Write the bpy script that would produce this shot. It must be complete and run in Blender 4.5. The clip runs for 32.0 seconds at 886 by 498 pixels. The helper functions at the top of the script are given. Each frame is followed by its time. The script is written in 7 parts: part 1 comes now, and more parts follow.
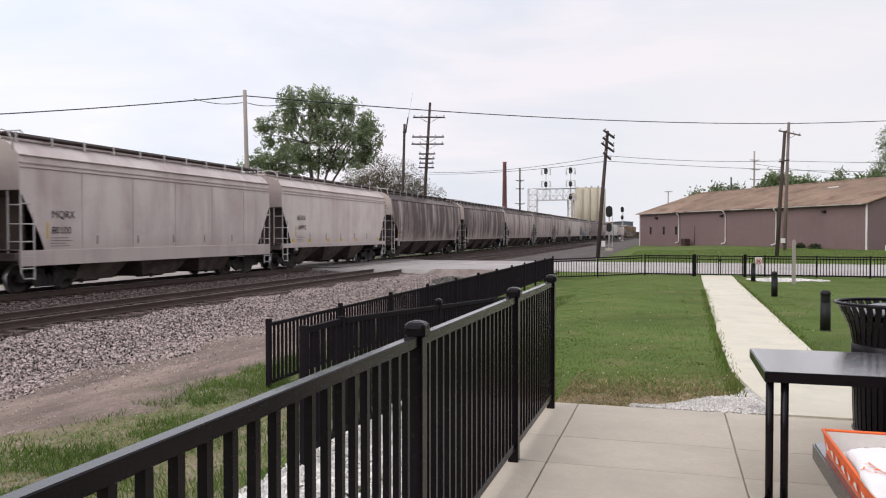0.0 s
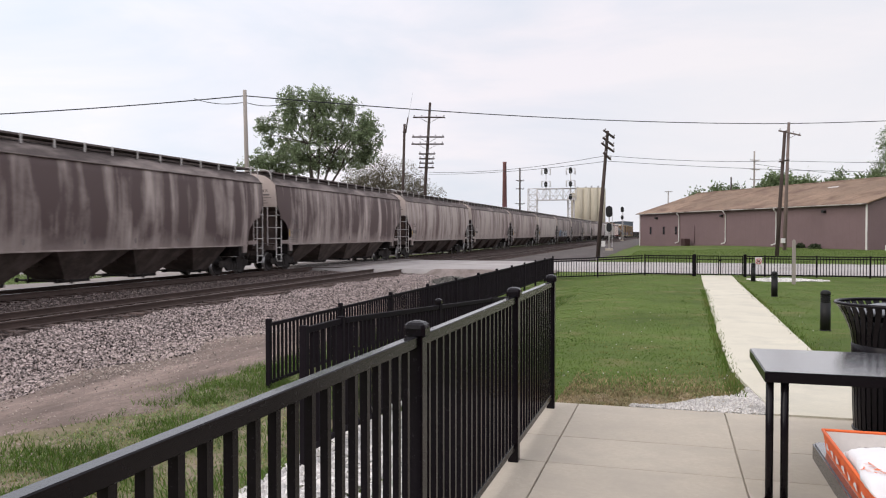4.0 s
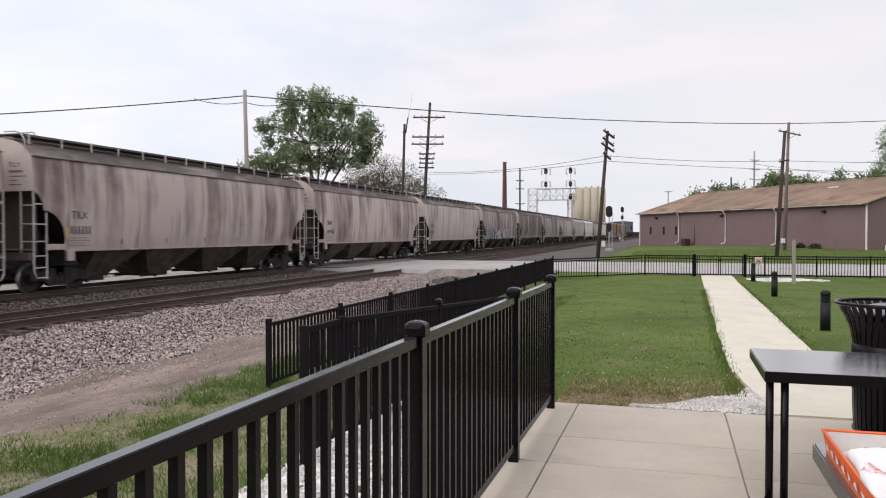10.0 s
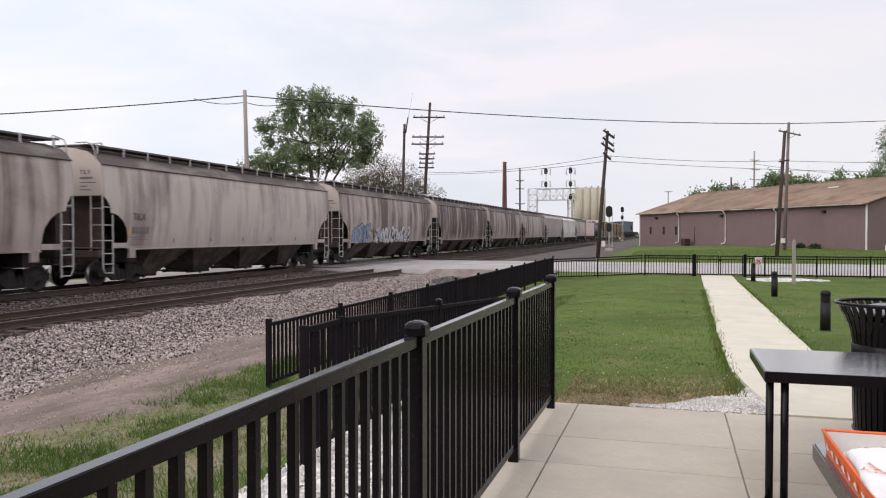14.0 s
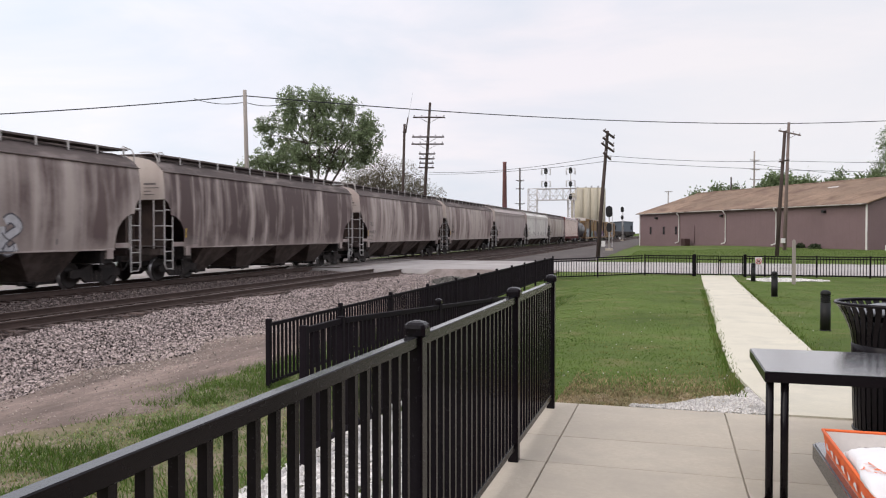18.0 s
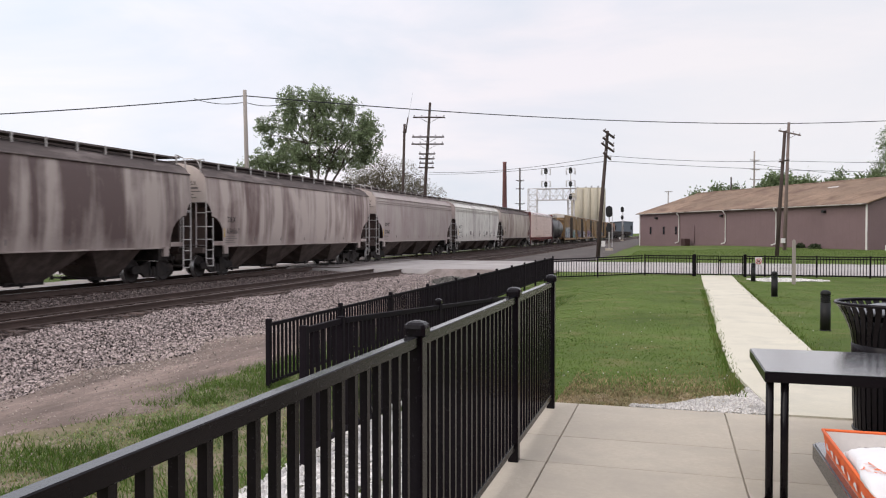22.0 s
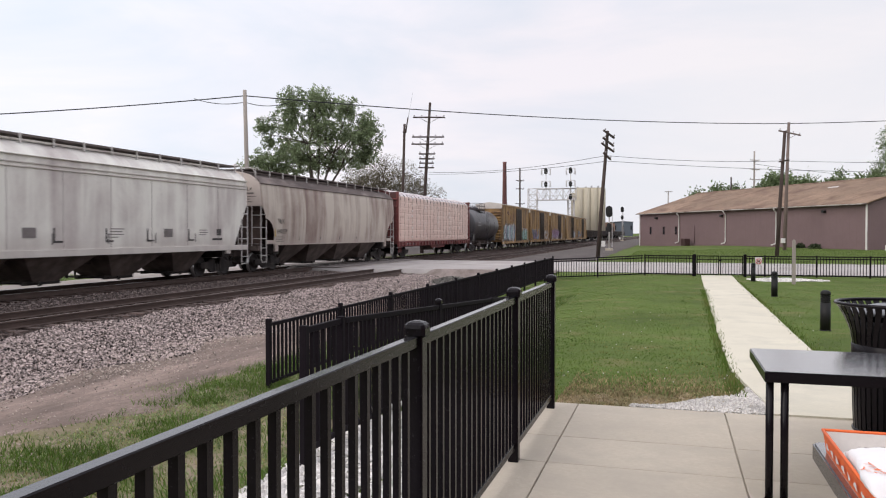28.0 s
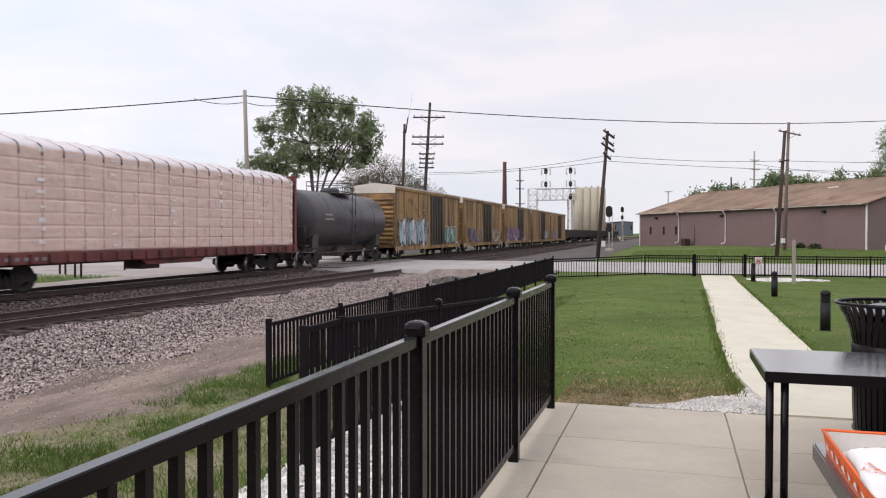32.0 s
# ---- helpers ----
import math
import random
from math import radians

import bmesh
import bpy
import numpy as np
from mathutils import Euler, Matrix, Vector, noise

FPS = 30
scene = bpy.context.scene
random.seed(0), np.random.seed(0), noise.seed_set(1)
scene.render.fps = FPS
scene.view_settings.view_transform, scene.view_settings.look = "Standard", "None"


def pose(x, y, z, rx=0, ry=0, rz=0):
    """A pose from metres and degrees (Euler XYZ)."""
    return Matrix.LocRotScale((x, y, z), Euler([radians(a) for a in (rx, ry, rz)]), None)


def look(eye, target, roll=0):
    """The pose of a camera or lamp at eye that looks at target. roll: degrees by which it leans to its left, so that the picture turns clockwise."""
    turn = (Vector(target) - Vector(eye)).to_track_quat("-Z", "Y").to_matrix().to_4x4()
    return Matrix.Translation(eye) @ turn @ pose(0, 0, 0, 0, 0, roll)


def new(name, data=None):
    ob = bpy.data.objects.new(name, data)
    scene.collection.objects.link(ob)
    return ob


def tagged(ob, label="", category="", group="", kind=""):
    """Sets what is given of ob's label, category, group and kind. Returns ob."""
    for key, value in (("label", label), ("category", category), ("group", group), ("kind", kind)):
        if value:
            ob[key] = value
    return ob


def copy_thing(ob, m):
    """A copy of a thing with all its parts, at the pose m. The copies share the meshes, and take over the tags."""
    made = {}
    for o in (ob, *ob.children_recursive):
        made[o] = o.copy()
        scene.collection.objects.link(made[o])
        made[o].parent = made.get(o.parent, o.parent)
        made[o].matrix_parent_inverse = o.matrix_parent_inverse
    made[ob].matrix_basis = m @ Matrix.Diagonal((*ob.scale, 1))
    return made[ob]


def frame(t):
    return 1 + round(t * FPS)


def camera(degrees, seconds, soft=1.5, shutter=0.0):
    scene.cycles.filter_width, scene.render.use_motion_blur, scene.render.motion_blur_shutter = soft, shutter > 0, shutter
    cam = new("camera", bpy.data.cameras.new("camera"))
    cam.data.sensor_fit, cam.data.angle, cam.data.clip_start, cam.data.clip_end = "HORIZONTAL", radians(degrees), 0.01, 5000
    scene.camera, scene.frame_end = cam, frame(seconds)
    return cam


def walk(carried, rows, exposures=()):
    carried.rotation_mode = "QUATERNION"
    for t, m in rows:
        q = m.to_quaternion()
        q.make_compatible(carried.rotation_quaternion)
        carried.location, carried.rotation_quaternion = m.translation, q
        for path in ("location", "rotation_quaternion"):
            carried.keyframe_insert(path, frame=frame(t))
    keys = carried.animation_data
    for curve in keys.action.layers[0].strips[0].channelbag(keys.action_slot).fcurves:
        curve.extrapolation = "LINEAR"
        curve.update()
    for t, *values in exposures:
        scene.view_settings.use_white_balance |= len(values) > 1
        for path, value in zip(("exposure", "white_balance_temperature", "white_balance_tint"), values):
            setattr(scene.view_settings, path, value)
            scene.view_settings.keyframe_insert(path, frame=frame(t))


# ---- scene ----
# The world: y runs along the tracks, x to the right of them, z = 0 is the top of the patio slab.
cam = camera(59.55, 32.0, soft=1.12, shutter=0.35)
STAND = pose(0, 0, 1.51, 88.83, 0, 16.5)
walk(cam, [(0.0, STAND), (32.0, STAND)])
scene.view_settings.exposure = 0.0

# ---- light: a bright, thinly overcast evening sky ----
SUN_TURN, SUN_UP = radians(-62), radians(38)
world = bpy.data.worlds.new("overcast_sky")
scene.world = world
world.use_nodes = True


def build_sky():
    nt = world.node_tree
    nt.nodes.clear()
    N, L = nt.nodes.new, nt.links.new
    out, bg, mix = N("ShaderNodeOutputWorld"), N("ShaderNodeBackground"), N("ShaderNodeMix")
    sky = N("ShaderNodeTexSky")
    sky.sky_type, sky.sun_disc = "NISHITA", False
    sky.sun_elevation, sky.sun_rotation = SUN_UP, SUN_TURN
    dim = N("ShaderNodeVectorMath")
    dim.operation = "SCALE"
    dim.inputs["Scale"].default_value = 0.11
    co, mp, nz = N("ShaderNodeTexCoord"), N("ShaderNodeMapping"), N("ShaderNodeTexNoise")
    mp.inputs["Scale"].default_value = (1.0, 1.0, 3.6)
    nz.inputs["Scale"].default_value, nz.inputs["Detail"].default_value, nz.inputs["Roughness"].default_value = 2.2, 6.0, 0.55
    nz.inputs["Distortion"].default_value = 0.4
    ramp = N("ShaderNodeValToRGB")
    e = ramp.color_ramp.elements
    e[0].position, e[0].color = 0.34, (0.75, 0.795, 0.89, 1)
    e[1].position, e[1].color = 0.62, (0.955, 0.905, 0.955, 1)
    m = e.new(0.5)
    m.color = (0.85, 0.85, 0.925, 1)
    mix.data_type = "RGBA"
    mix.inputs["Factor"].default_value = 0.94
    L(co.outputs["Generated"], mp.inputs["Vector"])
    L(mp.outputs["Vector"], nz.inputs["Vector"])
    L(nz.outputs["Fac"], ramp.inputs["Fac"])
    L(sky.outputs["Color"], dim.inputs[0])
    L(dim.outputs["Vector"], mix.inputs["A"])
    L(ramp.outputs["Color"], mix.inputs["B"])
    # an overcast sky is brighter overhead than at the horizon, and brightest round the veiled sun
    sep, up, glow, both = N("ShaderNodeSeparateXYZ"), N("ShaderNodeMapRange"), N("ShaderNodeMapRange"), N("ShaderNodeMath")
    L(co.outputs["Generated"], sep.inputs["Vector"])
    up.interpolation_type = "SMOOTHSTEP"
    up.inputs["From Min"].default_value, up.inputs["From Max"].default_value = 0.22, 0.95
    up.inputs["To Min"].default_value, up.inputs["To Max"].default_value = 1.0, 1.75
    L(sep.outputs["Z"], up.inputs["Value"])
    dot = N("ShaderNodeVectorMath")
    dot.operation = "DOT_PRODUCT"
    dot.inputs[1].default_value = (-0.80, 0.42, 0.42)
    L(co.outputs["Generated"], dot.inputs[0])
    glow.interpolation_type = "SMOOTHSTEP"
    glow.inputs["From Min"].default_value, glow.inputs["From Max"].default_value = 0.62, 1.0
    glow.inputs["To Min"].default_value, glow.inputs["To Max"].default_value = 1.0, 1.14
    L(dot.outputs["Value"], glow.inputs["Value"])
    both.operation = "MULTIPLY"
    L(up.outputs["Result"], both.inputs[0])
    L(glow.outputs["Result"], both.inputs[1])
    lift = N("ShaderNodeVectorMath")
    lift.operation = "SCALE"
    L(mix.outputs["Result"], lift.inputs[0])
    L(both.outputs["Value"], lift.inputs["Scale"])
    # the cloud thins to white low over the hall
    thin, pale, whiten = N("ShaderNodeVectorMath"), N("ShaderNodeMapRange"), N("ShaderNodeMix")
    thin.operation = "DOT_PRODUCT"
    thin.inputs[1].default_value = (0.16, 0.985, 0.05)
    L(co.outputs["Generated"], thin.inputs[0])
    pale.interpolation_type = "SMOOTHSTEP"
    pale.inputs["From Min"].default_value, pale.inputs["From Max"].default_value = 0.945, 1.0
    pale.inputs["To Min"].default_value, pale.inputs["To Max"].default_value = 0.0, 0.55
    L(thin.outputs["Value"], pale.inputs["Value"])
    whiten.data_type = "RGBA"
    L(pale.outputs["Result"], whiten.inputs["Factor"])
    L(lift.outputs["Vector"], whiten.inputs["A"])
    whiten.inputs["B"].default_value = (0.93, 0.90, 0.915, 1)
    L(whiten.outputs["Result"], bg.inputs["Color"])
    bg.inputs["Strength"].default_value = 1.0
    L(bg.outputs["Background"], out.inputs["Surface"])


build_sky()
sun = new("sun", bpy.data.lights.new("sun", "SUN"))
sun.data.energy, sun.data.angle, sun.data.color = 1.5, radians(50), (1.0, 0.93, 0.85)
sun.rotation_euler = Euler((radians(90) - SUN_UP, 0, radians(0)))
# the light comes from behind the camera's left shoulder, where the cloud is thinnest
sun.matrix_world = look((-60, -70, 70), (0, 0, 0))

# ---- materials ----


def surf(name, base, rough=0.7, metal=0.0, big=0.6, fine=14.0, var=0.25, bump=0.15, dirt=None, dirt_at=0.55, soft=0.15, stretch=(1, 1, 1), rand=0.0, spec=0.4, grain=0.02, space="Object", island=0.0):
    """A procedural surface: base colour varied at two scales, with patches of dirt and a fine relief."""
    mt = bpy.data.materials.new(name)
    mt.use_nodes = True
    nt = mt.node_tree
    bsdf = nt.nodes["Principled BSDF"]
    N, L = nt.nodes.new, nt.links.new
    co, mp = N("ShaderNodeTexCoord"), N("ShaderNodeMapping")
    mp.inputs["Scale"].default_value = stretch
    info = N("ShaderNodeObjectInfo")
    shift = N("ShaderNodeVectorMath")
    shift.operation = "SCALE"
    shift.inputs[0].default_value = (37.0, 53.0, 29.0)
    L(info.outputs["Random"], shift.inputs["Scale"])
    L(co.outputs[space], mp.inputs["Vector"])
    if space == "Object":
        L(shift.outputs["Vector"], mp.inputs["Location"])
    n1, n2 = N("ShaderNodeTexNoise"), N("ShaderNodeTexNoise")
    n1.inputs["Scale"].default_value, n1.inputs["Detail"].default_value = big, 5.0
    n2.inputs["Scale"].default_value, n2.inputs["Detail"].default_value, n2.inputs["Roughness"].default_value = fine, 6.0, 0.65
    L(mp.outputs["Vector"], n1.inputs["Vector"])
    L(mp.outputs["Vector"], n2.inputs["Vector"])
    add = N("ShaderNodeMath")
    add.operation = "ADD"
    L(n1.outputs["Fac"], add.inputs[0])
    L(n2.outputs["Fac"], add.inputs[1])
    rng = N("ShaderNodeMapRange")
    rng.inputs["From Min"].default_value, rng.inputs["From Max"].default_value = 0.65, 1.35
    rng.inputs["To Min"].default_value, rng.inputs["To Max"].default_value = 1 - var, 1 + var
    L(add.outputs["Value"], rng.inputs["Value"])
    tone = rng.outputs["Result"]
    if rand:
        r2 = N("ShaderNodeMapRange")
        r2.inputs["To Min"].default_value, r2.inputs["To Max"].default_value = 1 - rand, 1 + rand
        L(info.outputs["Random"], r2.inputs["Value"])
        mul = N("ShaderNodeMath")
        mul.operation = "MULTIPLY"
        L(tone, mul.inputs[0])
        L(r2.outputs["Result"], mul.inputs[1])
        tone = mul.outputs["Value"]
    if island:
        geo, r3, mul3 = N("ShaderNodeNewGeometry"), N("ShaderNodeMapRange"), N("ShaderNodeMath")
        r3.inputs["To Min"].default_value, r3.inputs["To Max"].default_value = 1 - island, 1 + island
        L(geo.outputs["Random Per Island"], r3.inputs["Value"])
        mul3.operation = "MULTIPLY"
        L(tone, mul3.inputs[0])
        L(r3.outputs["Result"], mul3.inputs[1])
        tone = mul3.outputs["Value"]
    col = N("ShaderNodeVectorMath")
    col.operation = "SCALE"
    col.inputs[0].default_value = base
    L(tone, col.inputs["Scale"])
    color = col.outputs["Vector"]
    if dirt:
        n3 = N("ShaderNodeTexNoise")
        n3.inputs["Scale"].default_value, n3.inputs["Detail"].default_value, n3.inputs["Roughness"].default_value = big * 2.3, 8.0, 0.6
        L(mp.outputs["Vector"], n3.inputs["Vector"])
        lim = N("ShaderNodeMapRange")
        lim.inputs["From Min"].default_value, lim.inputs["From Max"].default_value = dirt_at - soft, dirt_at + soft
        L(n3.outputs["Fac"], lim.inputs["Value"])
        mx = N("ShaderNodeMix")
        mx.data_type = "RGBA"
        L(lim.outputs["Result"], mx.inputs["Factor"])
        L(color, mx.inputs["A"])
        mx.inputs["B"].default_value = (*dirt, 1)
        color = mx.outputs["Result"]
    L(color, bsdf.inputs["Base Color"])
    rr = N("ShaderNodeMapRange")
    rr.inputs["To Min"].default_value, rr.inputs["To Max"].default_value = max(0.05, rough - 0.12), min(1.0, rough + 0.12)
    L(n2.outputs["Fac"], rr.inputs["Value"])
    L(rr.outputs["Result"], bsdf.inputs["Roughness"])
    bsdf.inputs["Metallic"].default_value = metal
    bsdf.inputs["Specular IOR Level"].default_value = spec
    if bump:
        bp = N("ShaderNodeBump")
        bp.inputs["Strength"].default_value, bp.inputs["Distance"].default_value = bump, grain
        L(n2.outputs["Fac"], bp.inputs["Height"])
        L(bp.outputs["Normal"], bsdf.inputs["Normal"])
    return mt


def streaked(name, clean, grime, amount=0.5, rust=None, rough=0.6, drawn=1.0, dust=None):
    """Painted steel side of a freight car: rain has drawn grime down it in long vertical streaks."""
    mt = bpy.data.materials.new(name)
    mt.use_nodes = True
    nt = mt.node_tree
    bsdf = nt.nodes["Principled BSDF"]
    N, L = nt.nodes.new, nt.links.new
    co, info, shift = N("ShaderNodeTexCoord"), N("ShaderNodeObjectInfo"), N("ShaderNodeVectorMath")
    shift.operation = "SCALE"
    shift.inputs[0].default_value = (13.0, 71.0, 0.0)
    L(info.outputs["Random"], shift.inputs["Scale"])

    def noise_at(stretch, scale, detail, rg, warp=0.0):
        mp, nz = N("ShaderNodeMapping"), N("ShaderNodeTexNoise")
        mp.inputs["Scale"].default_value = stretch
        L(co.outputs["Object"], mp.inputs["Vector"])
        L(shift.outputs["Vector"], mp.inputs["Location"])
        nz.inputs["Scale"].default_value, nz.inputs["Detail"].default_value, nz.inputs["Roughness"].default_value = scale, detail, rg
        nz.inputs["Distortion"].default_value = warp
        L(mp.outputs["Vector"], nz.inputs["Vector"])
        return nz.outputs["Fac"]

    wide = noise_at((0.3, 1.0, 0.17), 0.62, 2.5, 0.55, 0.9)
    thin = noise_at((0.3, 1.0, 0.11), 1.45, 2.5, 0.55, 0.7)
    wash = noise_at((0.3, 1.0, 0.10), 1.7, 1.5, 0.5, 0.6)
    patch = noise_at((1, 1, 0.8), 0.55, 6.0, 0.65, 0.4)
    fine = noise_at((1, 1, 1), 18.0, 5.0, 0.7)

    def mathn(op, a, b):
        n = N("ShaderNodeMath")
        n.operation = op
        for i, v in enumerate((a, b)):
            if isinstance(v, (int, float)):
                n.inputs[i].default_value = v
            else:
                L(v, n.inputs[i])
        return n.outputs["Value"]

    def limits(value, lo, hi, to=1.0):
        n = N("ShaderNodeMapRange")
        n.inputs["From Min"].default_value, n.inputs["From Max"].default_value, n.inputs["To Max"].default_value = lo, hi, to
        L(value, n.inputs["Value"])
        return n.outputs["Result"]

    hair = noise_at((0.3, 1.0, 0.04), 8.0, 3.0, 0.6, 0.3)
    total = amount
    for value, gain in ((wide, 3.0 * drawn), (thin, 2.3 * drawn), (hair, 0.4 * drawn), (patch, 1.6), (fine, 0.4)):
        total = mathn("ADD", total, mathn("MULTIPLY", mathn("SUBTRACT", value, 0.5), gain))
    # rain has washed narrow pale runs through the grime
    total = mathn("SUBTRACT", total, mathn("MULTIPLY", limits(wash, 0.56, 0.70), 0.6 * drawn))
    rng = N("ShaderNodeClamp")
    L(total, rng.inputs["Value"])
    mx = N("ShaderNodeMix")
    mx.data_type = "RGBA"
    mx.inputs["A"].default_value, mx.inputs["B"].default_value = (*clean, 1), (*grime, 1)
    L(rng.outputs["Result"], mx.inputs["Factor"])
    color = mx.outputs["Result"]
    if rust:
        rr = N("ShaderNodeMapRange")
        rr.inputs["From Min"].default_value, rr.inputs["From Max"].default_value = 0.58, 0.72
        L(patch, rr.inputs["Value"])
        m2 = N("ShaderNodeMix")
        m2.data_type = "RGBA"
        L(rr.outputs["Result"], m2.inputs["Factor"])
        L(color, m2.inputs["A"])
        m2.inputs["B"].default_value = (*rust, 1)
        color = m2.outputs["Result"]
    if dust:
        # track dust thrown up over the lowest part of the sides
        sep, m3 = N("ShaderNodeSeparateXYZ"), N("ShaderNodeMix")
        L(co.outputs["Object"], sep.inputs["Vector"])
        m3.data_type = "RGBA"
        low = mathn("ADD", sep.outputs["Z"], mathn("MULTIPLY", mathn("SUBTRACT", patch, 0.5), 1.6))
        L(limits(low, 1.75, 1.25, 0.55), m3.inputs["Factor"])
        L(color, m3.inputs["A"])
        m3.inputs["B"].default_value = (*dust, 1)
        color = m3.outputs["Result"]
    L(color, bsdf.inputs["Base Color"])
    bsdf.inputs["Roughness"].default_value = rough
    bsdf.inputs["Specular IOR Level"].default_value = 0.3
    bp = N("ShaderNodeBump")
    bp.inputs["Strength"].default_value, bp.inputs["Distance"].default_value = 0.12, 0.01
    L(fine, bp.inputs["Height"])
    L(bp.outputs["Normal"], bsdf.inputs["Normal"])
    return mt


M = {}
M["grass_ground"] = surf("grass_ground", (0.081, 0.115, 0.0275), 0.95, big=0.35, fine=9.0, var=0.4, bump=0.35, dirt=(0.15, 0.14, 0.06), dirt_at=0.62, soft=0.1, grain=0.05, spec=0.1)
M["blade"] = surf("grass_blade", (0.096, 0.152, 0.033), 0.8, big=0.9, fine=2.2, var=0.5, bump=0, dirt=(0.20, 0.195, 0.07), dirt_at=0.58, soft=0.1, spec=0.1, island=0.12)
M["tall_blade"] = surf("tall_grass_blade", (0.205, 0.27, 0.115), 0.8, big=0.7, fine=3.0, var=0.45, bump=0, dirt=(0.26, 0.26, 0.11), dirt_at=0.68, soft=0.1, spec=0.2, island=0.45)
M["dirt"] = surf("packed_dirt", (0.265, 0.203, 0.175), 0.95, big=0.5, fine=16.0, var=0.5, bump=0.8, stretch=(1.6, 0.45, 1), dirt=(0.15, 0.115, 0.10), dirt_at=0.52, soft=0.12, grain=0.05, spec=0.15)
M["verge_soil"] = surf("verge_soil", (0.215, 0.175, 0.125), 0.95, big=0.8, fine=16.0, var=0.4, bump=0.6, dirt=(0.12, 0.125, 0.05), dirt_at=0.55, soft=0.12, spec=0.1)
M["ballast"] = surf("ballast_bed", (0.09, 0.066, 0.059), 0.95, big=1.0, fine=16.0, var=0.6, bump=1.0, grain=0.08, spec=0.15)
M["stone"] = surf("ballast_stone", (0.29, 0.238, 0.224), 0.9, island=1.0, big=3.0, fine=30.0, var=0.35, bump=0.3, spec=0.2)
M["oily_stone"] = surf("oily_stone", (0.085, 0.064, 0.059), 0.9, island=0.6, big=3.0, fine=30.0, var=0.35, bump=0.3, spec=0.2)
M["white_rock"] = surf("white_rock", (0.52, 0.495, 0.47), 0.9, island=0.3, big=3.0, fine=30.0, var=0.3, bump=0.3, spec=0.2)
M["concrete"] = surf("concrete_slab", (0.435, 0.382, 0.311), 0.85, big=0.7, fine=30.0, var=0.11, bump=0.15, dirt=(0.38, 0.337, 0.28), dirt_at=0.56, soft=0.12, spec=0.25)
M["path"] = surf("concrete_path", (0.55, 0.51, 0.415), 0.85, big=0.6, fine=30.0, var=0.09, bump=0.12, dirt=(0.46, 0.43, 0.36), dirt_at=0.62, soft=0.12, spec=0.25)
M["lane_gravel"] = surf("dark_lane_gravel", (0.08, 0.068, 0.064), 0.95, big=0.25, fine=14.0, var=0.3, bump=0.5, dirt=(0.12, 0.104, 0.098), dirt_at=0.56, soft=0.1, spec=0.15)
M["asphalt"] = surf("old_asphalt", (0.345, 0.318, 0.305), 0.9, big=0.25, fine=20.0, var=0.15, bump=0.3, dirt=(0.28, 0.256, 0.248), dirt_at=0.56, soft=0.1, spec=0.2)
M["apron_gravel"] = surf("apron_gravel", (0.235, 0.195, 0.18), 0.95, big=0.5, fine=14.0, var=0.35, bump=0.7, dirt=(0.15, 0.12, 0.108), dirt_at=0.54, soft=0.1, grain=0.05, spec=0.15)
M["pale_pad"] = surf("pale_pavement", (0.30, 0.268, 0.25), 0.9, big=0.25, fine=20.0, var=0.18, bump=0.3, dirt=(0.225, 0.198, 0.184), dirt_at=0.56, soft=0.1, spec=0.2)
M["crossing"] = surf("crossing_panel", (0.16, 0.137, 0.128), 0.85, big=0.5, fine=12.0, var=0.2, bump=0.2, dirt=(0.105, 0.084, 0.077), dirt_at=0.57, soft=0.1)
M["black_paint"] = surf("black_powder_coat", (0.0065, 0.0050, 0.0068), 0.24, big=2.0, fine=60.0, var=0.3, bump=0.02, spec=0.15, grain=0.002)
# Lighter and glossier than the sides, to put sky sheen on the rail.
M["rail_top"] = surf("rail_top_sky_sheen", (0.02, 0.02, 0.021), 0.14, big=1.5, fine=40.0, var=0.3, bump=0.01, spec=0.75, grain=0.002)
# Copy of black_paint with most sheen taken out, so these fences mirror less grass.
M["satin_black"] = surf("dulled_black_copy", (0.0125, 0.0100, 0.0128), 0.6, big=2.0, fine=60.0, var=0.3, bump=0.02, spec=0.04, grain=0.002)
M["rail_steel"] = surf("rail_steel", (0.075, 0.050, 0.042), 0.75, 0.2, big=1.0, fine=20.0, var=0.3, bump=0.2)
M["rail_head"] = surf("polished_rail_head", (0.45, 0.44, 0.44), 0.35, 0.9, big=1.0, fine=40.0, var=0.1, bump=0.02)
M["dull_head"] = surf("dull_rail_head", (0.17, 0.14, 0.128), 0.5, 0.5, big=1.0, fine=40.0, var=0.2, bump=0.02)
M["tie"] = surf("oiled_tie", (0.08, 0.055, 0.047), 0.9, big=2.0, fine=16.0, var=0.4, bump=0.5, rand=0.3, stretch=(0.3, 2, 2))
M["wood_pole"] = surf("weathered_pole", (0.058, 0.041, 0.036), 0.9, big=1.0, fine=12.0, var=0.35, bump=0.4, stretch=(3, 3, 0.3))
M["grey_pole"] = surf("grey_pole", (0.30, 0.265, 0.24), 0.9, big=1.0, fine=12.0, var=0.2, bump=0.3, stretch=(3, 3, 0.3))
M["galv"] = surf("galvanised_steel", (0.42, 0.43, 0.45), 0.55, 0.4, big=1.5, fine=30.0, var=0.15, bump=0.05)
M["cable"] = surf("black_cable", (0.03, 0.03, 0.035), 0.7, var=0.1, bump=0)
M["truck_iron"] = surf("dark_cast_iron", (0.016, 0.0125, 0.0118), 0.85, big=1.5, fine=14.0, var=0.4, bump=0.3, dirt=(0.042, 0.032, 0.028), dirt_at=0.58, soft=0.1)
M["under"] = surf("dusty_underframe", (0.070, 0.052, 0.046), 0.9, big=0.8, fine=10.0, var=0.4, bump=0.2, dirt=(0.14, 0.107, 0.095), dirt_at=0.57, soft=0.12)
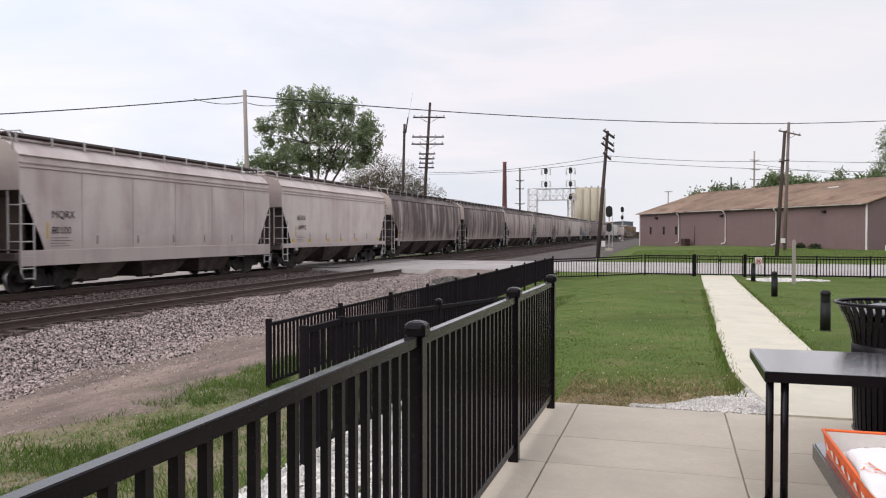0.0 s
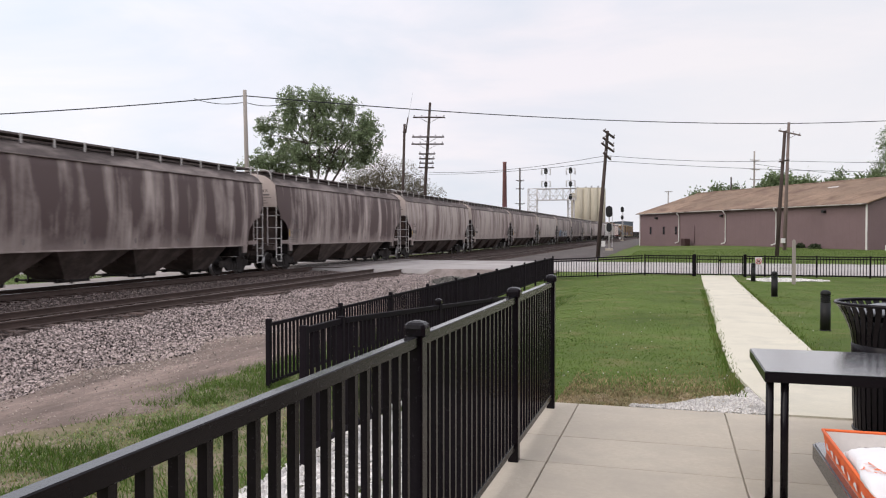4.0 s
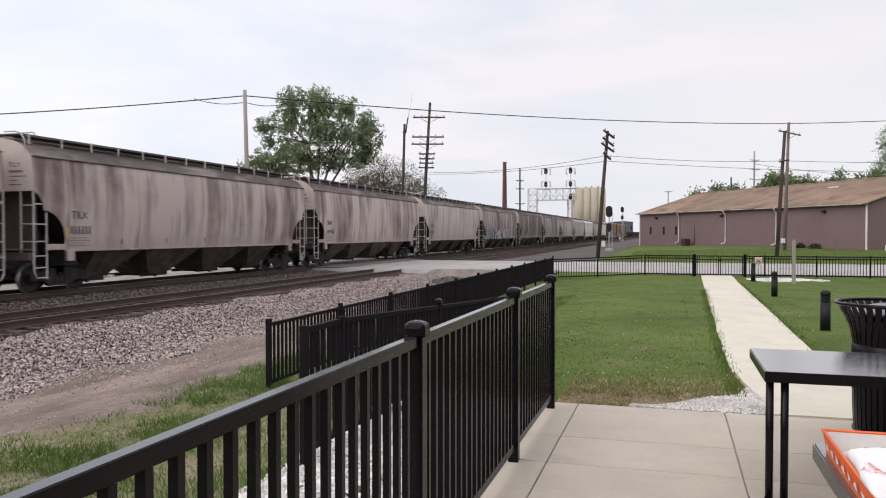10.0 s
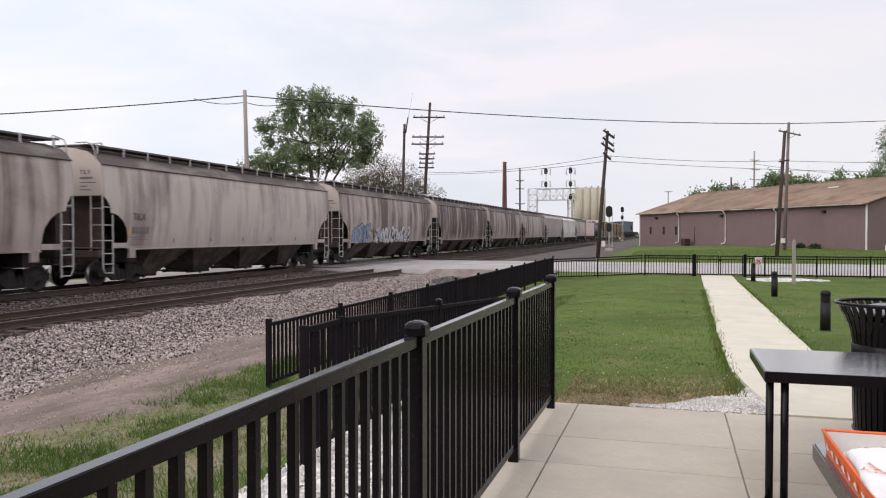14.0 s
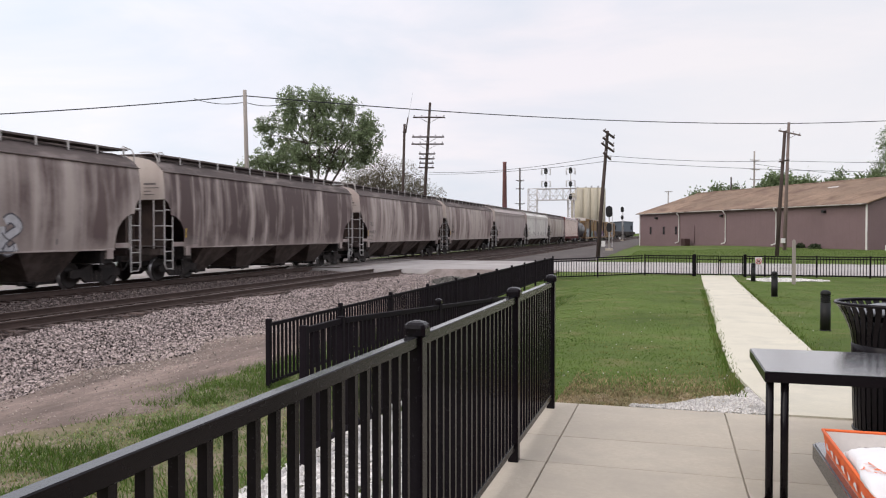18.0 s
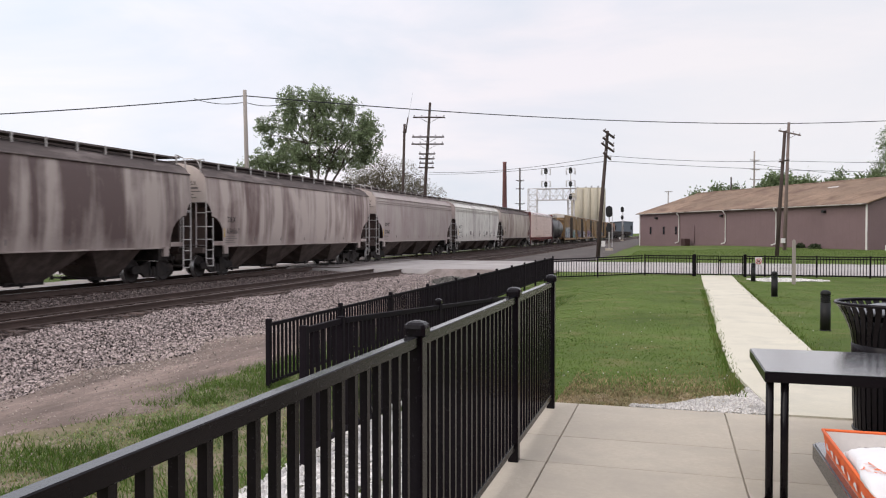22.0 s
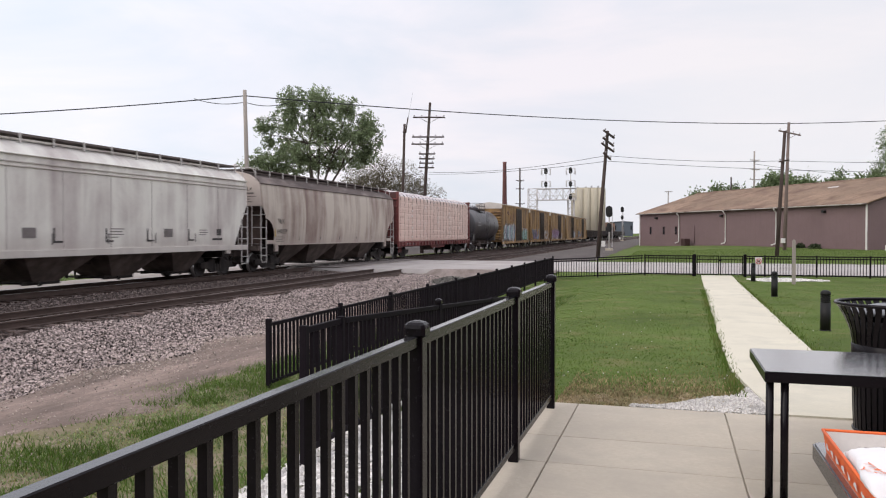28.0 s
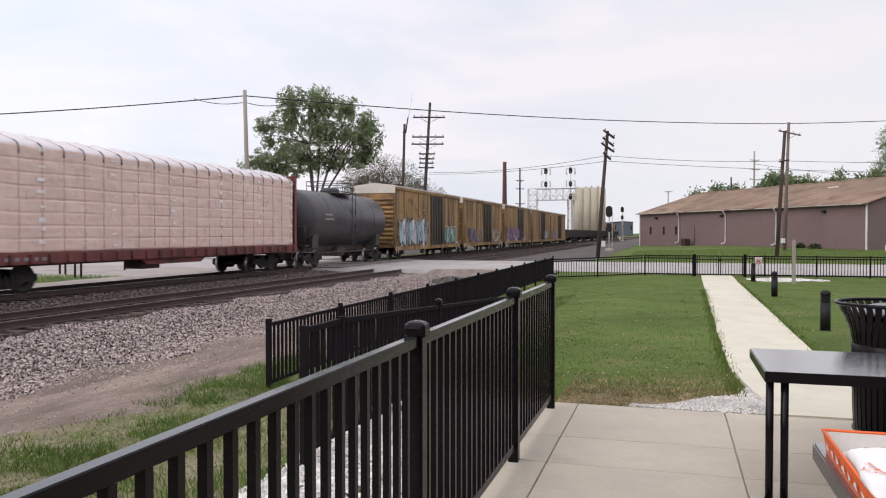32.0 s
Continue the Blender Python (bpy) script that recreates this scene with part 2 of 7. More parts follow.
M["wheel"] = surf("wheel_steel", (0.030, 0.024, 0.0225), 0.6, 0.3, big=2.0, fine=20.0, var=0.3, bump=0.1)
M["leaf"] = surf("leaf_green", (0.235, 0.285, 0.165), 0.65, big=0.45, fine=2.5, var=0.7, bump=0, spec=0.3, island=0.45)
M["leaf_far"] = surf("leaf_far", (0.15, 0.195, 0.095), 0.8, big=0.1, fine=0.8, var=0.45, bump=0, spec=0.2, island=0.45)
M["bark"] = surf("bark", (0.095, 0.075, 0.065), 0.95, big=2.0, fine=10.0, var=0.35, bump=0.6, stretch=(3, 3, 0.6))
M["siding"] = surf("maroon_siding", (0.178, 0.119, 0.122), 0.75, big=0.15, fine=3.0, var=0.10, bump=0.03, dirt=(0.155, 0.103, 0.105), dirt_at=0.6, soft=0.15)
M["rust_roof"] = surf("rusty_metal_roof", (0.215, 0.142, 0.095), 0.85, big=0.16, fine=2.0, var=0.4, bump=0.1, dirt=(0.12, 0.068, 0.045), dirt_at=0.56, soft=0.09)
M["white_trim"] = surf("white_trim", (0.62, 0.60, 0.58), 0.6, big=1.0, fine=12.0, var=0.12, bump=0.05)
M["brick_stack"] = surf("brick_stack", (0.18, 0.082, 0.08), 0.9, big=0.4, fine=6.0, var=0.25, bump=0.3)
M["silo"] = surf("silo_concrete", (0.46, 0.41, 0.325), 0.9, big=0.08, fine=1.5, var=0.22, bump=0.1, stretch=(1, 1, 0.15))


def let_light_through(key, share):
    """Thin leaves glow a little with the light that falls on their other side."""
    nt = M[key].node_tree
    N, L = nt.nodes.new, nt.links.new
    bsdf, out = nt.nodes["Principled BSDF"], nt.nodes["Material Output"]
    back, mix = N("ShaderNodeBsdfTranslucent"), N("ShaderNodeMixShader")
    L(bsdf.inputs["Base Color"].links[0].from_socket, back.inputs["Color"])
    mix.inputs["Fac"].default_value = share
    L(bsdf.outputs["BSDF"], mix.inputs[1])
    L(back.outputs["BSDF"], mix.inputs[2])
    L(mix.outputs["Shader"], out.inputs["Surface"])


for key, share in (("leaf", 0.55), ("leaf_far", 0.4), ("blade", 0.4), ("tall_blade", 0.45)):
    let_light_through(key, share)

# ---- building blocks ----


def mesh_of(name, bm, mats, smooth=False):
    me = bpy.data.meshes.new(name)
    bm.normal_update()
    bm.to_mesh(me)
    bm.free()
    for m in (mats if isinstance(mats, (list, tuple)) else [mats]):
        me.materials.append(M[m] if isinstance(m, str) else m)
    if smooth:
        me.polygons.foreach_set("use_smooth", [True] * len(me.polygons))
    return me


def part(name, bm, material, parent, label="", smooth=False, at=None):
    """One mesh object under a thing or a part. bm: a bmesh, or a mesh to share."""
    me = bm if isinstance(bm, bpy.types.Mesh) else mesh_of(name, bm, material, smooth)
    ob = new(name, me)
    if parent is not None:
        ob.parent = parent
    if at is not None:
        ob.matrix_basis = at if isinstance(at, Matrix) else Matrix.Translation(at)
    if label:
        ob["label"] = label
    return ob


def thing(name, at=(0, 0, 0), turn=0.0, label="", category="", group="", kind=""):
    ob = new(name)
    ob.empty_display_size = 0.2
    ob.matrix_basis = at if isinstance(at, Matrix) else pose(*at, 0, 0, turn)
    return tagged(ob, label, category, group, kind)


def box(bm, x0, x1, y0, y1, z0, z1, bevel=0.0, mi=0):
    vs = [bm.verts.new(p) for p in ((x0, y0, z0), (x1, y0, z0), (x1, y1, z0), (x0, y1, z0), (x0, y0, z1), (x1, y0, z1), (x1, y1, z1), (x0, y1, z1))]
    fs = [bm.faces.new([vs[i] for i in q]) for q in ((3, 2, 1, 0), (4, 5, 6, 7), (0, 1, 5, 4), (1, 2, 6, 5), (2, 3, 7, 6), (3, 0, 4, 7))]
    for fc in fs:
        fc.material_index = mi
    if bevel:
        es = list({e for fc in fs for e in fc.edges})
        r = bmesh.ops.bevel(bm, geom=es, offset=bevel, segments=1, affect="EDGES")
        for fc in r["faces"]:
            fc.material_index = mi
    return bm


def boxm(x0, x1, y0, y1, z0, z1, bevel=0.0):
    return box(bmesh.new(), x0, x1, y0, y1, z0, z1, bevel)


def tube(bm, pts, r, n=8, mi=0, cap=True):
    """A round bar along pts; r may be one radius or one a point."""
    pts = [Vector(p) for p in pts]
    rs = r if isinstance(r, (list, tuple)) else [r] * len(pts)
    rings, side = [], None
    for i, p in enumerate(pts):
        d = (pts[min(i + 1, len(pts) - 1)] - pts[max(i - 1, 0)]).normalized()
        if side is None or abs(d.dot(side)) > 0.99:
            side = d.orthogonal().normalized()
        side = (side - d * d.dot(side)).normalized()
        up = d.cross(side)
        rings.append([bm.verts.new(p + (side * math.cos(k * math.tau / n) + up * math.sin(k * math.tau / n)) * rs[i]) for k in range(n)])
    for a, b in zip(rings, rings[1:]):
        for k in range(n):
            fc = bm.faces.new((a[k], a[(k + 1) % n], b[(k + 1) % n], b[k]))
            fc.material_index, fc.smooth = mi, True
    if cap:
        bm.faces.new(rings[0][::-1]).material_index = mi
        bm.faces.new(rings[-1]).material_index = mi
    return bm


def lathe(bm, prof, n=24, mi=0, axis="z", centre=(0, 0, 0)):
    """A turned body from (radius, height) pairs."""
    rings = []
    for r, h in prof:
        ring = []
        for k in range(n):
            u, v = r * math.cos(k * math.tau / n), r * math.sin(k * math.tau / n)
            p = (u, v, h) if axis == "z" else ((h, u, v) if axis == "x" else (v, h, u))
            ring.append(bm.verts.new(Vector(p) + Vector(centre)))
        rings.append(ring)
    for a, b in zip(rings, rings[1:]):
        for k in range(n):
            fc = bm.faces.new((a[k], a[(k + 1) % n], b[(k + 1) % n], b[k]))
            fc.material_index, fc.smooth = mi, True
    bm.faces.new(rings[0][::-1]).material_index = mi
    bm.faces.new(rings[-1]).material_index = mi
    return bm


def prism(bm, poly, axis, a, b, mi=0):
    """A flat outline drawn out along an axis from a to b. poly: pairs in the other two axes, in order."""
    def at(p, t):
        return {"x": (t, p[0], p[1]), "y": (p[0], t, p[1]), "z": (p[0], p[1], t)}[axis]
    lo, hi = [bm.verts.new(at(p, a)) for p in poly], [bm.verts.new(at(p, b)) for p in poly]
    bm.faces.new(lo[::-1]).material_index = mi
    bm.faces.new(hi).material_index = mi
    n = len(poly)
    for i in range(n):
        bm.faces.new((lo[i], lo[(i + 1) % n], hi[(i + 1) % n], hi[i])).material_index = mi
    bmesh.ops.recalc_face_normals(bm, faces=bm.faces)
    return bm


def step(a, b, t):
    t = min(1.0, max(0.0, (t - a) / (b - a)))
    return t * t * (3 - 2 * t)


def mixf(a, b, t):
    return a + (b - a) * t


RAIL_Z = -0.25
NEAR_RAIL_Z = -0.33
NEAR_TRACK, TRAIN_TRACK = -14.05, -19.05


def land(x, y):
    """Height of the ground."""
    lawn = mixf(-0.02, -0.2, step(6.9, 13.5, y))
    lawn = mixf(lawn, -0.35, step(12, 34, y))
    if y < 6.9:
        lawn = -0.12
    low = -0.60
    z = mixf(lawn, low, step(-1.6, -4.6, x))
    z = mixf(z, -0.72, step(-5.6, -8.6, x))
    z = mixf(z, -0.36, mixf(step(36.3, 37.1, y), step(34.6, 37.1, y), step(-10.5, -7.5, x)))
    if x < -21:
        z = mixf(z, -0.42, step(-21, -23, x))
    if -22 < x < -11.4 and not 37.3 < y < 50.7:
        z = min(z, mixf(z, -0.62, step(-22, -21.2, x) * step(-11.4, -12.0, x)))
    if y > 52 and x > -6:
        z = mixf(z, 0.02, step(54, 105, y) * step(-4, 8, x))
    return z


def sheet(name, xs, ys, dz, material, thick=0.0, edge=None, parent=None, sink=0.0):
    """Part of the ground's surface, lifted by dz; with thick it is a slab with sides."""
    bm = bmesh.new()
    vs = []
    for j, y in enumerate(ys):
        row = []
        for i, x in enumerate(xs):
            xx = x + (edge(i, len(xs), y) if edge else 0.0)
            row.append(bm.verts.new((xx, y, land(xx, y) + (dz if i not in (0, len(xs) - 1) else dz - sink))))
        vs.append(row)
    for j in range(len(ys) - 1):
        for i in range(len(xs) - 1):
            bm.faces.new((vs[j][i], vs[j][i + 1], vs[j + 1][i + 1], vs[j + 1][i])).smooth = True
    if thick:
        r = bmesh.ops.extrude_face_region(bm, geom=bm.faces[:])
        bmesh.ops.translate(bm, verts=[v for v in r["geom"] if isinstance(v, bmesh.types.BMVert)], vec=(0, 0, -thick))
        bmesh.ops.recalc_face_normals(bm, faces=bm.faces)
    ob = part(name, bm, material, parent)
    return tagged(ob, kind="structure") if parent is None else ob


def spread(a, b, n):
    return [a + (b - a) * i / (n - 1) for i in range(n)]


def text_mesh(body, size, material, thick=0.002):
    """Letters as a mesh, in the built-in font, in their own x-y plane."""
    cu = bpy.data.curves.new("letters", "FONT")
    cu.body, cu.size, cu.extrude, cu.resolution_u = body, size, thick, 2
    ob = bpy.data.objects.new("letters", cu)
    scene.collection.objects.link(ob)
    me = bpy.data.meshes.new_from_object(ob.evaluated_get(bpy.context.evaluated_depsgraph_get()))
    bpy.data.objects.remove(ob)
    bpy.data.curves.remove(cu)
    me.materials.clear()
    me.materials.append(M[material])
    return me
# ---- ground, tracks, road, patio ----


def far_steps(a, b, near, reach):
    inner = spread(a, b, int((b - a) / near) + 1)
    lo, hi, d = [], [], near
    x0, x1 = a, b
    while x1 < reach:
        d *= 1.5
        x0, x1 = x0 - d, x1 + d
        lo.insert(0, x0)
        hi.append(x1)
    return lo + inner + hi


tagged(sheet("ground", far_steps(-30, 20, 0.25, 3500), far_steps(-12, 60, 0.3, 3500), 0.0, "grass_ground"), "mown and trampled grass with bare brown patches", "ground")


def ragged(amount, seed):
    def edge(i, n, y):
        share = max(0.0, 1.0 - min(i, n - 1 - i) / 6.0)
        row = seed + (0 if i < n / 2 else 5)
        return share * (amount * noise.noise(Vector((y * 0.55, row, 0))) + 0.4 * amount * noise.noise(Vector((y * 2.3, row, 4))))
    return edge


tagged(sheet("verge_soil", spread(-7.6, -2.9, 24), spread(-4, 11, 60), 0.014, "verge_soil", edge=ragged(0.4, 29), sink=0.04), "brown soil showing between weeds beside the dirt track", "soil")
tagged(sheet("dirt_track", spread(-9.6, -6.0, 18), spread(-12, 36, 160), 0.025, "dirt", edge=ragged(0.9, 3), sink=0.06), "packed brown dirt access track with ruts and stones", "track bed")
tagged(sheet("road", spread(-70, 90, 120), [37.2, 37.31, 37.5] + spread(38.5, 50.5, 11), 0.03, "asphalt"), "worn light grey asphalt road crossing the tracks", "road")
tagged(sheet("far_pavement", spread(-60, -24.2, 40), spread(50.6, 62, 8), 0.05, "pale_pad"), "pale worn pavement beyond the tracks", "pavement")
tagged(sheet("near_pavement", spread(-50, -22.0, 30), spread(27.5, 37.1, 10), 0.03, "pale_pad"), "pale worn pavement beyond the tracks", "pavement")
tagged(sheet("far_shoulder", spread(-23.3, -21.3, 10), spread(-10, 37.1, 60), 0.045, "pale_pad", edge=ragged(0.7, 23), sink=0.05), "pale gravel strip beyond the tracks", "gravel strip")
tagged(sheet("crossing_apron", spread(-13.2, -5.3, 40), spread(33.4, 37.19, 30), 0.085, "apron_gravel", edge=ragged(0.5, 17)), "grey-brown gravel apron beside the crossing", "gravel apron")
tagged(sheet("trackside_lane", spread(-45.0, -5.2, 60), spread(50.6, 420, 160), 0.02, "lane_gravel", edge=ragged(0.6, 9)), "grey gravel lane beside the tracks", "lane")


def build_track(name, cx, top, head):
    tr = thing(name, (cx, 0, 0), label="railway track with brown rusty rails on dark wooden ties in ballast", category="railway track", group="tracks", kind="structure")
    for side in (-1, 1):
        bm = bmesh.new()
        x = side * 0.755
        z = top
        prof = [(x - 0.07, z - 0.17), (x + 0.07, z - 0.17), (x + 0.07, z - 0.155), (x + 0.012, z - 0.135), (x + 0.012, z - 0.045), (x + 0.037, z - 0.035), (x + 0.037, z - 0.004), (x + 0.03, z), (x - 0.03, z), (x - 0.037, z - 0.004), (x - 0.037, z - 0.035), (x - 0.012, z - 0.045), (x - 0.012, z - 0.135), (x - 0.07, z - 0.155)]
        prism(bm, prof, "y", -60, 900)
        for fc in bm.faces:
            c = fc.calc_center_median()
            if fc.normal.z > 0.9 and c.z > z - 0.003:
                fc.material_index = 1
        part("rail", bm, ["rail_steel", head], tr)
    tie = mesh_of("tie", boxm(-1.3, 1.3, -0.115, 0.115, top - 0.36, top - 0.172, 0.012), "tie")
    plate = mesh_of("tie_plate", boxm(-0.12, 0.12, -0.09, 0.09, top - 0.172, top - 0.155), "rail_steel")
    rnd = random.Random(int(-cx * 10))
    y = 2.0
    while y < 90:
        if not 37.0 < y < 50.8:
            part("tie", tie, None, tr, at=pose(rnd.uniform(-0.03, 0.03), y, rnd.uniform(-0.012, 0.004), 0, 0, rnd.uniform(-0.8, 0.8)))
            if y < 45:
                for sx in (-0.755, 0.755):
                    part("tie_plate", plate, None, tr, at=(sx, y, 0))
        y += 0.54
    bm = bmesh.new()
    while y < 420:
        box(bm, -1.3, 1.3, y - 0.115, y + 0.115, top - 0.36, top - 0.172)
        y += 0.54
    tagged(part("far_ties", bm, "tie", tr), kind="stuff")
    return tr


def build_ballast():
    # one bed under both tracks: shoulder, crown, far shoulder
    prof = [(-24.0, -0.75), (-21.4, -0.47), (-17.2, -0.47), (-15.7, -0.545), (-12.3, -0.545), (-11.4, -0.57), (-8.9, -0.78)]
    bm = bmesh.new()
    ys = spread(-15, 60, 150) + [60 + 12 * 1.12 ** k for k in range(1, 40)]
    rows = []
    for y in ys:
        rows.append([bm.verts.new((x + (0.35 * noise.noise(Vector((y * 0.4, i, 0))) if i in (0, 5, 6) else 0), y, z + 0.03 * noise.noise(Vector((x, y * 0.7, 2))))) for i, (x, z) in enumerate(prof)])
    for a, b in zip(rows, rows[1:]):
        for k in range(len(prof) - 1):
            bm.faces.new((a[k + 1], a[k], b[k], b[k + 1])[::-1]).smooth = True
    tagged(part("ballast_bed", bm, "ballast", None), "grey crushed stone ballast bed", "ballast", kind="structure")


def scatter_stones(name, count, place, size, material, seed, label, category):
    """Loose broken stones, joined: each a crooked octahedron-like lump."""
    rng = np.random.default_rng(seed)
    base = np.array([(1, 0, 0.1), (0.3, 0.9, -0.1), (-0.8, 0.5, 0.1), (-0.7, -0.7, 0), (0.4, -0.9, 0.15), (0.2, 0.1, 0.85), (-0.3, -0.2, 0.7), (0, 0, -0.6)])
    tri = np.array([(0, 1, 5), (1, 2, 5), (2, 6, 5), (2, 3, 6), (3, 4, 6), (4, 5, 6), (4, 0, 5), (1, 0, 7), (2, 1, 7), (3, 2, 7), (4, 3, 7), (0, 4, 7)])
    pts = np.array([place(rng) for _ in range(count)])
    sz = rng.uniform(size[0], size[1], count)[:, None] * rng.uniform(0.7, 1.3, (count, 3))
    ang = rng.uniform(0, math.tau, count)
    jit = base[None] + rng.uniform(-0.28, 0.28, (count, 8, 3))
    v = jit * sz[:, None, :]
    c, s = np.cos(ang)[:, None], np.sin(ang)[:, None]
    w = np.stack([v[..., 0] * c - v[..., 1] * s, v[..., 0] * s + v[..., 1] * c, v[..., 2]], -1) + pts[:, None]
    fc = (tri[None] + 8 * np.arange(count)[:, None, None]).reshape(-1, 3)
    me = bpy.data.meshes.new(name)
    me.from_pydata(w.reshape(-1, 3).tolist(), [], fc.tolist())
    me.materials.append(M[material])
    ob = new(name, me)
    return tagged(ob, label, category, kind="stuff")


def build_crossing():
    cr = thing("level_crossing", (0, 0, 0), label="pale concrete level crossing panels between the rails", category="level crossing", kind="structure")
    for cx, top in ((NEAR_TRACK, NEAR_RAIL_Z), (TRAIN_TRACK, RAIL_Z)):
        for x0, x1 in ((-2.35, -0.86), (-0.66, 0.66), (0.86, 2.35)):
            for k in range(6):
                y = 37.4 + 2.2 * k
                part("panel", boxm(cx + x0, cx + x1, y, y + 2.17, -0.6, top - 0.012, 0.012), "crossing", cr)
    part("median", boxm(TRAIN_TRACK + 2.37, NEAR_TRACK - 2.37, 37.4, 50.6, -0.6, RAIL_Z - 0.05, 0.01), "pale_pad", cr)


build_crossing()
build_track("near_track", NEAR_TRACK, NEAR_RAIL_Z, "dull_head")
build_track("train_track", TRAIN_TRACK, RAIL_Z, "rail_head")
build_ballast()
# ---- patio, path, fences and what stands by them ----


def build_patio():
    pat = thing("patio", (0, 0, 0), label="pale concrete patio of square slabs with sawn joints", category="patio", kind="structure")
    xs = [-1.16, -0.79, 0.43, 1.65, 2.87, 4.1, 5.3, 6.6]
    ys = [-5.2, -3.98, -2.76, -1.54, -0.32, 0.9, 1.9, 2.9, 4.1, 5.07, 5.75, 6.9]
    for i in range(len(xs) - 1):
        for j in range(len(ys) - 1):
            part("slab", boxm(xs[i] + 0.004, xs[i + 1] - 0.004, ys[j] + 0.004, ys[j + 1] - 0.004, -0.15, 0.0, 0.005), "concrete", pat)
    part("slab_base", boxm(-1.15, 6.6, -5.2, 6.89, -0.2, -0.02), "concrete", pat)


def build_path():
    bm = bmesh.new()
    ys = spread(6.905, 35.6, 60)
    ends = []
    for y in ys:
        x0 = 0.45 + 0.0213 * y + 0.2 * step(9.5, 7, y) + 0.03 * noise.noise(Vector((y * 1.3, 0, 0)))
        x1 = 1.62 + 0.024 * y + 0.7 * step(9.5, 7, y) + 0.03 * noise.noise(Vector((y * 1.3, 7, 0)))
        ends.append([bm.verts.new((x, y, land(x, y) + 0.035)) for x in spread(x0, x1, 4)])
    for a, b in zip(ends, ends[1:]):
        for k in range(3):
            bm.faces.new((a[k], a[k + 1], b[k + 1], b[k]))
    r = bmesh.ops.extrude_face_region(bm, geom=bm.faces[:])
    bmesh.ops.translate(bm, verts=[v for v in r["geom"] if isinstance(v, bmesh.types.BMVert)], vec=(0, 0, -0.12))
    bmesh.ops.recalc_face_normals(bm, faces=bm.faces)
    tagged(part("path", bm, "path", None), "pale concrete footpath with ragged grass edges", "path", kind="structure")


build_patio()
build_path()


def build_unseen_walls():
    """Plain unseen walls added behind and beside the camera to darken the railing's reflections."""
    M["depot_brick"] = surf("depot_brick", (0.16, 0.085, 0.065), 0.9, big=0.6, fine=12.0, var=0.25, bump=0.3)
    part_list = ((4.6, 4.9, -5.6, 6.2), (-1.6, 4.6, -5.6, -5.3))
    for k, (x0, x1, y0, y1) in enumerate(part_list):
        tagged(part("wall_%s" % ("east", "south")[k], boxm(x0, x1, y0, y1, -0.2, 3.6), "depot_brick", None), "plain dark brick wall added out of view beside the patio", "wall", kind="structure")


build_unseen_walls()


def cap_mesh(w):
    bm = bmesh.new()
    a, b = w / 2 + 0.012, w / 2
    lathe_pts = [(b, 0.0), (a, 0.006), (a, 0.034), (a * 0.93, 0.048), (a * 0.7, 0.058), (a * 0.3, 0.064)]
    rings = []
    for r, h in lathe_pts:
        k = min(r * 0.3, 0.014)
        q = [(r, -r + k), (r, r - k), (r - k, r), (-r + k, r), (-r, r - k), (-r, -r + k), (-r + k, -r), (r - k, -r)]
        rings.append([bm.verts.new((x, y, h)) for x, y in q])
    for p, q in zip(rings, rings[1:]):
        for k in range(8):
            bm.faces.new((p[k], p[(k + 1) % 8], q[(k + 1) % 8], q[k]))
    bm.faces.new(rings[-1])
    bm.faces.new(rings[0][::-1])
    return mesh_of("cap", bm, "black_paint")


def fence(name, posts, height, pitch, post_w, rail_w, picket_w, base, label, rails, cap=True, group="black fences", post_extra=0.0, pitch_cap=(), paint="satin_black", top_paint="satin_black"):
    """A run of pickets between posts. posts: (x, y) in order; base(x, y): height of its foot; rails: heights of the rails' tops over the foot."""
    x0, y0 = posts[0]
    fe = thing(name, (x0, y0, base(x0, y0)), label=label, category="fence", group=group)
    org = Vector((x0, y0, base(x0, y0)))
    post_me = mesh_of("post", boxm(-post_w / 2, post_w / 2, -post_w / 2, post_w / 2, -0.25, height + post_extra, 0.004), paint)
    picket_me = mesh_of("picket", boxm(-picket_w / 2, picket_w / 2, -picket_w / 2, picket_w / 2, rails[-1] - 0.03, rails[0] - 0.02), paint)
    cm = cap_mesh(post_w)
    for i, (x, y) in enumerate(posts):
        z = base(x, y)
        p = part("post", post_me, None, fe, at=Vector((x, y, z)) - org)
        if cap or i in pitch_cap:
            part("cap", cm, None, p, at=(0, 0, height + post_extra))
    for (xa, ya), (xb, yb) in zip(posts, posts[1:]):
        a, b = Vector((xa, ya, base(xa, ya))) - org, Vector((xb, yb, base(xb, yb))) - org
        run = b - a
        length = math.hypot(run.x, run.y)
        ang = math.degrees(math.atan2(run.y, run.x))
        slope = math.degrees(math.atan2(run.z, length))
        m = Matrix.Translation(a) @ pose(0, 0, 0, 0, 0, ang) @ pose(0, 0, 0, 0, -slope, 0)
        flat = Matrix.Translation(a) @ pose(0, 0, 0, 0, 0, ang)
        for k, top in enumerate(rails):
            w = rail_w if k == 0 else rail_w * 0.8
            bm = boxm(post_w / 2 - 0.004, length / math.cos(radians(slope)) - post_w / 2 + 0.004, -w / 2, w / 2, top - 0.046, top, 0.003)
            bm.normal_update()
            # upward faces take top_paint, which holds the patio rail's sky sheen
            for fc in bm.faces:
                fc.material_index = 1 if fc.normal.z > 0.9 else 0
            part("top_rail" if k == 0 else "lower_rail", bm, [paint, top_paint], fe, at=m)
        n = max(1, round((length - post_w) / pitch))
        for k in range(1, n):
            d = post_w / 2 + (length - post_w) * k / n
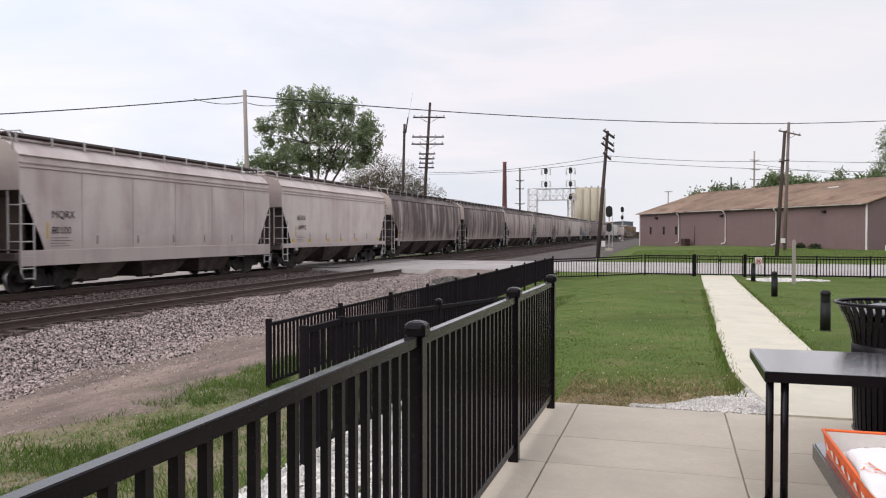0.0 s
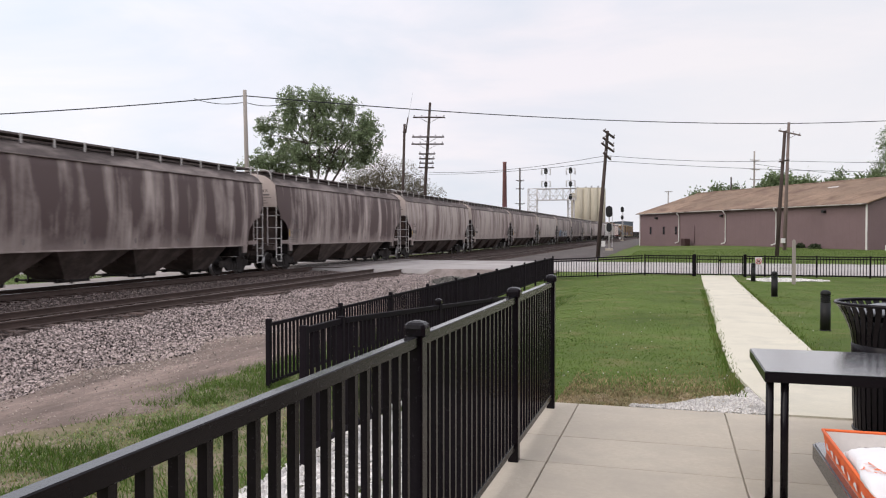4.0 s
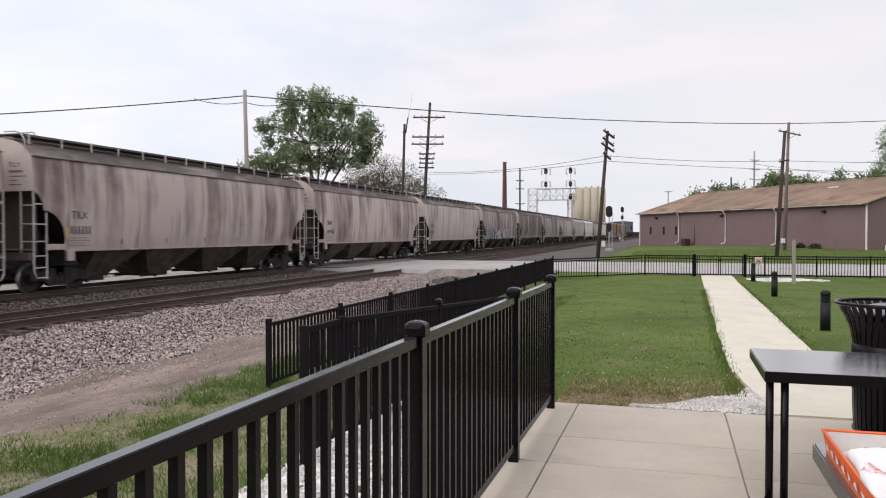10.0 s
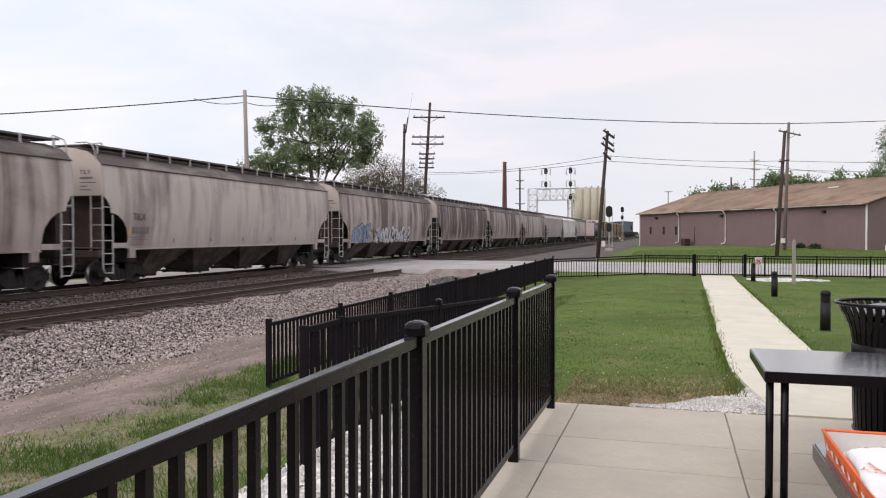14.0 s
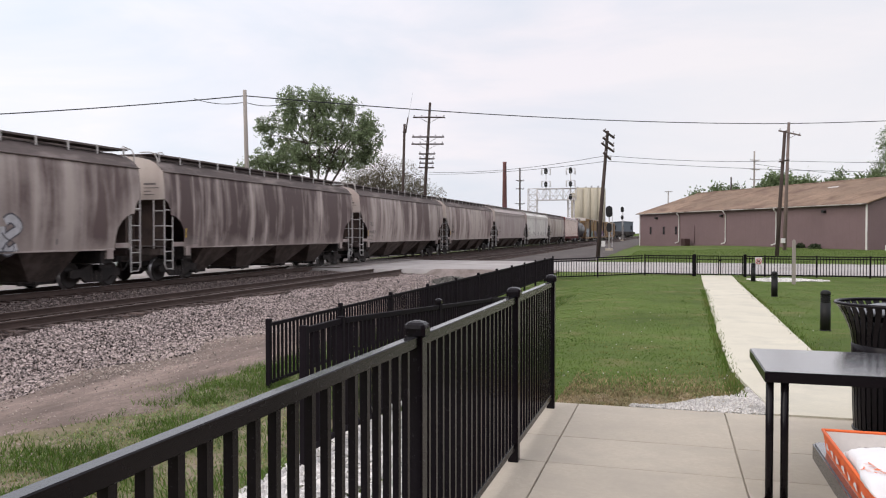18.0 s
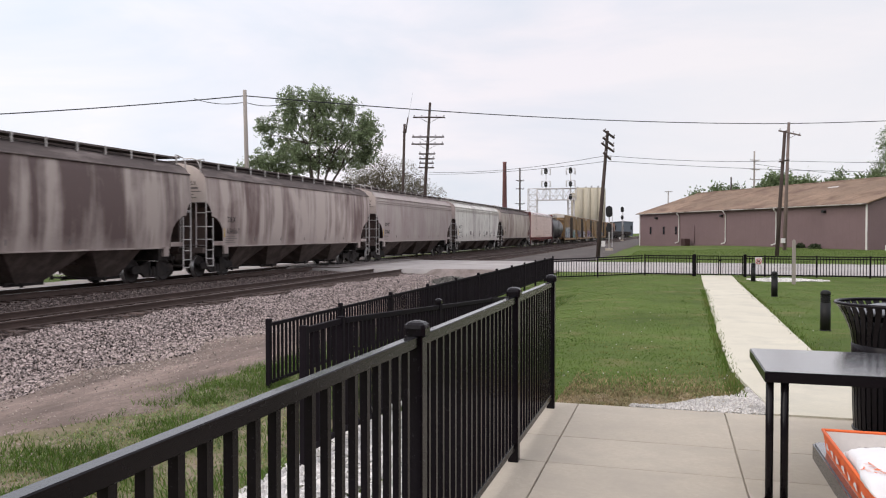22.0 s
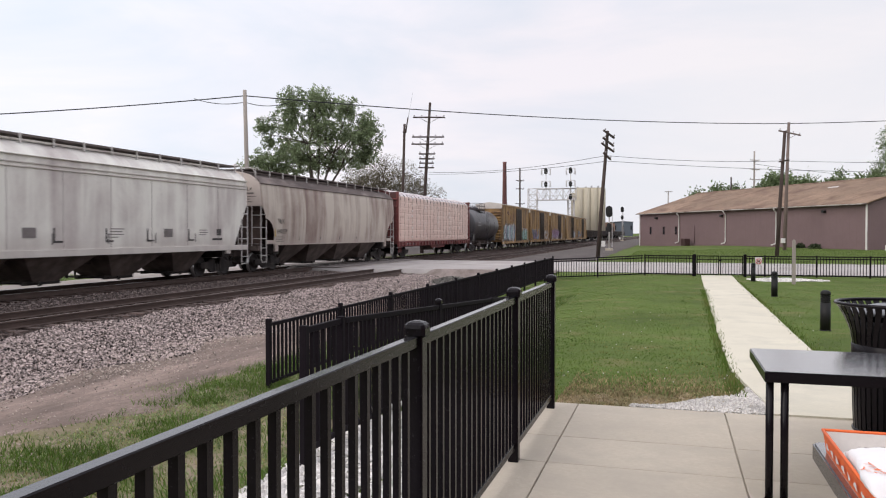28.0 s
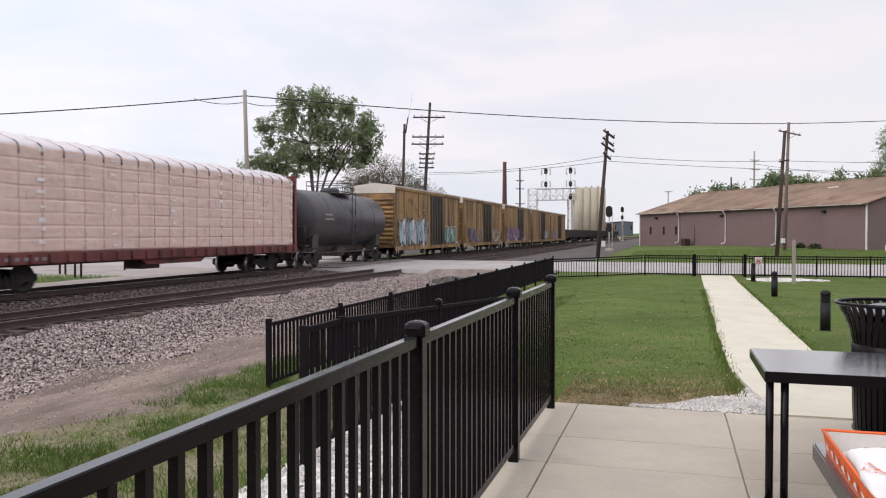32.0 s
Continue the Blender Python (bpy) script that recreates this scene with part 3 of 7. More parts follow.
            part("picket", picket_me, None, fe, at=flat @ Matrix.Translation((d, 0, run.z * d / length)))
    return fe


FENCE_X = -1.0
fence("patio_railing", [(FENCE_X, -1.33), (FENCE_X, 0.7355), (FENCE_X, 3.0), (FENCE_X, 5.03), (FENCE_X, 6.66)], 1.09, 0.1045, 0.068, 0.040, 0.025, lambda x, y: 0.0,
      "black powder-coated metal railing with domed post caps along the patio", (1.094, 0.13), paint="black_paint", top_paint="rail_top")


def ramp_base(x, y):
    if y < 5.84:
        return -0.215
    return mixf(-0.215, -0.66, min(1.0, (y - 5.84) / 8.6))


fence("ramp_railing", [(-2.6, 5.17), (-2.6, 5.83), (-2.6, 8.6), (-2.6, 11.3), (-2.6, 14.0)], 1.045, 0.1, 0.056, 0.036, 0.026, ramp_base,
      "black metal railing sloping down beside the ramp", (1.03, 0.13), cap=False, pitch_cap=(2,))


def low_base(x, y):
    return land(x, y)


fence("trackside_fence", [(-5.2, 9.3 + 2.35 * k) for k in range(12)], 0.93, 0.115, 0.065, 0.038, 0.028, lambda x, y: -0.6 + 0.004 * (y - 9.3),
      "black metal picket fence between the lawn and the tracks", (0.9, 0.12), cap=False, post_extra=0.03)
CROSS_Y = 35.2
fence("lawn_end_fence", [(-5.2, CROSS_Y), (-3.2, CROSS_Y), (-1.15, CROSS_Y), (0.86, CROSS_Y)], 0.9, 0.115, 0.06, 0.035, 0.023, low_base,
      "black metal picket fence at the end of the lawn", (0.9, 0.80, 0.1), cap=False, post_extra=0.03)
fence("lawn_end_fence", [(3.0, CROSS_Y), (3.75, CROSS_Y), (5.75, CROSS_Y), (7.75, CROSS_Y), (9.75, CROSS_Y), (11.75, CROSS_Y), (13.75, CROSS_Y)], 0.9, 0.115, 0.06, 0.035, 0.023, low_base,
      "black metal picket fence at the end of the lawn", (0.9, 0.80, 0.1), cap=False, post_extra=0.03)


def build_gate():
    z = land(1.9, CROSS_Y)
    gt = thing("double_gate", (0.93, CROSS_Y, z), label="closed black metal double gate across the footpath", category="gate")
    for x in (0.0, 2.03):
        part("gate_post", boxm(x - 0.06, x + 0.06, -0.06, 0.06, -0.2, 0.96, 0.005), "black_paint", gt)
    for x0, x1 in ((0.08, 1.0), (1.04, 1.95)):
        leaf = part("gate_leaf", boxm(x0, x1, -0.02, 0.02, 0.86, 0.9, 0.003), "black_paint", gt)
        for zz in (0.74, 0.1):
            part("rail", boxm(x0, x1, -0.015, 0.015, zz - 0.03, zz), "black_paint", leaf)
        for x in (x0 + 0.02, x1 - 0.02):
            part("stile", boxm(x - 0.02, x + 0.02, -0.02, 0.02, 0.06, 0.9), "black_paint", leaf)
        for k in range(1, 8):
            x = mixf(x0, x1, k / 8)
            part("picket", boxm(x - 0.009, x + 0.009, -0.009, 0.009, 0.07, 0.87), "black_paint", leaf)
    part("latch", boxm(0.97, 1.09, -0.05, -0.02, 0.66, 0.74, 0.004), "black_paint", gt)


build_gate()

# ---- tables, tray, litter bin ----
# Base raised above the black sides to brighten the top's sky reflection.
M["table_top"] = surf("table_top_brightened", (0.055, 0.054, 0.062), 0.24, big=2.0, fine=40.0, var=0.3, bump=0, spec=0.7, grain=0.002, dirt=(0.03, 0.03, 0.032), dirt_at=0.64, soft=0.08)
M["table_top"].node_tree.nodes["Principled BSDF"].inputs["Coat Weight"].default_value = 1.0
M["table_top"].node_tree.nodes["Principled BSDF"].inputs["Coat Roughness"].default_value = 0.2
M["table_top"].node_tree.nodes["Principled BSDF"].inputs["Coat IOR"].default_value = 1.45
M["orange_card"] = surf("orange_card", (0.72, 0.13, 0.03), 0.6, big=3.0, fine=40.0, var=0.12, bump=0.05)
M["pale_card"] = surf("pale_card", (0.62, 0.585, 0.56), 0.7, big=3.0, fine=40.0, var=0.08, bump=0.05)
M["white_paper"] = surf("white_paper", (0.70, 0.68, 0.68), 0.7, big=6.0, fine=25.0, var=0.06, bump=0.3, grain=0.004)
M["orange_print"] = surf("orange_print", (0.78, 0.20, 0.08), 0.6, var=0.08, bump=0)
M["dark_print"] = surf("dark_print", (0.08, 0.07, 0.07), 0.6, var=0.08, bump=0)
TABLE_Z = 0.74


def build_table(y0, y1, double=True):
    tb = thing("patio_table", (0.5, y0, 0), label="black metal patio table with a smooth glossy top", category="table", group="patio tables")
    d = y1 - y0
    bm = boxm(0, 1.25, 0, d, TABLE_Z - 0.06, TABLE_Z)
    bmesh.ops.bevel(bm, geom=[e for e in bm.edges if abs(e.verts[0].co.z - e.verts[1].co.z) > 0.01], offset=0.012, segments=2, affect="EDGES")
    bmesh.ops.bevel(bm, geom=[e for e in bm.edges if e.verts[0].co.z > TABLE_Z - 0.001 and e.verts[1].co.z > TABLE_Z - 0.001], offset=0.006, segments=2, affect="EDGES")
    bm.normal_update()
    for fc in bm.faces:
        fc.material_index = 0 if fc.normal.z > 0.5 else 1
    part("tabletop", bm, ["table_top", "black_paint"], tb)
    inset = 0.0 if double else 0.25
    for x, y in ((0.03 + inset, 0.05), (0.108 + inset, 0.05), (1.16, 0.06), (1.22, 0.06), (0.98, d - 0.1), (1.04, d - 0.1)):
        lg = part("leg", tube(bmesh.new(), [(x, y, 0.012), (x, y, TABLE_Z - 0.05)], 0.0215, 12), "black_paint", tb)
        part("foot", lathe(bmesh.new(), [(0.03, 0.0), (0.03, 0.012), (0.022, 0.018)], 12, centre=(x, y, 0)), "black_paint", lg)
    return tb


build_table(4.63, 5.55)
build_table(2.0, 3.12, False)


def build_tray():
    """A folded card tray with sloping sides, and a crumpled white paper bag in it."""
    x0, x1, y0, y1 = 0.518, 0.935, 2.19, 2.99
    tr = thing("card_tray", (x0, y0, TABLE_Z), label="open orange card food tray with a pale inside, on a table", category="tray")
    w, d, h, o = x1 - x0, y1 - y0, 0.074, 0.006
    bm = bmesh.new()
    inner = [(o, o), (w - o, o), (w - o, d - o), (o, d - o)]
    outer = [(-0.004, -0.004), (w + 0.004, -0.004), (w + 0.004, d + 0.004), (-0.004, d + 0.004)]
    part("bottom", boxm(o, w - o, o, d - o, 0.0, 0.004), "pale_card", tr)
    for k in range(4):
        (ax, ay), (bx, by) = inner[k], inner[(k + 1) % 4]
        (cx, cy), (dx, dy) = outer[(k + 1) % 4], outer[k]
        bm = bmesh.new()
        nrm = Vector((dy - cy, cx - dx, 0)).normalized() * -0.003
        a = [bm.verts.new(p) for p in ((ax, ay, 0.001), (bx, by, 0.001), (cx, cy, h), (dx, dy, h))]
        b = [bm.verts.new(Vector(v.co) - nrm) for v in a]
        bm.faces.new(a).material_index = 1
        bm.faces.new(b[::-1]).material_index = 0
        for i in range(4):
            bm.faces.new((a[i], b[i], b[(i + 1) % 4], a[(i + 1) % 4])).material_index = 0
        bmesh.ops.recalc_face_normals(bm, faces=bm.faces)
        wall = part("side", bm, ["pale_card", "orange_card"], tr)
        lip = [Vector((*inner[k], h - 0.011)), Vector((*inner[(k + 1) % 4], h - 0.011))]
        top = [Vector((cx, cy, h)), Vector((dx, dy, h))]
        part("rim", tube(bmesh.new(), [top[1] + Vector((0, 0, 0.001)), top[0] + Vector((0, 0, 0.001))], 0.0055, 6), "orange_card", wall)
        if k == 3:
            rnd = random.Random(5)
            y = 0.08
            while y < d - 0.1:
                ww = rnd.uniform(0.035, 0.055)
                bm = bmesh.new()
                n = 9
                ring = []
                for q in range(n):
                    a2 = q * math.tau / n
                    rr = 1 + 0.35 * math.sin(3 * a2 + y * 40)
                    zz = 0.036 + 0.012 * rr * math.sin(a2)
                    ring.append(bm.verts.new((o * (1 - zz / h) - 0.004 * zz / h - 0.0065, y + ww / 2 - ww / 2 * rr * math.cos(a2) * 0.9, zz)))
                bm.faces.new(ring)
                part("printed_shape", bm, "white_paper", wall)
                y += ww + rnd.uniform(0.03, 0.045)
    bag = thing("paper_bag", (0.425, 2.2, TABLE_Z + 0.006), turn=-7.0, label="crumpled white paper bag with orange print lying over the tray", category="paper bag")
    bm = bmesh.new()
    nx, ny = 20, 30
    W, D = 0.40, 0.56
    ca, sa = math.cos(radians(-7)), math.sin(radians(-7))
    vs = []
    for j in range(ny + 1):
        row = []
        for i in range(nx + 1):
            u, v = i / nx, j / ny
            e = min(1.0, 6 * min(u, 1 - u, v, 1 - v))
            zz = 0.10 * e ** 0.5 + e * 0.016 * noise.noise(Vector((u * 4, v * 6, 1))) + e * 0.007 * noise.noise(Vector((u * 13, v * 19, 3)))
            px, py = u * W + 0.012 * noise.noise(Vector((v * 5, 0, 0))), v * D + 0.012 * noise.noise(Vector((u * 5, 9, 0)))
            # below the rim it lies inside the tray
            px += step(0.10, 0.055, zz) * max(0.0, 0.532 - (0.425 + ca * px - sa * py)) / ca
            row.append(bm.verts.new((px, py, max(0.0, zz))))
        vs.append(row)
    for j in range(ny):
        for i in range(nx):
            bm.faces.new((vs[j][i], vs[j][i + 1], vs[j + 1][i + 1], vs[j + 1][i]))
    bm.faces.new([v for v in vs[0]][::-1] + [r[0] for r in vs[1:-1]] + vs[-1] + [r[-1] for r in vs[1:-1]][::-1])
    part("bag_body", bm, "white_paper", bag, smooth=True)
    def lay(x, y):
        u, v = x / W, y / D
        e = min(1.0, max(0.0, 6 * min(u, 1 - u, v, 1 - v)))
        return 0.10 * e ** 0.5 + e * 0.016 * noise.noise(Vector((u * 4, v * 6, 1))) + e * 0.007 * noise.noise(Vector((u * 13, v * 19, 3))) + 0.003

    # orange words printed aslant on it, and a dashed line
    for words, size, x, y, turn in (("THANK", 0.04, 0.065, 0.275, -50), ("YOU", 0.04, 0.05, 0.235, -50), ("THANK", 0.034, 0.20, 0.33, -50), ("YOU", 0.034, 0.18, 0.29, -50)):
        me = text_mesh(words, size, "orange_print", 0.0)
        c, q = math.cos(radians(turn)), math.sin(radians(turn))
        for v in me.vertices:
            px, py = x + v.co.x * c - v.co.y * q, y + v.co.x * q + v.co.y * c
            v.co = (px, py, lay(px, py))
        part("lettering", me, None, bag)
    for k in range(5):
        bm = bmesh.new()
        x, y = 0.07 + 0.022 * k, 0.47
        bm.faces.new([bm.verts.new((px, py, lay(px, py))) for px, py in ((x, y), (x + 0.012, y), (x + 0.012, y + 0.004), (x, y + 0.004))])
        part("print_dash", bm, "dark_print", bag)


build_tray()


def build_bin():
    """A slatted steel litter bin with a flared rim and a lid insert."""
    bn = thing("litter_bin", (1.585, 6.42, 0), label="black slatted steel litter bin with a flared rim", category="litter bin")
    prof = [(0.27, 0.03), (0.28, 0.2), (0.285, 0.45), (0.285, 0.68), (0.30, 0.78), (0.335, 0.87), (0.375, 0.945), (0.40, 0.985)]
    n = 40
    for k in range(n):
        bm = bmesh.new()
        rows = []
        for i, (r, h) in enumerate(prof):
            lean = 0.55 * step(0.7, 0.98, h)
            a = (k + 0.5) * math.tau / n + lean * 0.35
            hw = 0.0155 * r / 0.28
            c, s = math.cos(a), math.sin(a)
            rows.append([bm.verts.new((c * rr - s * t, s * rr + c * t, h)) for rr, t in ((r, -hw), (r, hw), (r - 0.006, hw), (r - 0.006, -hw))])
        for p, q in zip(rows, rows[1:]):
            for j in range(4):
                bm.faces.new((p[j], p[(j + 1) % 4], q[(j + 1) % 4], q[j]))
        part("slat", bm, "black_paint", bn)
    for r, h, t in ((0.40, 0.99, 0.014), (0.285, 0.62, 0.010), (0.272, 0.05, 0.012)):
        part("hoop", tube(bmesh.new(), [(r * math.cos(q * math.tau / 40), r * math.sin(q * math.tau / 40), h) for q in range(41)], t, 8, cap=False), "black_paint", bn)
    part("band", lathe(bmesh.new(), [(0.288, 0.51), (0.293, 0.515), (0.293, 0.685), (0.288, 0.69)], 40), "black_paint", bn, "plain solid steel band")
    part("bottom_plate", lathe(bmesh.new(), [(0.27, 0.03), (0.27, 0.04)], 32), "black_paint", bn)
    M["liner"] = surf("dark_liner", (0.02, 0.02, 0.022), 0.5, var=0.2, bump=0.05)
    part("liner", lathe(bmesh.new(), [(0.25, 0.05), (0.262, 0.70), (0.280, 0.79), (0.308, 0.87), (0.300, 0.87), (0.272, 0.79), (0.255, 0.705), (0.24, 0.07)], 32), "liner", bn, "dark inner liner")
    M["grey_lid"] = surf("grey_lid", (0.16, 0.165, 0.18), 0.4, var=0.15, bump=0.03)
    part("lid", lathe(bmesh.new(), [(0.12, 0.93), (0.31, 0.91), (0.32, 0.925), (0.30, 0.945), (0.13, 0.985), (0.12, 0.98)], 36), "grey_lid", bn, "grey dished lid with a round opening", smooth=True)


build_bin()


def build_bollards():
    M["bollard"] = surf("bollard_black", (0.012, 0.0115, 0.0115), 0.5, big=2.0, fine=30.0, var=0.3, bump=0.08, spec=0.2)
    first = None
    for x, y in ((2.59, 14.95), (2.76, 23.5), (2.99, 31.95)):
        z = land(x, y)
        if first:
            copy_thing(first, pose(x, y, z))
            continue
        first = thing("bollard_light", (x, y, z), label="short black round bollard light with a domed head on the lawn", category="bollard", group="bollards by the path")
        part("base", lathe(bmesh.new(), [(0.095, -0.05), (0.095, 0.012), (0.088, 0.02)], 20), "bollard", first)
        part("shaft", lathe(bmesh.new(), [(0.086, 0.02), (0.086, 0.5)], 20), "bollard", first)
        for k in range(4):
            part("louvre", lathe(bmesh.new(), [(0.068, 0.502 + 0.032 * k), (0.087, 0.505 + 0.032 * k), (0.087, 0.515 + 0.032 * k), (0.068, 0.531 + 0.032 * k)], 20), "bollard", first)
        part("head", lathe(bmesh.new(), [(0.087, 0.632), (0.087, 0.66), (0.078, 0.69), (0.055, 0.71), (0.02, 0.72)], 20), "bollard", first)


build_bollards()


def build_signs():
    M["sign_white"] = surf("sign_white", (0.60, 0.585, 0.575), 0.5, var=0.05, bump=0)
    M["sign_red"] = surf("sign_red", (0.42, 0.04, 0.04), 0.5, var=0.05, bump=0)
    M["sign_black"] = surf("sign_black", (0.03, 0.03, 0.03), 0.5, var=0.05, bump=0)
    x, z = 3.5, land(3.5, CROSS_Y)
    sg = thing("fence_sign", (x, CROSS_Y - 0.03, z + 0.42), label="small white prohibition sign with a red ring on the fence", category="sign")
    part("plate", boxm(-0.14, 0.14, -0.006, 0.0, 0.08, 0.42, 0.002), "sign_white", sg)
    zz = 0.25
    ring = part("ring", tube(bmesh.new(), [(0.105 * math.cos(k * math.tau / 20), -0.008, zz + 0.105 * math.sin(k * math.tau / 20)) for k in range(21)], 0.016, 6, cap=False), "sign_red", sg)
    part("slash", tube(bmesh.new(), [(-0.074, -0.008, zz + 0.074), (0.074, -0.008, zz - 0.074)], 0.014, 6), "sign_red", ring)
    part("symbol", boxm(-0.055, 0.055, -0.0105, -0.0065, zz - 0.045, zz + 0.045), "sign_black", sg)
    wp = thing("wooden_stake", (4.22, 30.45, land(4.22, 30.45)), label="weathered grey wooden post standing in the lawn", category="post")
    part("post", prism(bmesh.new(), [(-0.06, -0.1), (0.06, -0.1), (0.055, 1.54), (0.03, 1.62), (-0.03, 1.62), (-0.055, 1.54)], "y", -0.05, 0.05), "grey_pole", wp)


build_signs()
# ---- the freight train ----
M["car_light"] = streaked("light_grey_car", (0.574, 0.503, 0.473), (0.336, 0.248, 0.241), 0.30, drawn=0.4, dust=(0.36, 0.30, 0.275))
M["car_worn"] = streaked("worn_light_car", (0.530, 0.462, 0.422), (0.221, 0.164, 0.158), 0.36, drawn=0.8, dust=(0.36, 0.30, 0.275))
M["car_pale"] = streaked("pale_grey_car", (0.600, 0.532, 0.493), (0.400, 0.299, 0.288), 0.30, drawn=0.3, dust=(0.36, 0.30, 0.275))
M["car_white"] = streaked("white_car", (0.715, 0.691, 0.637), (0.381, 0.318, 0.312), 0.28, drawn=0.5, dust=(0.38, 0.33, 0.305))
M["car_mid"] = streaked("mid_grey_car", (0.487, 0.410, 0.376), (0.161, 0.108, 0.102), 0.44, drawn=0.95, dust=(0.36, 0.30, 0.275))
M["car_dark"] = streaked("dark_streaked_car", (0.436, 0.364, 0.335), (0.101, 0.069, 0.067), 0.9, drawn=1.05, dust=(0.36, 0.30, 0.275))
M["car_grimy"] = streaked("grimy_grey_car", (0.426, 0.359, 0.329), (0.128, 0.089, 0.085), 0.54, dust=(0.36, 0.30, 0.275))
M["car_tan"] = streaked("tan_grey_car", (0.500, 0.440, 0.383), (0.221, 0.154, 0.135), 0.44, drawn=0.8, dust=(0.36, 0.30, 0.27))
M["car_plain"] = streaked("plain_grey_car", (0.440, 0.385, 0.359), (0.302, 0.226, 0.221), 0.45, drawn=0.4, dust=(0.36, 0.30, 0.275))
M["car_end"] = streaked("pale_end_sheet", (0.565, 0.496, 0.451), (0.348, 0.256, 0.244), 0.3, drawn=0.25)
M["roof_dirt"] = surf("dusty_roof", (0.092, 0.071, 0.066), 0.85, big=0.35, fine=6.0, var=0.35, bump=0.1, dirt=(0.28, 0.23, 0.212), dirt_at=0.60, soft=0.12, stretch=(1.5, 0.5, 1.5))
M["walkway"] = surf("roof_walkway", (0.115, 0.093, 0.088), 0.85, big=1.0, fine=10.0, var=0.3, bump=0.2)
M["rung"] = surf("pale_ladder_steel", (0.46, 0.43, 0.415), 0.6, big=1.0, fine=16.0, var=0.2, bump=0.05)
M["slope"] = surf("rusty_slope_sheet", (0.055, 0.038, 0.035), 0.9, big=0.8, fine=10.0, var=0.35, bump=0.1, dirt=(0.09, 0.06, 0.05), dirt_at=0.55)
# darker strip colour draws the soft shadow along each weld seam
M["seam"] = surf("seam_shadow_tone", (0.33, 0.285, 0.27), 0.8, big=1.0, fine=10.0, var=0.4, bump=0)
M["stencil"] = surf("black_stencil", (0.045, 0.04, 0.04), 0.8, big=3.0, fine=20.0, var=0.3, bump=0)
M["faded_stencil"] = surf("faded_stencil", (0.17, 0.15, 0.145), 0.8, big=3.0, fine=20.0, var=0.3, bump=0)
M["faded_white"] = surf("faded_white_mark", (0.25, 0.245, 0.25), 0.8, big=3.0, fine=20.0, var=0.3, bump=0)
M["yellow_mark"] = surf("yellow_mark", (0.55, 0.36, 0.06), 0.8, big=3.0, fine=20.0, var=0.3, bump=0)
M["box_yellow"] = streaked("yellow_boxcar", (0.36, 0.218, 0.085), (0.12, 0.072, 0.044), 0.5, rust=(0.15, 0.07, 0.04))
M["box_door"] = streaked("dark_boxcar_door", (0.07, 0.052, 0.041), (0.026, 0.021, 0.019), 0.5)
M["box_roof"] = surf("pale_boxcar_roof", (0.55, 0.50, 0.46), 0.7, big=0.6, fine=8.0, var=0.15, bump=0.05)
M["beam_red"] = streaked("oxide_red_car", (0.19, 0.055, 0.052), (0.075, 0.032, 0.03), 0.5)
M["wrap"] = surf("wrapped_lumber", (0.70, 0.505, 0.440), 0.3, big=0.5, fine=2.2, var=0.10, bump=0.35, grain=0.05, rand=0.05, dirt=(0.74, 0.57, 0.50), dirt_at=0.58, soft=0.1, spec=0.45)
M["wrap_top"] = surf("white_wrap_top", (0.58, 0.52, 0.53), 0.35, big=1.2, fine=6.0, var=0.12, bump=0.4, grain=0.04, rand=0.08, spec=0.5)
# white of torn plastic, used too for the gloss painted on the wrap
M["torn_wrap"] = surf("white_tears_and_gloss", (0.80, 0.72, 0.70), 0.3, big=3.0, fine=14.0, var=0.15, bump=0.2)
M["knot"] = surf("dark_tie", (0.05, 0.04, 0.04), 0.7, var=0.2, bump=0)
M["strap"] = surf("dark_strap", (0.33, 0.225, 0.19), 0.7, var=0.2, bump=0)
M["tank_black"] = streaked("black_tank", (0.045, 0.043, 0.050), (0.070, 0.062, 0.064), 0.5, rough=0.38)
M["gon_black"] = streaked("dark_gondola", (0.045, 0.04, 0.042), (0.09, 0.07, 0.06), 0.45)
M["tag_blue"] = surf("paint_blue", (0.20, 0.28, 0.40), 0.6, big=2.0, fine=8.0, var=0.3, bump=0)
M["tag_pale"] = surf("paint_pale", (0.48, 0.47, 0.49), 0.6, big=2.0, fine=8.0, var=0.25, bump=0)
M["tag_dark"] = surf("paint_outline", (0.07, 0.065, 0.08), 0.6, big=2.0, fine=8.0, var=0.3, bump=0)
M["tag_cyan"] = surf("paint_cyan", (0.28, 0.42, 0.42), 0.6, big=2.0, fine=8.0, var=0.35, bump=0)
M["tag_slate"] = surf("paint_slate", (0.22, 0.25, 0.32), 0.6, big=2.0, fine=8.0, var=0.3, bump=0)
M["tag_purple"] = surf("paint_purple", (0.20, 0.10, 0.19), 0.6, big=2.0, fine=8.0, var=0.35, bump=0)
M["tag_green"] = surf("paint_green", (0.16, 0.27, 0.20), 0.6, big=2.0, fine=8.0, var=0.3, bump=0)

SHARED = {}


def shared(key, build, mats, smooth=False):
    """A mesh built once and used by every car that has the same piece."""
    if key not in SHARED:
        SHARED[key] = mesh_of(key[0] if isinstance(key, tuple) else key, build(), mats, smooth)
    return SHARED[key]


WHEEL_R = 0.42
WHEELSETS = []


def sideframe():
    """The cast side of a truck: an arch with a window each side of the springs and a box over each axle end."""
    bm = bmesh.new()
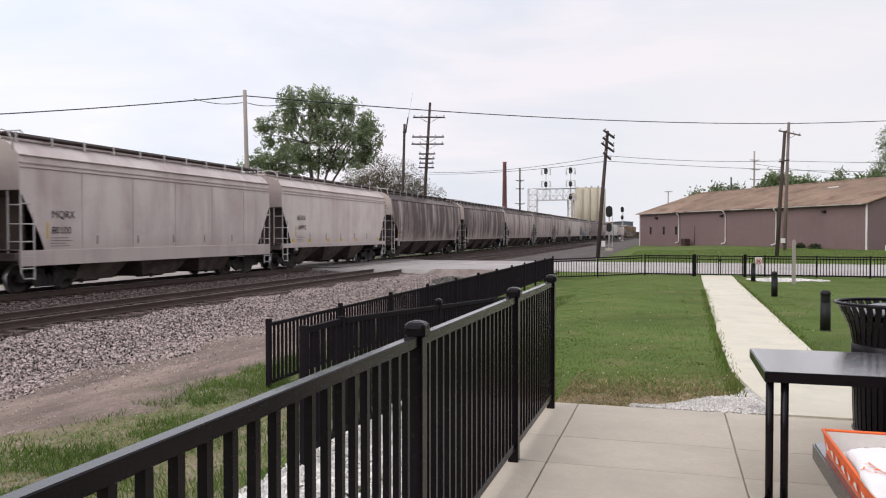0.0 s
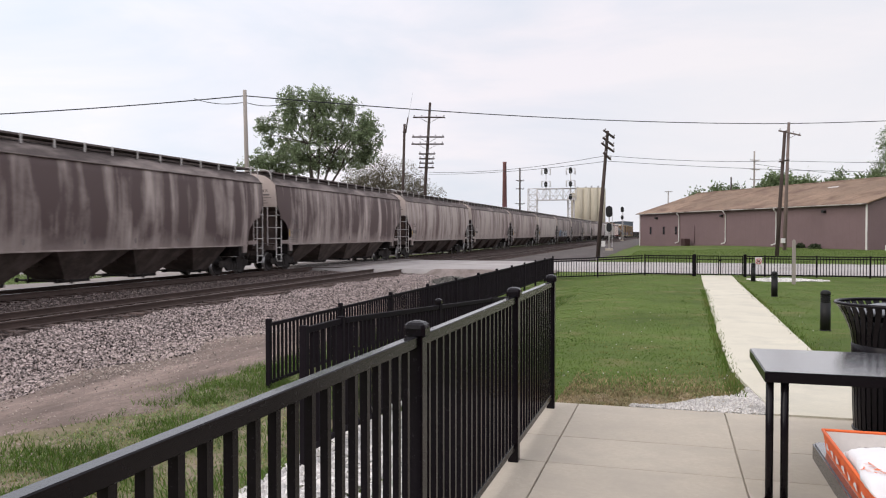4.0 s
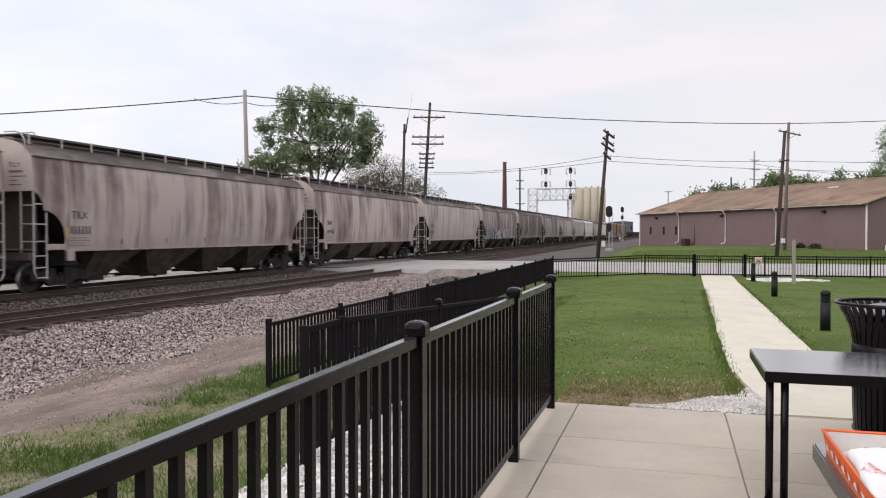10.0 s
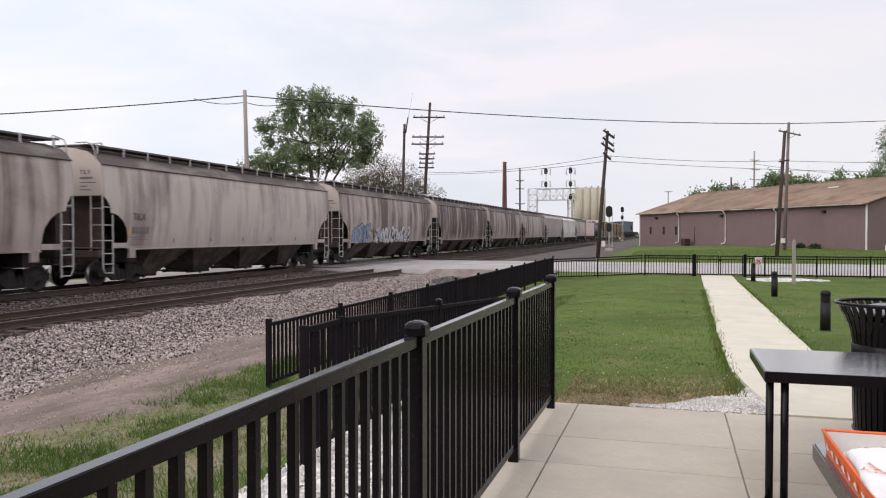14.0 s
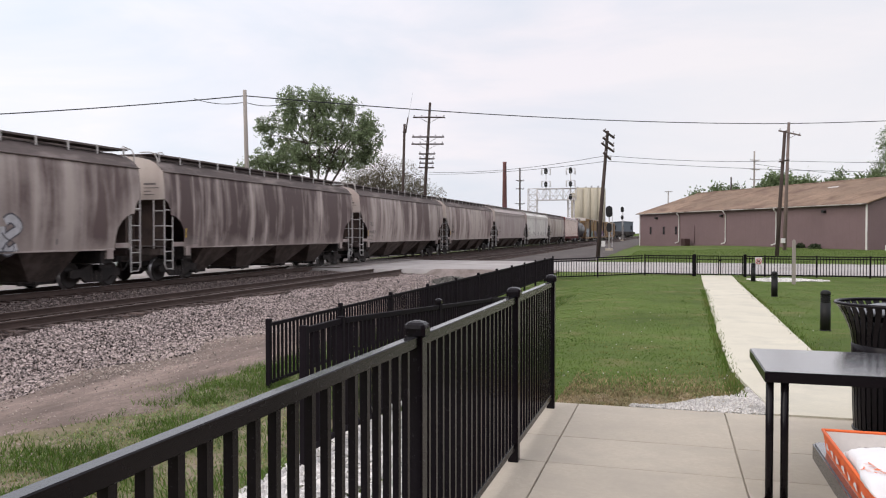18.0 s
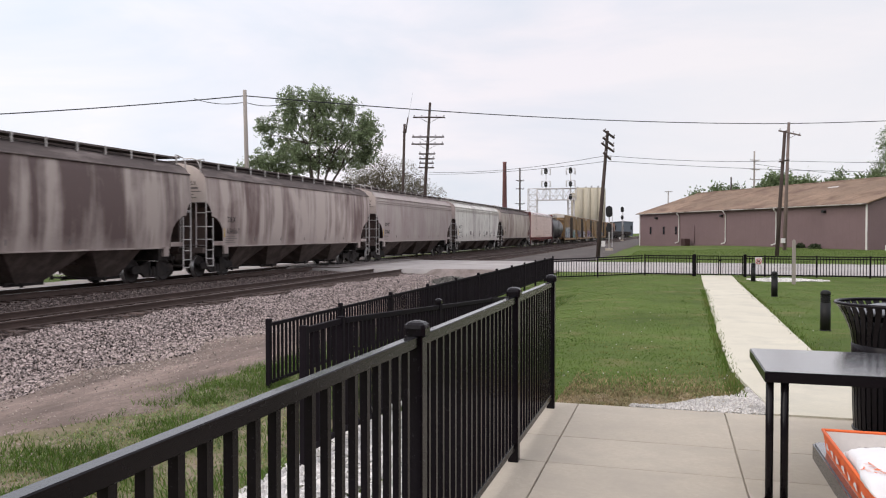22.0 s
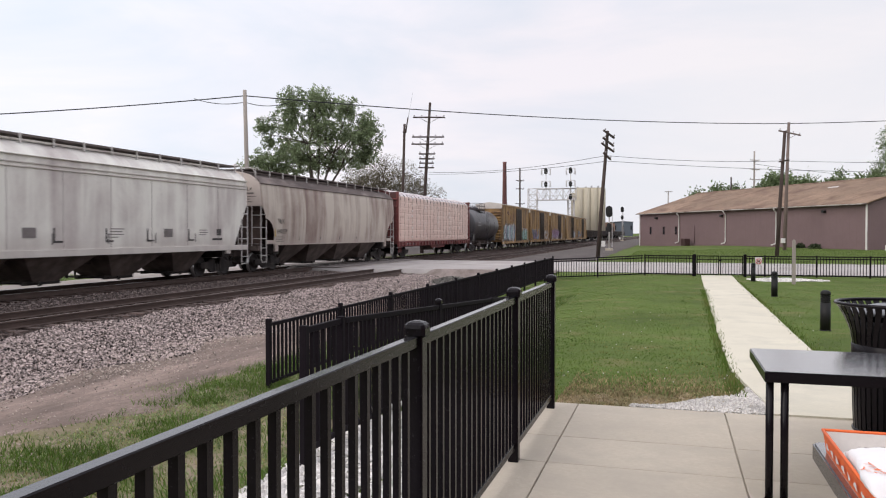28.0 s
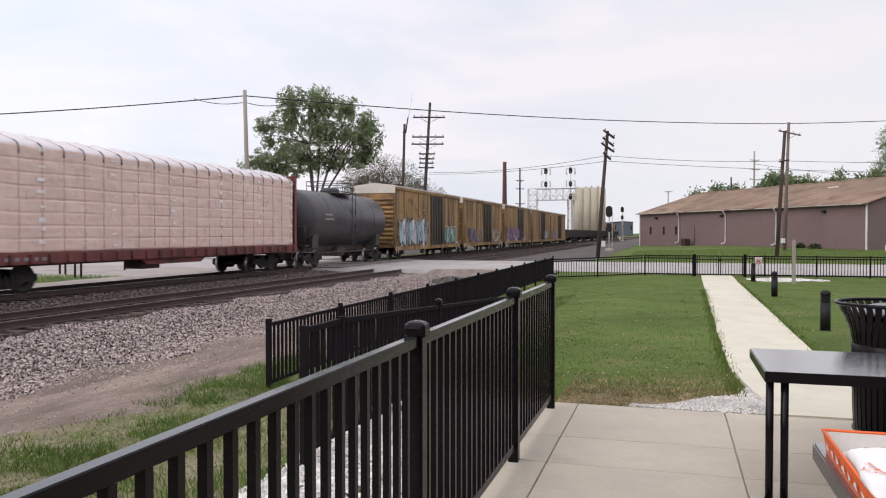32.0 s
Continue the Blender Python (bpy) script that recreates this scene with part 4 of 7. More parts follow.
    out = [(-1.14, 0.36), (-1.14, 0.56), (-0.98, 0.60), (-0.62, 0.60), (-0.36, 0.72), (0.36, 0.72), (0.62, 0.60), (0.98, 0.60), (1.14, 0.56), (1.14, 0.36), (0.98, 0.32), (0.70, 0.36), (0.42, 0.17), (-0.42, 0.17), (-0.70, 0.36), (-0.98, 0.32)]
    prism(bm, out, "x", -0.06, 0.06)
    return bm


def spring():
    return lathe(bmesh.new(), [(0.075, 0.24)] + [(0.085 if k % 2 else 0.068, 0.25 + 0.03 * k) for k in range(11)] + [(0.075, 0.57)], 8)


def wheelset():
    bm = bmesh.new()
    lathe(bm, [(0.075, -0.95), (0.075, 0.95)], 10, axis="x")
    for s in (-1, 1):
        pr = [(0.10, s * 0.84), (0.12, s * 0.80), (0.30, s * 0.775), (0.345, s * 0.815), (WHEEL_R, s * 0.81), (WHEEL_R + 0.004, s * 0.72), (WHEEL_R + 0.028, s * 0.695), (WHEEL_R + 0.02, s * 0.68), (0.34, s * 0.68), (0.30, s * 0.72), (0.11, s * 0.70)]
        lathe(bm, pr, 28, axis="x")
        lathe(bm, [(0.085, s * 0.95), (0.085, s * 1.03), (0.05, s * 1.045)], 10, axis="x")
        for k in range(3):
            a = k * math.tau / 3
            box(bm, s * 1.035, s * 1.052, 0.05 * math.cos(a) - 0.012, 0.05 * math.cos(a) + 0.012, 0.05 * math.sin(a) - 0.012, 0.05 * math.sin(a) + 0.012)
    # the treads are worn bright
    for fc in bm.faces:
        if len(fc.verts) == 4 and all(math.hypot(v.co.y, v.co.z) > WHEEL_R - 0.001 for v in fc.verts):
            fc.material_index = 1
    return bm


def add_truck(car, y, spin=True):
    tk = part("truck", shared("bolster", lambda: boxm(-1.05, 1.05, -0.17, 0.17, 0.46, 0.74, 0.02), "truck_iron"), None, car, "dark cast steel truck with two axles", at=(0, y, 0))
    for s in (-1, 1):
        part("side_frame", shared("side_frame", sideframe, "truck_iron"), None, tk, at=(s * 0.99, 0, 0))
        for y2 in (-0.2, 0.0, 0.2) if s > 0 else ():
            part("spring", shared("spring", spring, "truck_iron"), None, tk, at=(s * 1.0, y2, 0))
    for d in (-0.89, 0.89):
        ws = part("wheelset", shared("wheelset", wheelset, ["wheel", "rail_head"]), None, tk, at=(0, d, WHEEL_R))
        if spin:
            WHEELSETS.append((ws, car, d))
    return tk


def add_coupler(car, y, s):
    bm = bmesh.new()
    box(bm, -0.09, 0.09, min(y, y - s * 0.7), max(y, y - s * 0.7), 0.78, 0.96, 0.01)
    box(bm, -0.17, 0.15, min(y - s * 0.02, y + s * 0.2), max(y - s * 0.02, y + s * 0.2), 0.74, 1.02, 0.03)
    part("coupler", bm, "truck_iron", car)
    hose = tube(bmesh.new(), [(0.35, y - s * 0.15, 0.85), (0.36, y, 0.6), (0.3, y + s * 0.12, 0.42), (0.2, y + s * 0.22, 0.45)], 0.025, 6)
    part("air_hose", hose, "truck_iron", car)


def ladder(width, rungs, z0, z1, name="ladder"):
    """Upright ladder in the y-z plane, about y = 0."""
    bm = bmesh.new()
    for y in (-width / 2, width / 2):
        box(bm, -0.02, 0.02, y - 0.016, y + 0.016, z0, z1)
    for k in range(rungs):
        z = mixf(z0 + 0.1, z1 - 0.15, k / max(1, rungs - 1))
        tube(bm, [(0.0, -width / 2, z), (0.0, width / 2, z)], 0.014, 6)
    return bm


def side_x(z, bulge):
    """Half width of a hopper body at a height over the rail."""
    t = (z - 1.2) / 2.9
    return 1.50 + bulge * math.sin(math.pi * min(1.0, max(0.0, t)))


ROOF = ((1.50, 4.00), (1.46, 4.03), (1.36, 4.16), (1.20, 4.28), (0.98, 4.40), (0.5, 4.51), (0.0, 4.55))


BAY = 3.42


def cut_line(diagonal):
    """The edge of a side sheet over the truck: (distance from the car's end, height over the rail)."""
    if diagonal:
        return [(0.0, 2.98), (0.08, 2.86), (0.42, 2.25), (0.72, 1.72), (0.90, 1.36), (0.93, 1.25)]
    return [(0.0, 2.97), (0.16, 2.86), (0.31, 2.62), (0.34, 2.42), (0.52, 2.40), (0.72, 2.33), (0.95, 2.16), (1.13, 1.93), (1.21, 1.62), (1.22, 1.22)]


def hopper_body(L, diagonal, bulge):
    """Curved side sheets cut away over the trucks, end sheets and arched roof."""
    bm = bmesh.new()
    h = L / 2
    ends = cut_line(diagonal)
    low = ends[-1][1]
    cols = [(-h + e, z) for e, z in ends]
    cols += [(y, low) for y in spread(-h + 1.9, h - 1.9, 12)]
    cols += [(h - e, z) for e, z in reversed(ends)]
    zn = 10
    grids = {}
    for s in (-1, 1):
        g = []
        for y, z0 in cols:
            g.append([bm.verts.new((s * side_x(z, bulge), y, z)) for z in spread(z0, 4.00, zn)])
        grids[s] = g
        for a, b in zip(g, g[1:]):
            for k in range(zn - 1):
                q = (a[k], b[k], b[k + 1], a[k + 1])
                fc = bm.faces.new(q if s > 0 else q[::-1])
                fc.smooth = True
    prof = [(x, z) for x, z in ROOF] + [(-x, z) for x, z in reversed(ROOF[:-1])]
    rows = []
    for gi, (y, _) in enumerate(cols):
        rows.append([grids[1][gi][-1]] + [bm.verts.new((x, y, z)) for x, z in prof[1:-1]] + [grids[-1][gi][-1]])
    for a, b in zip(rows, rows[1:]):
        for k in range(len(prof) - 1):
            fc = bm.faces.new((a[k], b[k], b[k + 1], a[k + 1]))
            fc.material_index = 1
            fc.smooth = 0 < k < len(prof) - 2
    for e, flip in ((0, False), (-1, True)):
        col1, col2 = grids[1][e], grids[-1][e]
        loop = col1 + rows[e][1:-1] + col2[::-1]
        bm.faces.new(loop if not flip else loop[::-1]).material_index = 2
    bmesh.ops.recalc_face_normals(bm, faces=bm.faces)
    return bm


def slope_sheet(L, s):
    h = L / 2
    bm = bmesh.new()
    w = 1.42
    prism(bm, [(s * (h - 0.12), 3.02), (s * (h - 0.12), 2.95), (s * (h - 2.9), 1.15), (s * (h - 3.2), 1.22)], "x", -w, w)
    return bm


def bay(yc, first, last, wide):
    """A hopper pocket: its four sheets slope in to a discharge gate under the car; the end ones clear the trucks."""
    bm = bmesh.new()
    lo, hi = -BAY / 2 * (0.99 if not first else 0.42), BAY / 2 * (0.99 if not last else 0.42)
    b, a = (0.95, 0.9) if wide else (0.48, 0.60)
    z0 = 0.26
    ring1 = [bm.verts.new((x, yc + y, 1.24)) for x, y in ((-1.42, lo), (1.42, lo), (1.42, hi), (-1.42, hi))]
    ring2 = [bm.verts.new((x, yc + y, z0)) for x, y in ((-a, -b), (a, -b), (a, b), (-a, b))]
    for k in range(4):
        bm.faces.new((ring1[k], ring1[(k + 1) % 4], ring2[(k + 1) % 4], ring2[k]))
    bm.faces.new(ring1)
    bm.faces.new(ring2[::-1])
    bmesh.ops.recalc_face_normals(bm, faces=bm.faces)
    return bm


def outlet_gate():
    """The sliding gate's frame under a pocket, with its rails and the operating shaft."""
    bm = bmesh.new()
    for x in (-0.56, 0.56):
        box(bm, x - 0.05, x + 0.05, -0.85, 0.6, 0.19, 0.31)
    for y in (-0.56, 0.5):
        box(bm, -0.51, 0.51, y, y + 0.06, 0.20, 0.295)
    tube(bm, [(-1.1, -0.72, 0.26), (1.1, -0.72, 0.26)], 0.035, 6)
    for x in (-1.1, 1.05):
        box(bm, x, x + 0.05, -0.78, -0.66, 0.19, 0.33)
    return bm


def corner_ladder(q, s):
    """Tall stile on the corner, a short one inboard of it, an end stile round the corner, and the rungs between."""
    bm = bmesh.new()
    r = 0.019
    box(bm, -r, r, -r, r, 0.62, 2.96)
    box(bm, -r, r, -s * 0.47 - r, -s * 0.47 + r, 0.42, 2.36)
    box(bm, -q * 0.45 - r, -q * 0.45 + r, -r, r, 1.2, 2.96)
    for z in (0.47, 0.76, 1.10, 1.52, 2.02):
        tube(bm, [(0, 0, z) if z > 0.6 else (0, -s * 0.1, z), (0, -s * 0.47, z)], 0.019, 6)
    tube(bm, [(0, -s * 0.1, 0.47), (0, 0, 0.64)], 0.019, 6)
    tube(bm, [(0, 0, 2.60), (0, -s * 0.34, 2.60)], 0.022, 6)
    for z in (1.52, 2.02, 2.56):
        tube(bm, [(0, 0, z), (-q * 0.45, 0, z)], 0.019, 6)
    return bm


def add_letters(car, body, y, z, size, material="stencil", x=None, bulge=0.11):
    me = shared(("letters", body, size, material), lambda: None, None) if ("letters", body, size, material) in SHARED else None
    if me is None:
        me = SHARED[("letters", body, size, material)] = text_mesh(body, size, material, 0.001)
    lean = 0.0
    xx = side_x(z + size / 2, bulge) + 0.016 if x is None else x
    if x is None:
        lean = math.atan2(side_x(z + size, bulge) - side_x(z, bulge), size)
    m = Matrix.Translation((xx, y, z)) @ Matrix(((0, 0, 1, 0), (1, 0, 0, 0), (0, 1, 0, 0), (0, 0, 0, 1))) @ Matrix.Rotation(lean, 4, "X")
    return part("lettering", me, None, car, at=m)


def add_bars(car, y, z, widths, gap, h, material, x=None, bulge=0.11, name="stencil_bar"):
    for k, w in enumerate(widths):
        zz = z - k * gap
        xx = (side_x(zz, bulge) if x is None else x) + 0.006
        part(name, boxm(-0.002, 0.002, 0, w, -h / 2, h / 2), material, car, at=(xx, y, zz))


def hopper(L=18.2, paint="car_mid", bays=4, marks=None, bulge=0.11, label="", ext="roof_dirt", seams=0, deep=False, marks_at=(0.0, 0.0)):
    """A covered hopper car; its origin lies on the rail's top under its middle, and L is the length over the couplers."""
    car = thing("covered_hopper", (TRAIN_TRACK, 0, RAIL_Z), label=label, category="freight car", group="freight train")
    B = L - 1.2
    h = B / 2
    diagonal = bulge < 0.055
    key = (L, paint, bulge)
    part("body", shared(("body", *key, ext), lambda: hopper_body(B, diagonal, bulge), [paint, ext, "car_plain" if diagonal else "car_end"]), None, car)
    for s in (-1, 1):
        part("end_web", shared(("end_web", L, s), lambda: prism(bmesh.new(), [(s * (h - 0.3), 1.06), (s * (h - 0.3), 2.84), (s * (h - 2.8), 1.2), (s * (h - 2.8), 1.06)], "x", -0.04, 0.04), "slope"), None, car)
        # added dark sheet that blocks the bright view through the open car end
        part("end_plate", shared(("end_plate", L, s), lambda: boxm(-1.3, 1.3, s * (h - 0.4) - 0.02, s * (h - 0.4) + 0.02, 1.06, 2.9), "slope"), None, car)
        part("bolster_beam", shared(("bolster_beam", L, s), lambda: boxm(-1.45, 1.45, s * (h - 1.55) - 0.25, s * (h - 1.55) + 0.25, 0.78, 1.22, 0.02), "truck_iron"), None, car)
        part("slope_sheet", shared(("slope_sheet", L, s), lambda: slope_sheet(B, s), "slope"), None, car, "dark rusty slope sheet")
        if diagonal:
            low = 0.82 if deep else 1.06
            part("side_sill", shared(("side_sill", L, paint, low), lambda: boxm(-0.045, 0.045, -h, h, low, 1.27, 0.006), paint), None, car, at=(s * 1.53, 0, 0))
        else:
            part("side_sill", shared(("side_sill", L, paint), lambda: boxm(-0.03, 0.02, -h + 1.24, h - 1.24, 1.20, 1.25, 0.006), paint), None, car, at=(s * 1.525, 0, 0))
            for q in (-1, 1):
                part("end_sill_plate", shared(("end_sill_plate", q, paint), lambda: boxm(-0.03, 0.03, min(0, q * 0.72), max(0, q * 0.72), 1.27, 1.44, 0.006), paint), None, car, at=(s * 1.525, q * (h - 1.23), 0))
        part("eave_trim", shared(("eave_trim", L, paint, ext), lambda: boxm(-0.02, 0.065, -h, h, 3.955, 3.995, 0.01), ext), None, car, at=(s * 1.5, 0, 0))
        part("end_sill", shared(("end_sill", L, s), lambda: boxm(-1.5, 1.5, s * h - 0.12, s * h + 0.12, 0.98, 1.2, 0.01), "under"), None, car)
        part("crossover_step", shared(("crossover_step", L, s), lambda: boxm(-1.3, 1.3, s * (h - 0.2) - 0.2, s * (h - 0.2) + 0.2, 1.255, 1.30, 0.008), "walkway"), None, car)
        if ext == paint:
            for z in (3.64, 3.76):
                part("eave_bead", shared(("eave_bead", L, paint), lambda: boxm(-0.025, 0.025, -h, h, -0.022, 0.022, 0.008), paint), None, car, at=(s * (side_x(z, bulge) + 0.01), 0, z))
        if seams and s > 0:
            for k in range(seams):
                part("weld_seam", shared("weld_seam", lambda: boxm(-0.003, 0.003, -0.008, 0.008, 1.3, 3.6), "seam"), None, car, at=(side_x(2.4, bulge) + 0.001, -h + 2.4 + (B - 4.6) * k / (seams - 1), 0))
        add_coupler(car, s * (L / 2 - 0.1), s)
        add_truck(car, s * (L / 2 - 2.15))
        for q in (-1, 1):
            part("ladder", shared(("ladder", q, s), lambda: corner_ladder(q, s), "rung"), None, car, at=(q * 1.56, s * (h - 0.02), 0))
            part("jacking_pad", shared(("jacking_pad", paint), lambda: boxm(-0.05, 0.05, -0.15, 0.15, 0.92, 1.27, 0.01), paint), None, car, at=(q * 1.5, s * (h - 1.47), 0))
    part("brake_wheel", lathe(bmesh.new(), [(0.24, 0.0), (0.27, 0.02), (0.24, 0.04)], 16, axis="y", centre=(-0.35, -h - 0.14, 2.3)), "truck_iron", car)
    part("air_reservoir", lathe(bmesh.new(), [(0.1, -0.55), (0.2, -0.5), (0.2, 0.5), (0.1, 0.55)], 12, axis="x", centre=(0.2, -h + 1.0, 1.62)), "slope", car)
    part("brake_cylinder", lathe(bmesh.new(), [(0.06, -0.5), (0.13, -0.4), (0.13, 0.35), (0.05, 0.4)], 12, axis="y", centre=(0.75, h - 1.0, 1.5)), "slope", car)
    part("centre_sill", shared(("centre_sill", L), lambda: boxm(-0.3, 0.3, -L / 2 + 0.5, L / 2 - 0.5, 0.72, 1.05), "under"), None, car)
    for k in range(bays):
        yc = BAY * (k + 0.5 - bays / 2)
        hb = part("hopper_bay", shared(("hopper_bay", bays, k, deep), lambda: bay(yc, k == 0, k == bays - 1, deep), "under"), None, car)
        part("outlet_gate", shared("outlet_gate", outlet_gate, "truck_iron"), None, hb, at=(0, yc, 0))
    # roof walkways on brackets, with trough hatches between them
    for s in (-1, 1):
        wk = part("roof_walkway", shared(("roof_walkway", L), lambda: boxm(-0.34, 0.26, -h + 0.15, h - 0.15, 4.57, 4.63), "walkway"), None, car, at=(s * 0.86, 0, 0))
        n = int(B / 1.28)
        for k in range(n + 1):
            part("bracket", shared("bracket", lambda: boxm(-0.018, 0.018, -0.03, 0.03, 4.34, 4.64), "rung"), None, wk, at=(0.282 * s, -h + 0.3 + (B - 0.6) * k / n, 0))
    part("trough_hatch", boxm(-0.42, 0.42, -h + 0.5, h - 0.5, 4.5, 4.63, 0.03), ext, car)
    for s in (-1, 1):
        part("end_walkway", boxm(-1.1, 1.1, s * (h - 0.16) - 0.14, s * (h - 0.16) + 0.14, 4.59, 4.63), "walkway", car)
        for q in (-1, 1):
            part("grab_iron", tube(bmesh.new(), [(q * 1.34, s * (h - 0.02), 4.08), (q * 1.30, s * (h + 0.03), 4.45), (q * 1.2, s * (h + 0.04), 4.62), (q * 1.0, s * (h + 0.04), 4.68), (q * 0.6, s * (h + 0.04), 4.68)], 0.022, 6), "rung", car)
            part("grab_iron", tube(bmesh.new(), [(q * 1.2, s * (h + 0.03), 4.62), (q * 1.2, s * (h - 0.4), 4.70), (q * 1.2, s * (h - 0.5), 4.6)], 0.02, 6), "rung", car)
    yl = -h + (1.15 if diagonal else 1.42) + marks_at[0]
    if marks:
        big, num = marks
        ink = "faded_stencil" if paint in ("car_dark", "car_grimy") else "stencil"
        if not diagonal:
            part("end_lettering", text_mesh(big, 0.2, "stencil", 0.001), None, car, at=pose(0.72, -h - 0.004, 3.66, 90, 0, 0))
        add_letters(car, big, yl, 2.21 + marks_at[1], 0.32, ink, bulge=bulge)
        if not num:
            for k in range(6):
                part("number_bar", shared("number_bar", lambda: boxm(-0.002, 0.002, 0, 0.10, 0, 0.24), "faded_stencil"), None, car, at=(side_x(1.86, bulge) + 0.008, yl + 0.15 * k, 1.74))
        if num:
            add_letters(car, num, yl, 1.74 + marks_at[1], 0.32, ink, bulge=bulge)
    add_bars(car, yl, 1.62, (0.7, 0.85, 0.6, 0.75), 0.08, 0.022, "faded_stencil", bulge=bulge)
    for k in range(5):
        y = -h + B * (0.22 + 0.14 * k)
        part("poling_mark", shared("poling_mark", lambda: boxm(-0.003, 0.003, -0.03, 0.03, 0, 0.34), "faded_stencil"), None, car, at=(side_x(1.5, bulge) + 0.006, y, 1.42))
    for k, ww in enumerate(() if diagonal else (0.5, 0.62, 0.3, 0.42)):
        part("end_stencil", boxm(0, ww, -0.004, 0, 0, 0.07 if k == 0 else 0.03), "faded_stencil", car, at=(0.72, -h - 0.004, 3.5 - 0.12 * k))
    part("reflector", boxm(-0.004, 0.004, -0.03, 0.03, 0, 0.5), "yellow_mark", car, at=(side_x(1.8, bulge) + 0.008, yl - 0.13, 1.6))
    return car


def bubble(bm, y, z, w, h, seed, mi=0, grow=0.0):
    """A fat rounded letter shape on the side of a car, drawn as a flat fan with a crooked outline."""
    rnd = random.Random(seed)
    n = 18
    ph = [rnd.uniform(0, 6.28) for _ in range(3)]
    pts = []
    for k in range(n):
        a = k * math.tau / n
        r = 1 + 0.16 * math.sin(2 * a + ph[0]) + 0.16 * math.sin(3 * a + ph[1]) + 0.08 * math.sin(5 * a + ph[2])
        sq = 1 / max(abs(math.cos(a)), abs(math.sin(a)), 0.75)
        pts.append((y + (w / 2 + grow) * r * sq * 0.82 * math.cos(a), z + (h / 2 + grow) * r * sq * 0.82 * math.sin(a)))
    c = bm.verts.new((0, y, z))
    vs = [bm.verts.new((0, a, b)) for a, b in pts]
    for k in range(n):
        bm.faces.new((c, vs[k], vs[(k + 1) % n])).material_index = mi


def add_graffiti(car, y, z, count, w, h, fills, seed, x, lean=0.0):
    for k in range(count):
        yy = y + k * w * 0.92
        for grow, dx, mt in ((0.07, 0.006, "tag_dark"), (0.0, 0.010, fills[k % len(fills)])):
            bm = bmesh.new()
            bubble(bm, 0, 0, w, h * (1.0 + 0.15 * math.sin(k * 2.1 + seed)), seed + k, 0, grow)
            part("graffiti_letter", bm, mt, car, at=pose(x + dx, yy, z, 0, lean, 0))
        bm = bmesh.new()
        rnd = random.Random(seed * 7 + k)
        for q in range(2):
            a, b = rnd.uniform(-0.25, 0.25) * w, rnd.uniform(-0.25, 0.25) * h
            tube(bm, [(0, a, b - 0.12 * h), (0, a + rnd.uniform(-0.15, 0.15) * w, b), (0, a + rnd.uniform(-0.2, 0.2) * w, b + 0.22 * h)], 0.028, 5)
        part("graffiti_stroke", bm, "tag_dark", car, at=pose(x + 0.0, yy, z, 0, lean, 0))


def ribbon(bm, pts, w):
    """A flat band of paint along a line on a car's side."""
    pts = [Vector((0, *p)) for p in pts]
    left, right = [], []
    for i, p in enumerate(pts):
        d = (pts[min(i + 1, len(pts) - 1)] - pts[max(i - 1, 0)]).normalized()
        n = Vector((0, -d.z, d.y)) * w / 2
        left.append(bm.verts.new(p + n))
        right.append(bm.verts.new(p - n))
    for k in range(len(pts) - 1):
        bm.faces.new((right[k], right[k + 1], left[k + 1], left[k]))


def curl(pts, n=6):
    """A smooth line through a few points."""
    out = []
    for i in range(len(pts) - 1):
        p0, p1, p2, p3 = (Vector(pts[max(0, min(len(pts) - 1, i + d))]) for d in (-1, 0, 1, 2))
        for k in range(n):
            t = k / n
            out.append(0.5 * ((2 * p1) + (p2 - p0) * t + (2 * p0 - 5 * p1 + 4 * p2 - p3) * t * t + (3 * p1 - p0 - 3 * p2 + p3) * t ** 3))
    return out + [Vector(pts[-1])]


def add_tag(car, y, z, count, w, h, fills, seed, bulge=0.11):
    """Sprayed bubble forms: fat curled strokes with a dark outline, leaning into one another."""
    rnd = random.Random(seed)
    lean = math.atan2(side_x(z + h, bulge) - side_x(z, bulge), h)
    forms = (
        ((0.9, 0.85), (0.45, 1.0), (0.1, 0.75), (0.5, 0.5), (0.92, 0.28), (0.5, 0.02), (0.08, 0.15)),
        ((0.1, 0.95), (0.12, 0.3), (0.45, 0.02), (0.85, 0.25), (0.9, 0.95)),
        ((0.85, 0.8), (0.45, 0.98), (0.1, 0.5), (0.45, 0.03), (0.88, 0.3), (0.55, 0.42)),
        ((0.08, 0.02), (0.25, 0.7), (0.5, 0.98), (0.75, 0.6), (0.92, 0.02), (0.7, 0.35), (0.3, 0.38)),
        ((0.05, 0.9), (0.25, 0.05), (0.5, 0.7), (0.75, 0.05), (0.95, 0.95)),
        ((0.15, 0.0), (0.15, 0.95), (0.8, 0.8), (0.3, 0.5), (0.9, 0.05)),
    )
    for k in range(count):
        hh = h * rnd.uniform(0.8, 1.1)
        slant = rnd.uniform(-0.12, 0.2)
        form = [(w * (a * 1.12 + slant * (b - 0.5)) + rnd.uniform(-0.03, 0.03), hh * b + rnd.uniform(-0.03, 0.03)) for a, b in ((1 - p if (k + seed) % 2 else p, 1 - q if k % 3 == 0 else q) for p, q in forms[(k * 5 + seed) % len(forms)])]
        line = [(p.x, p.y) for p in curl([(a, b, 0) for a, b in form])]
        for width, dx, mt in ((0.30, 0.010 + 0.001 * (k % 2), "tag_dark"), (0.21, 0.016 + 0.001 * (k % 2), fills[k % len(fills)])):
            bm = bmesh.new()
            ribbon(bm, line, width)
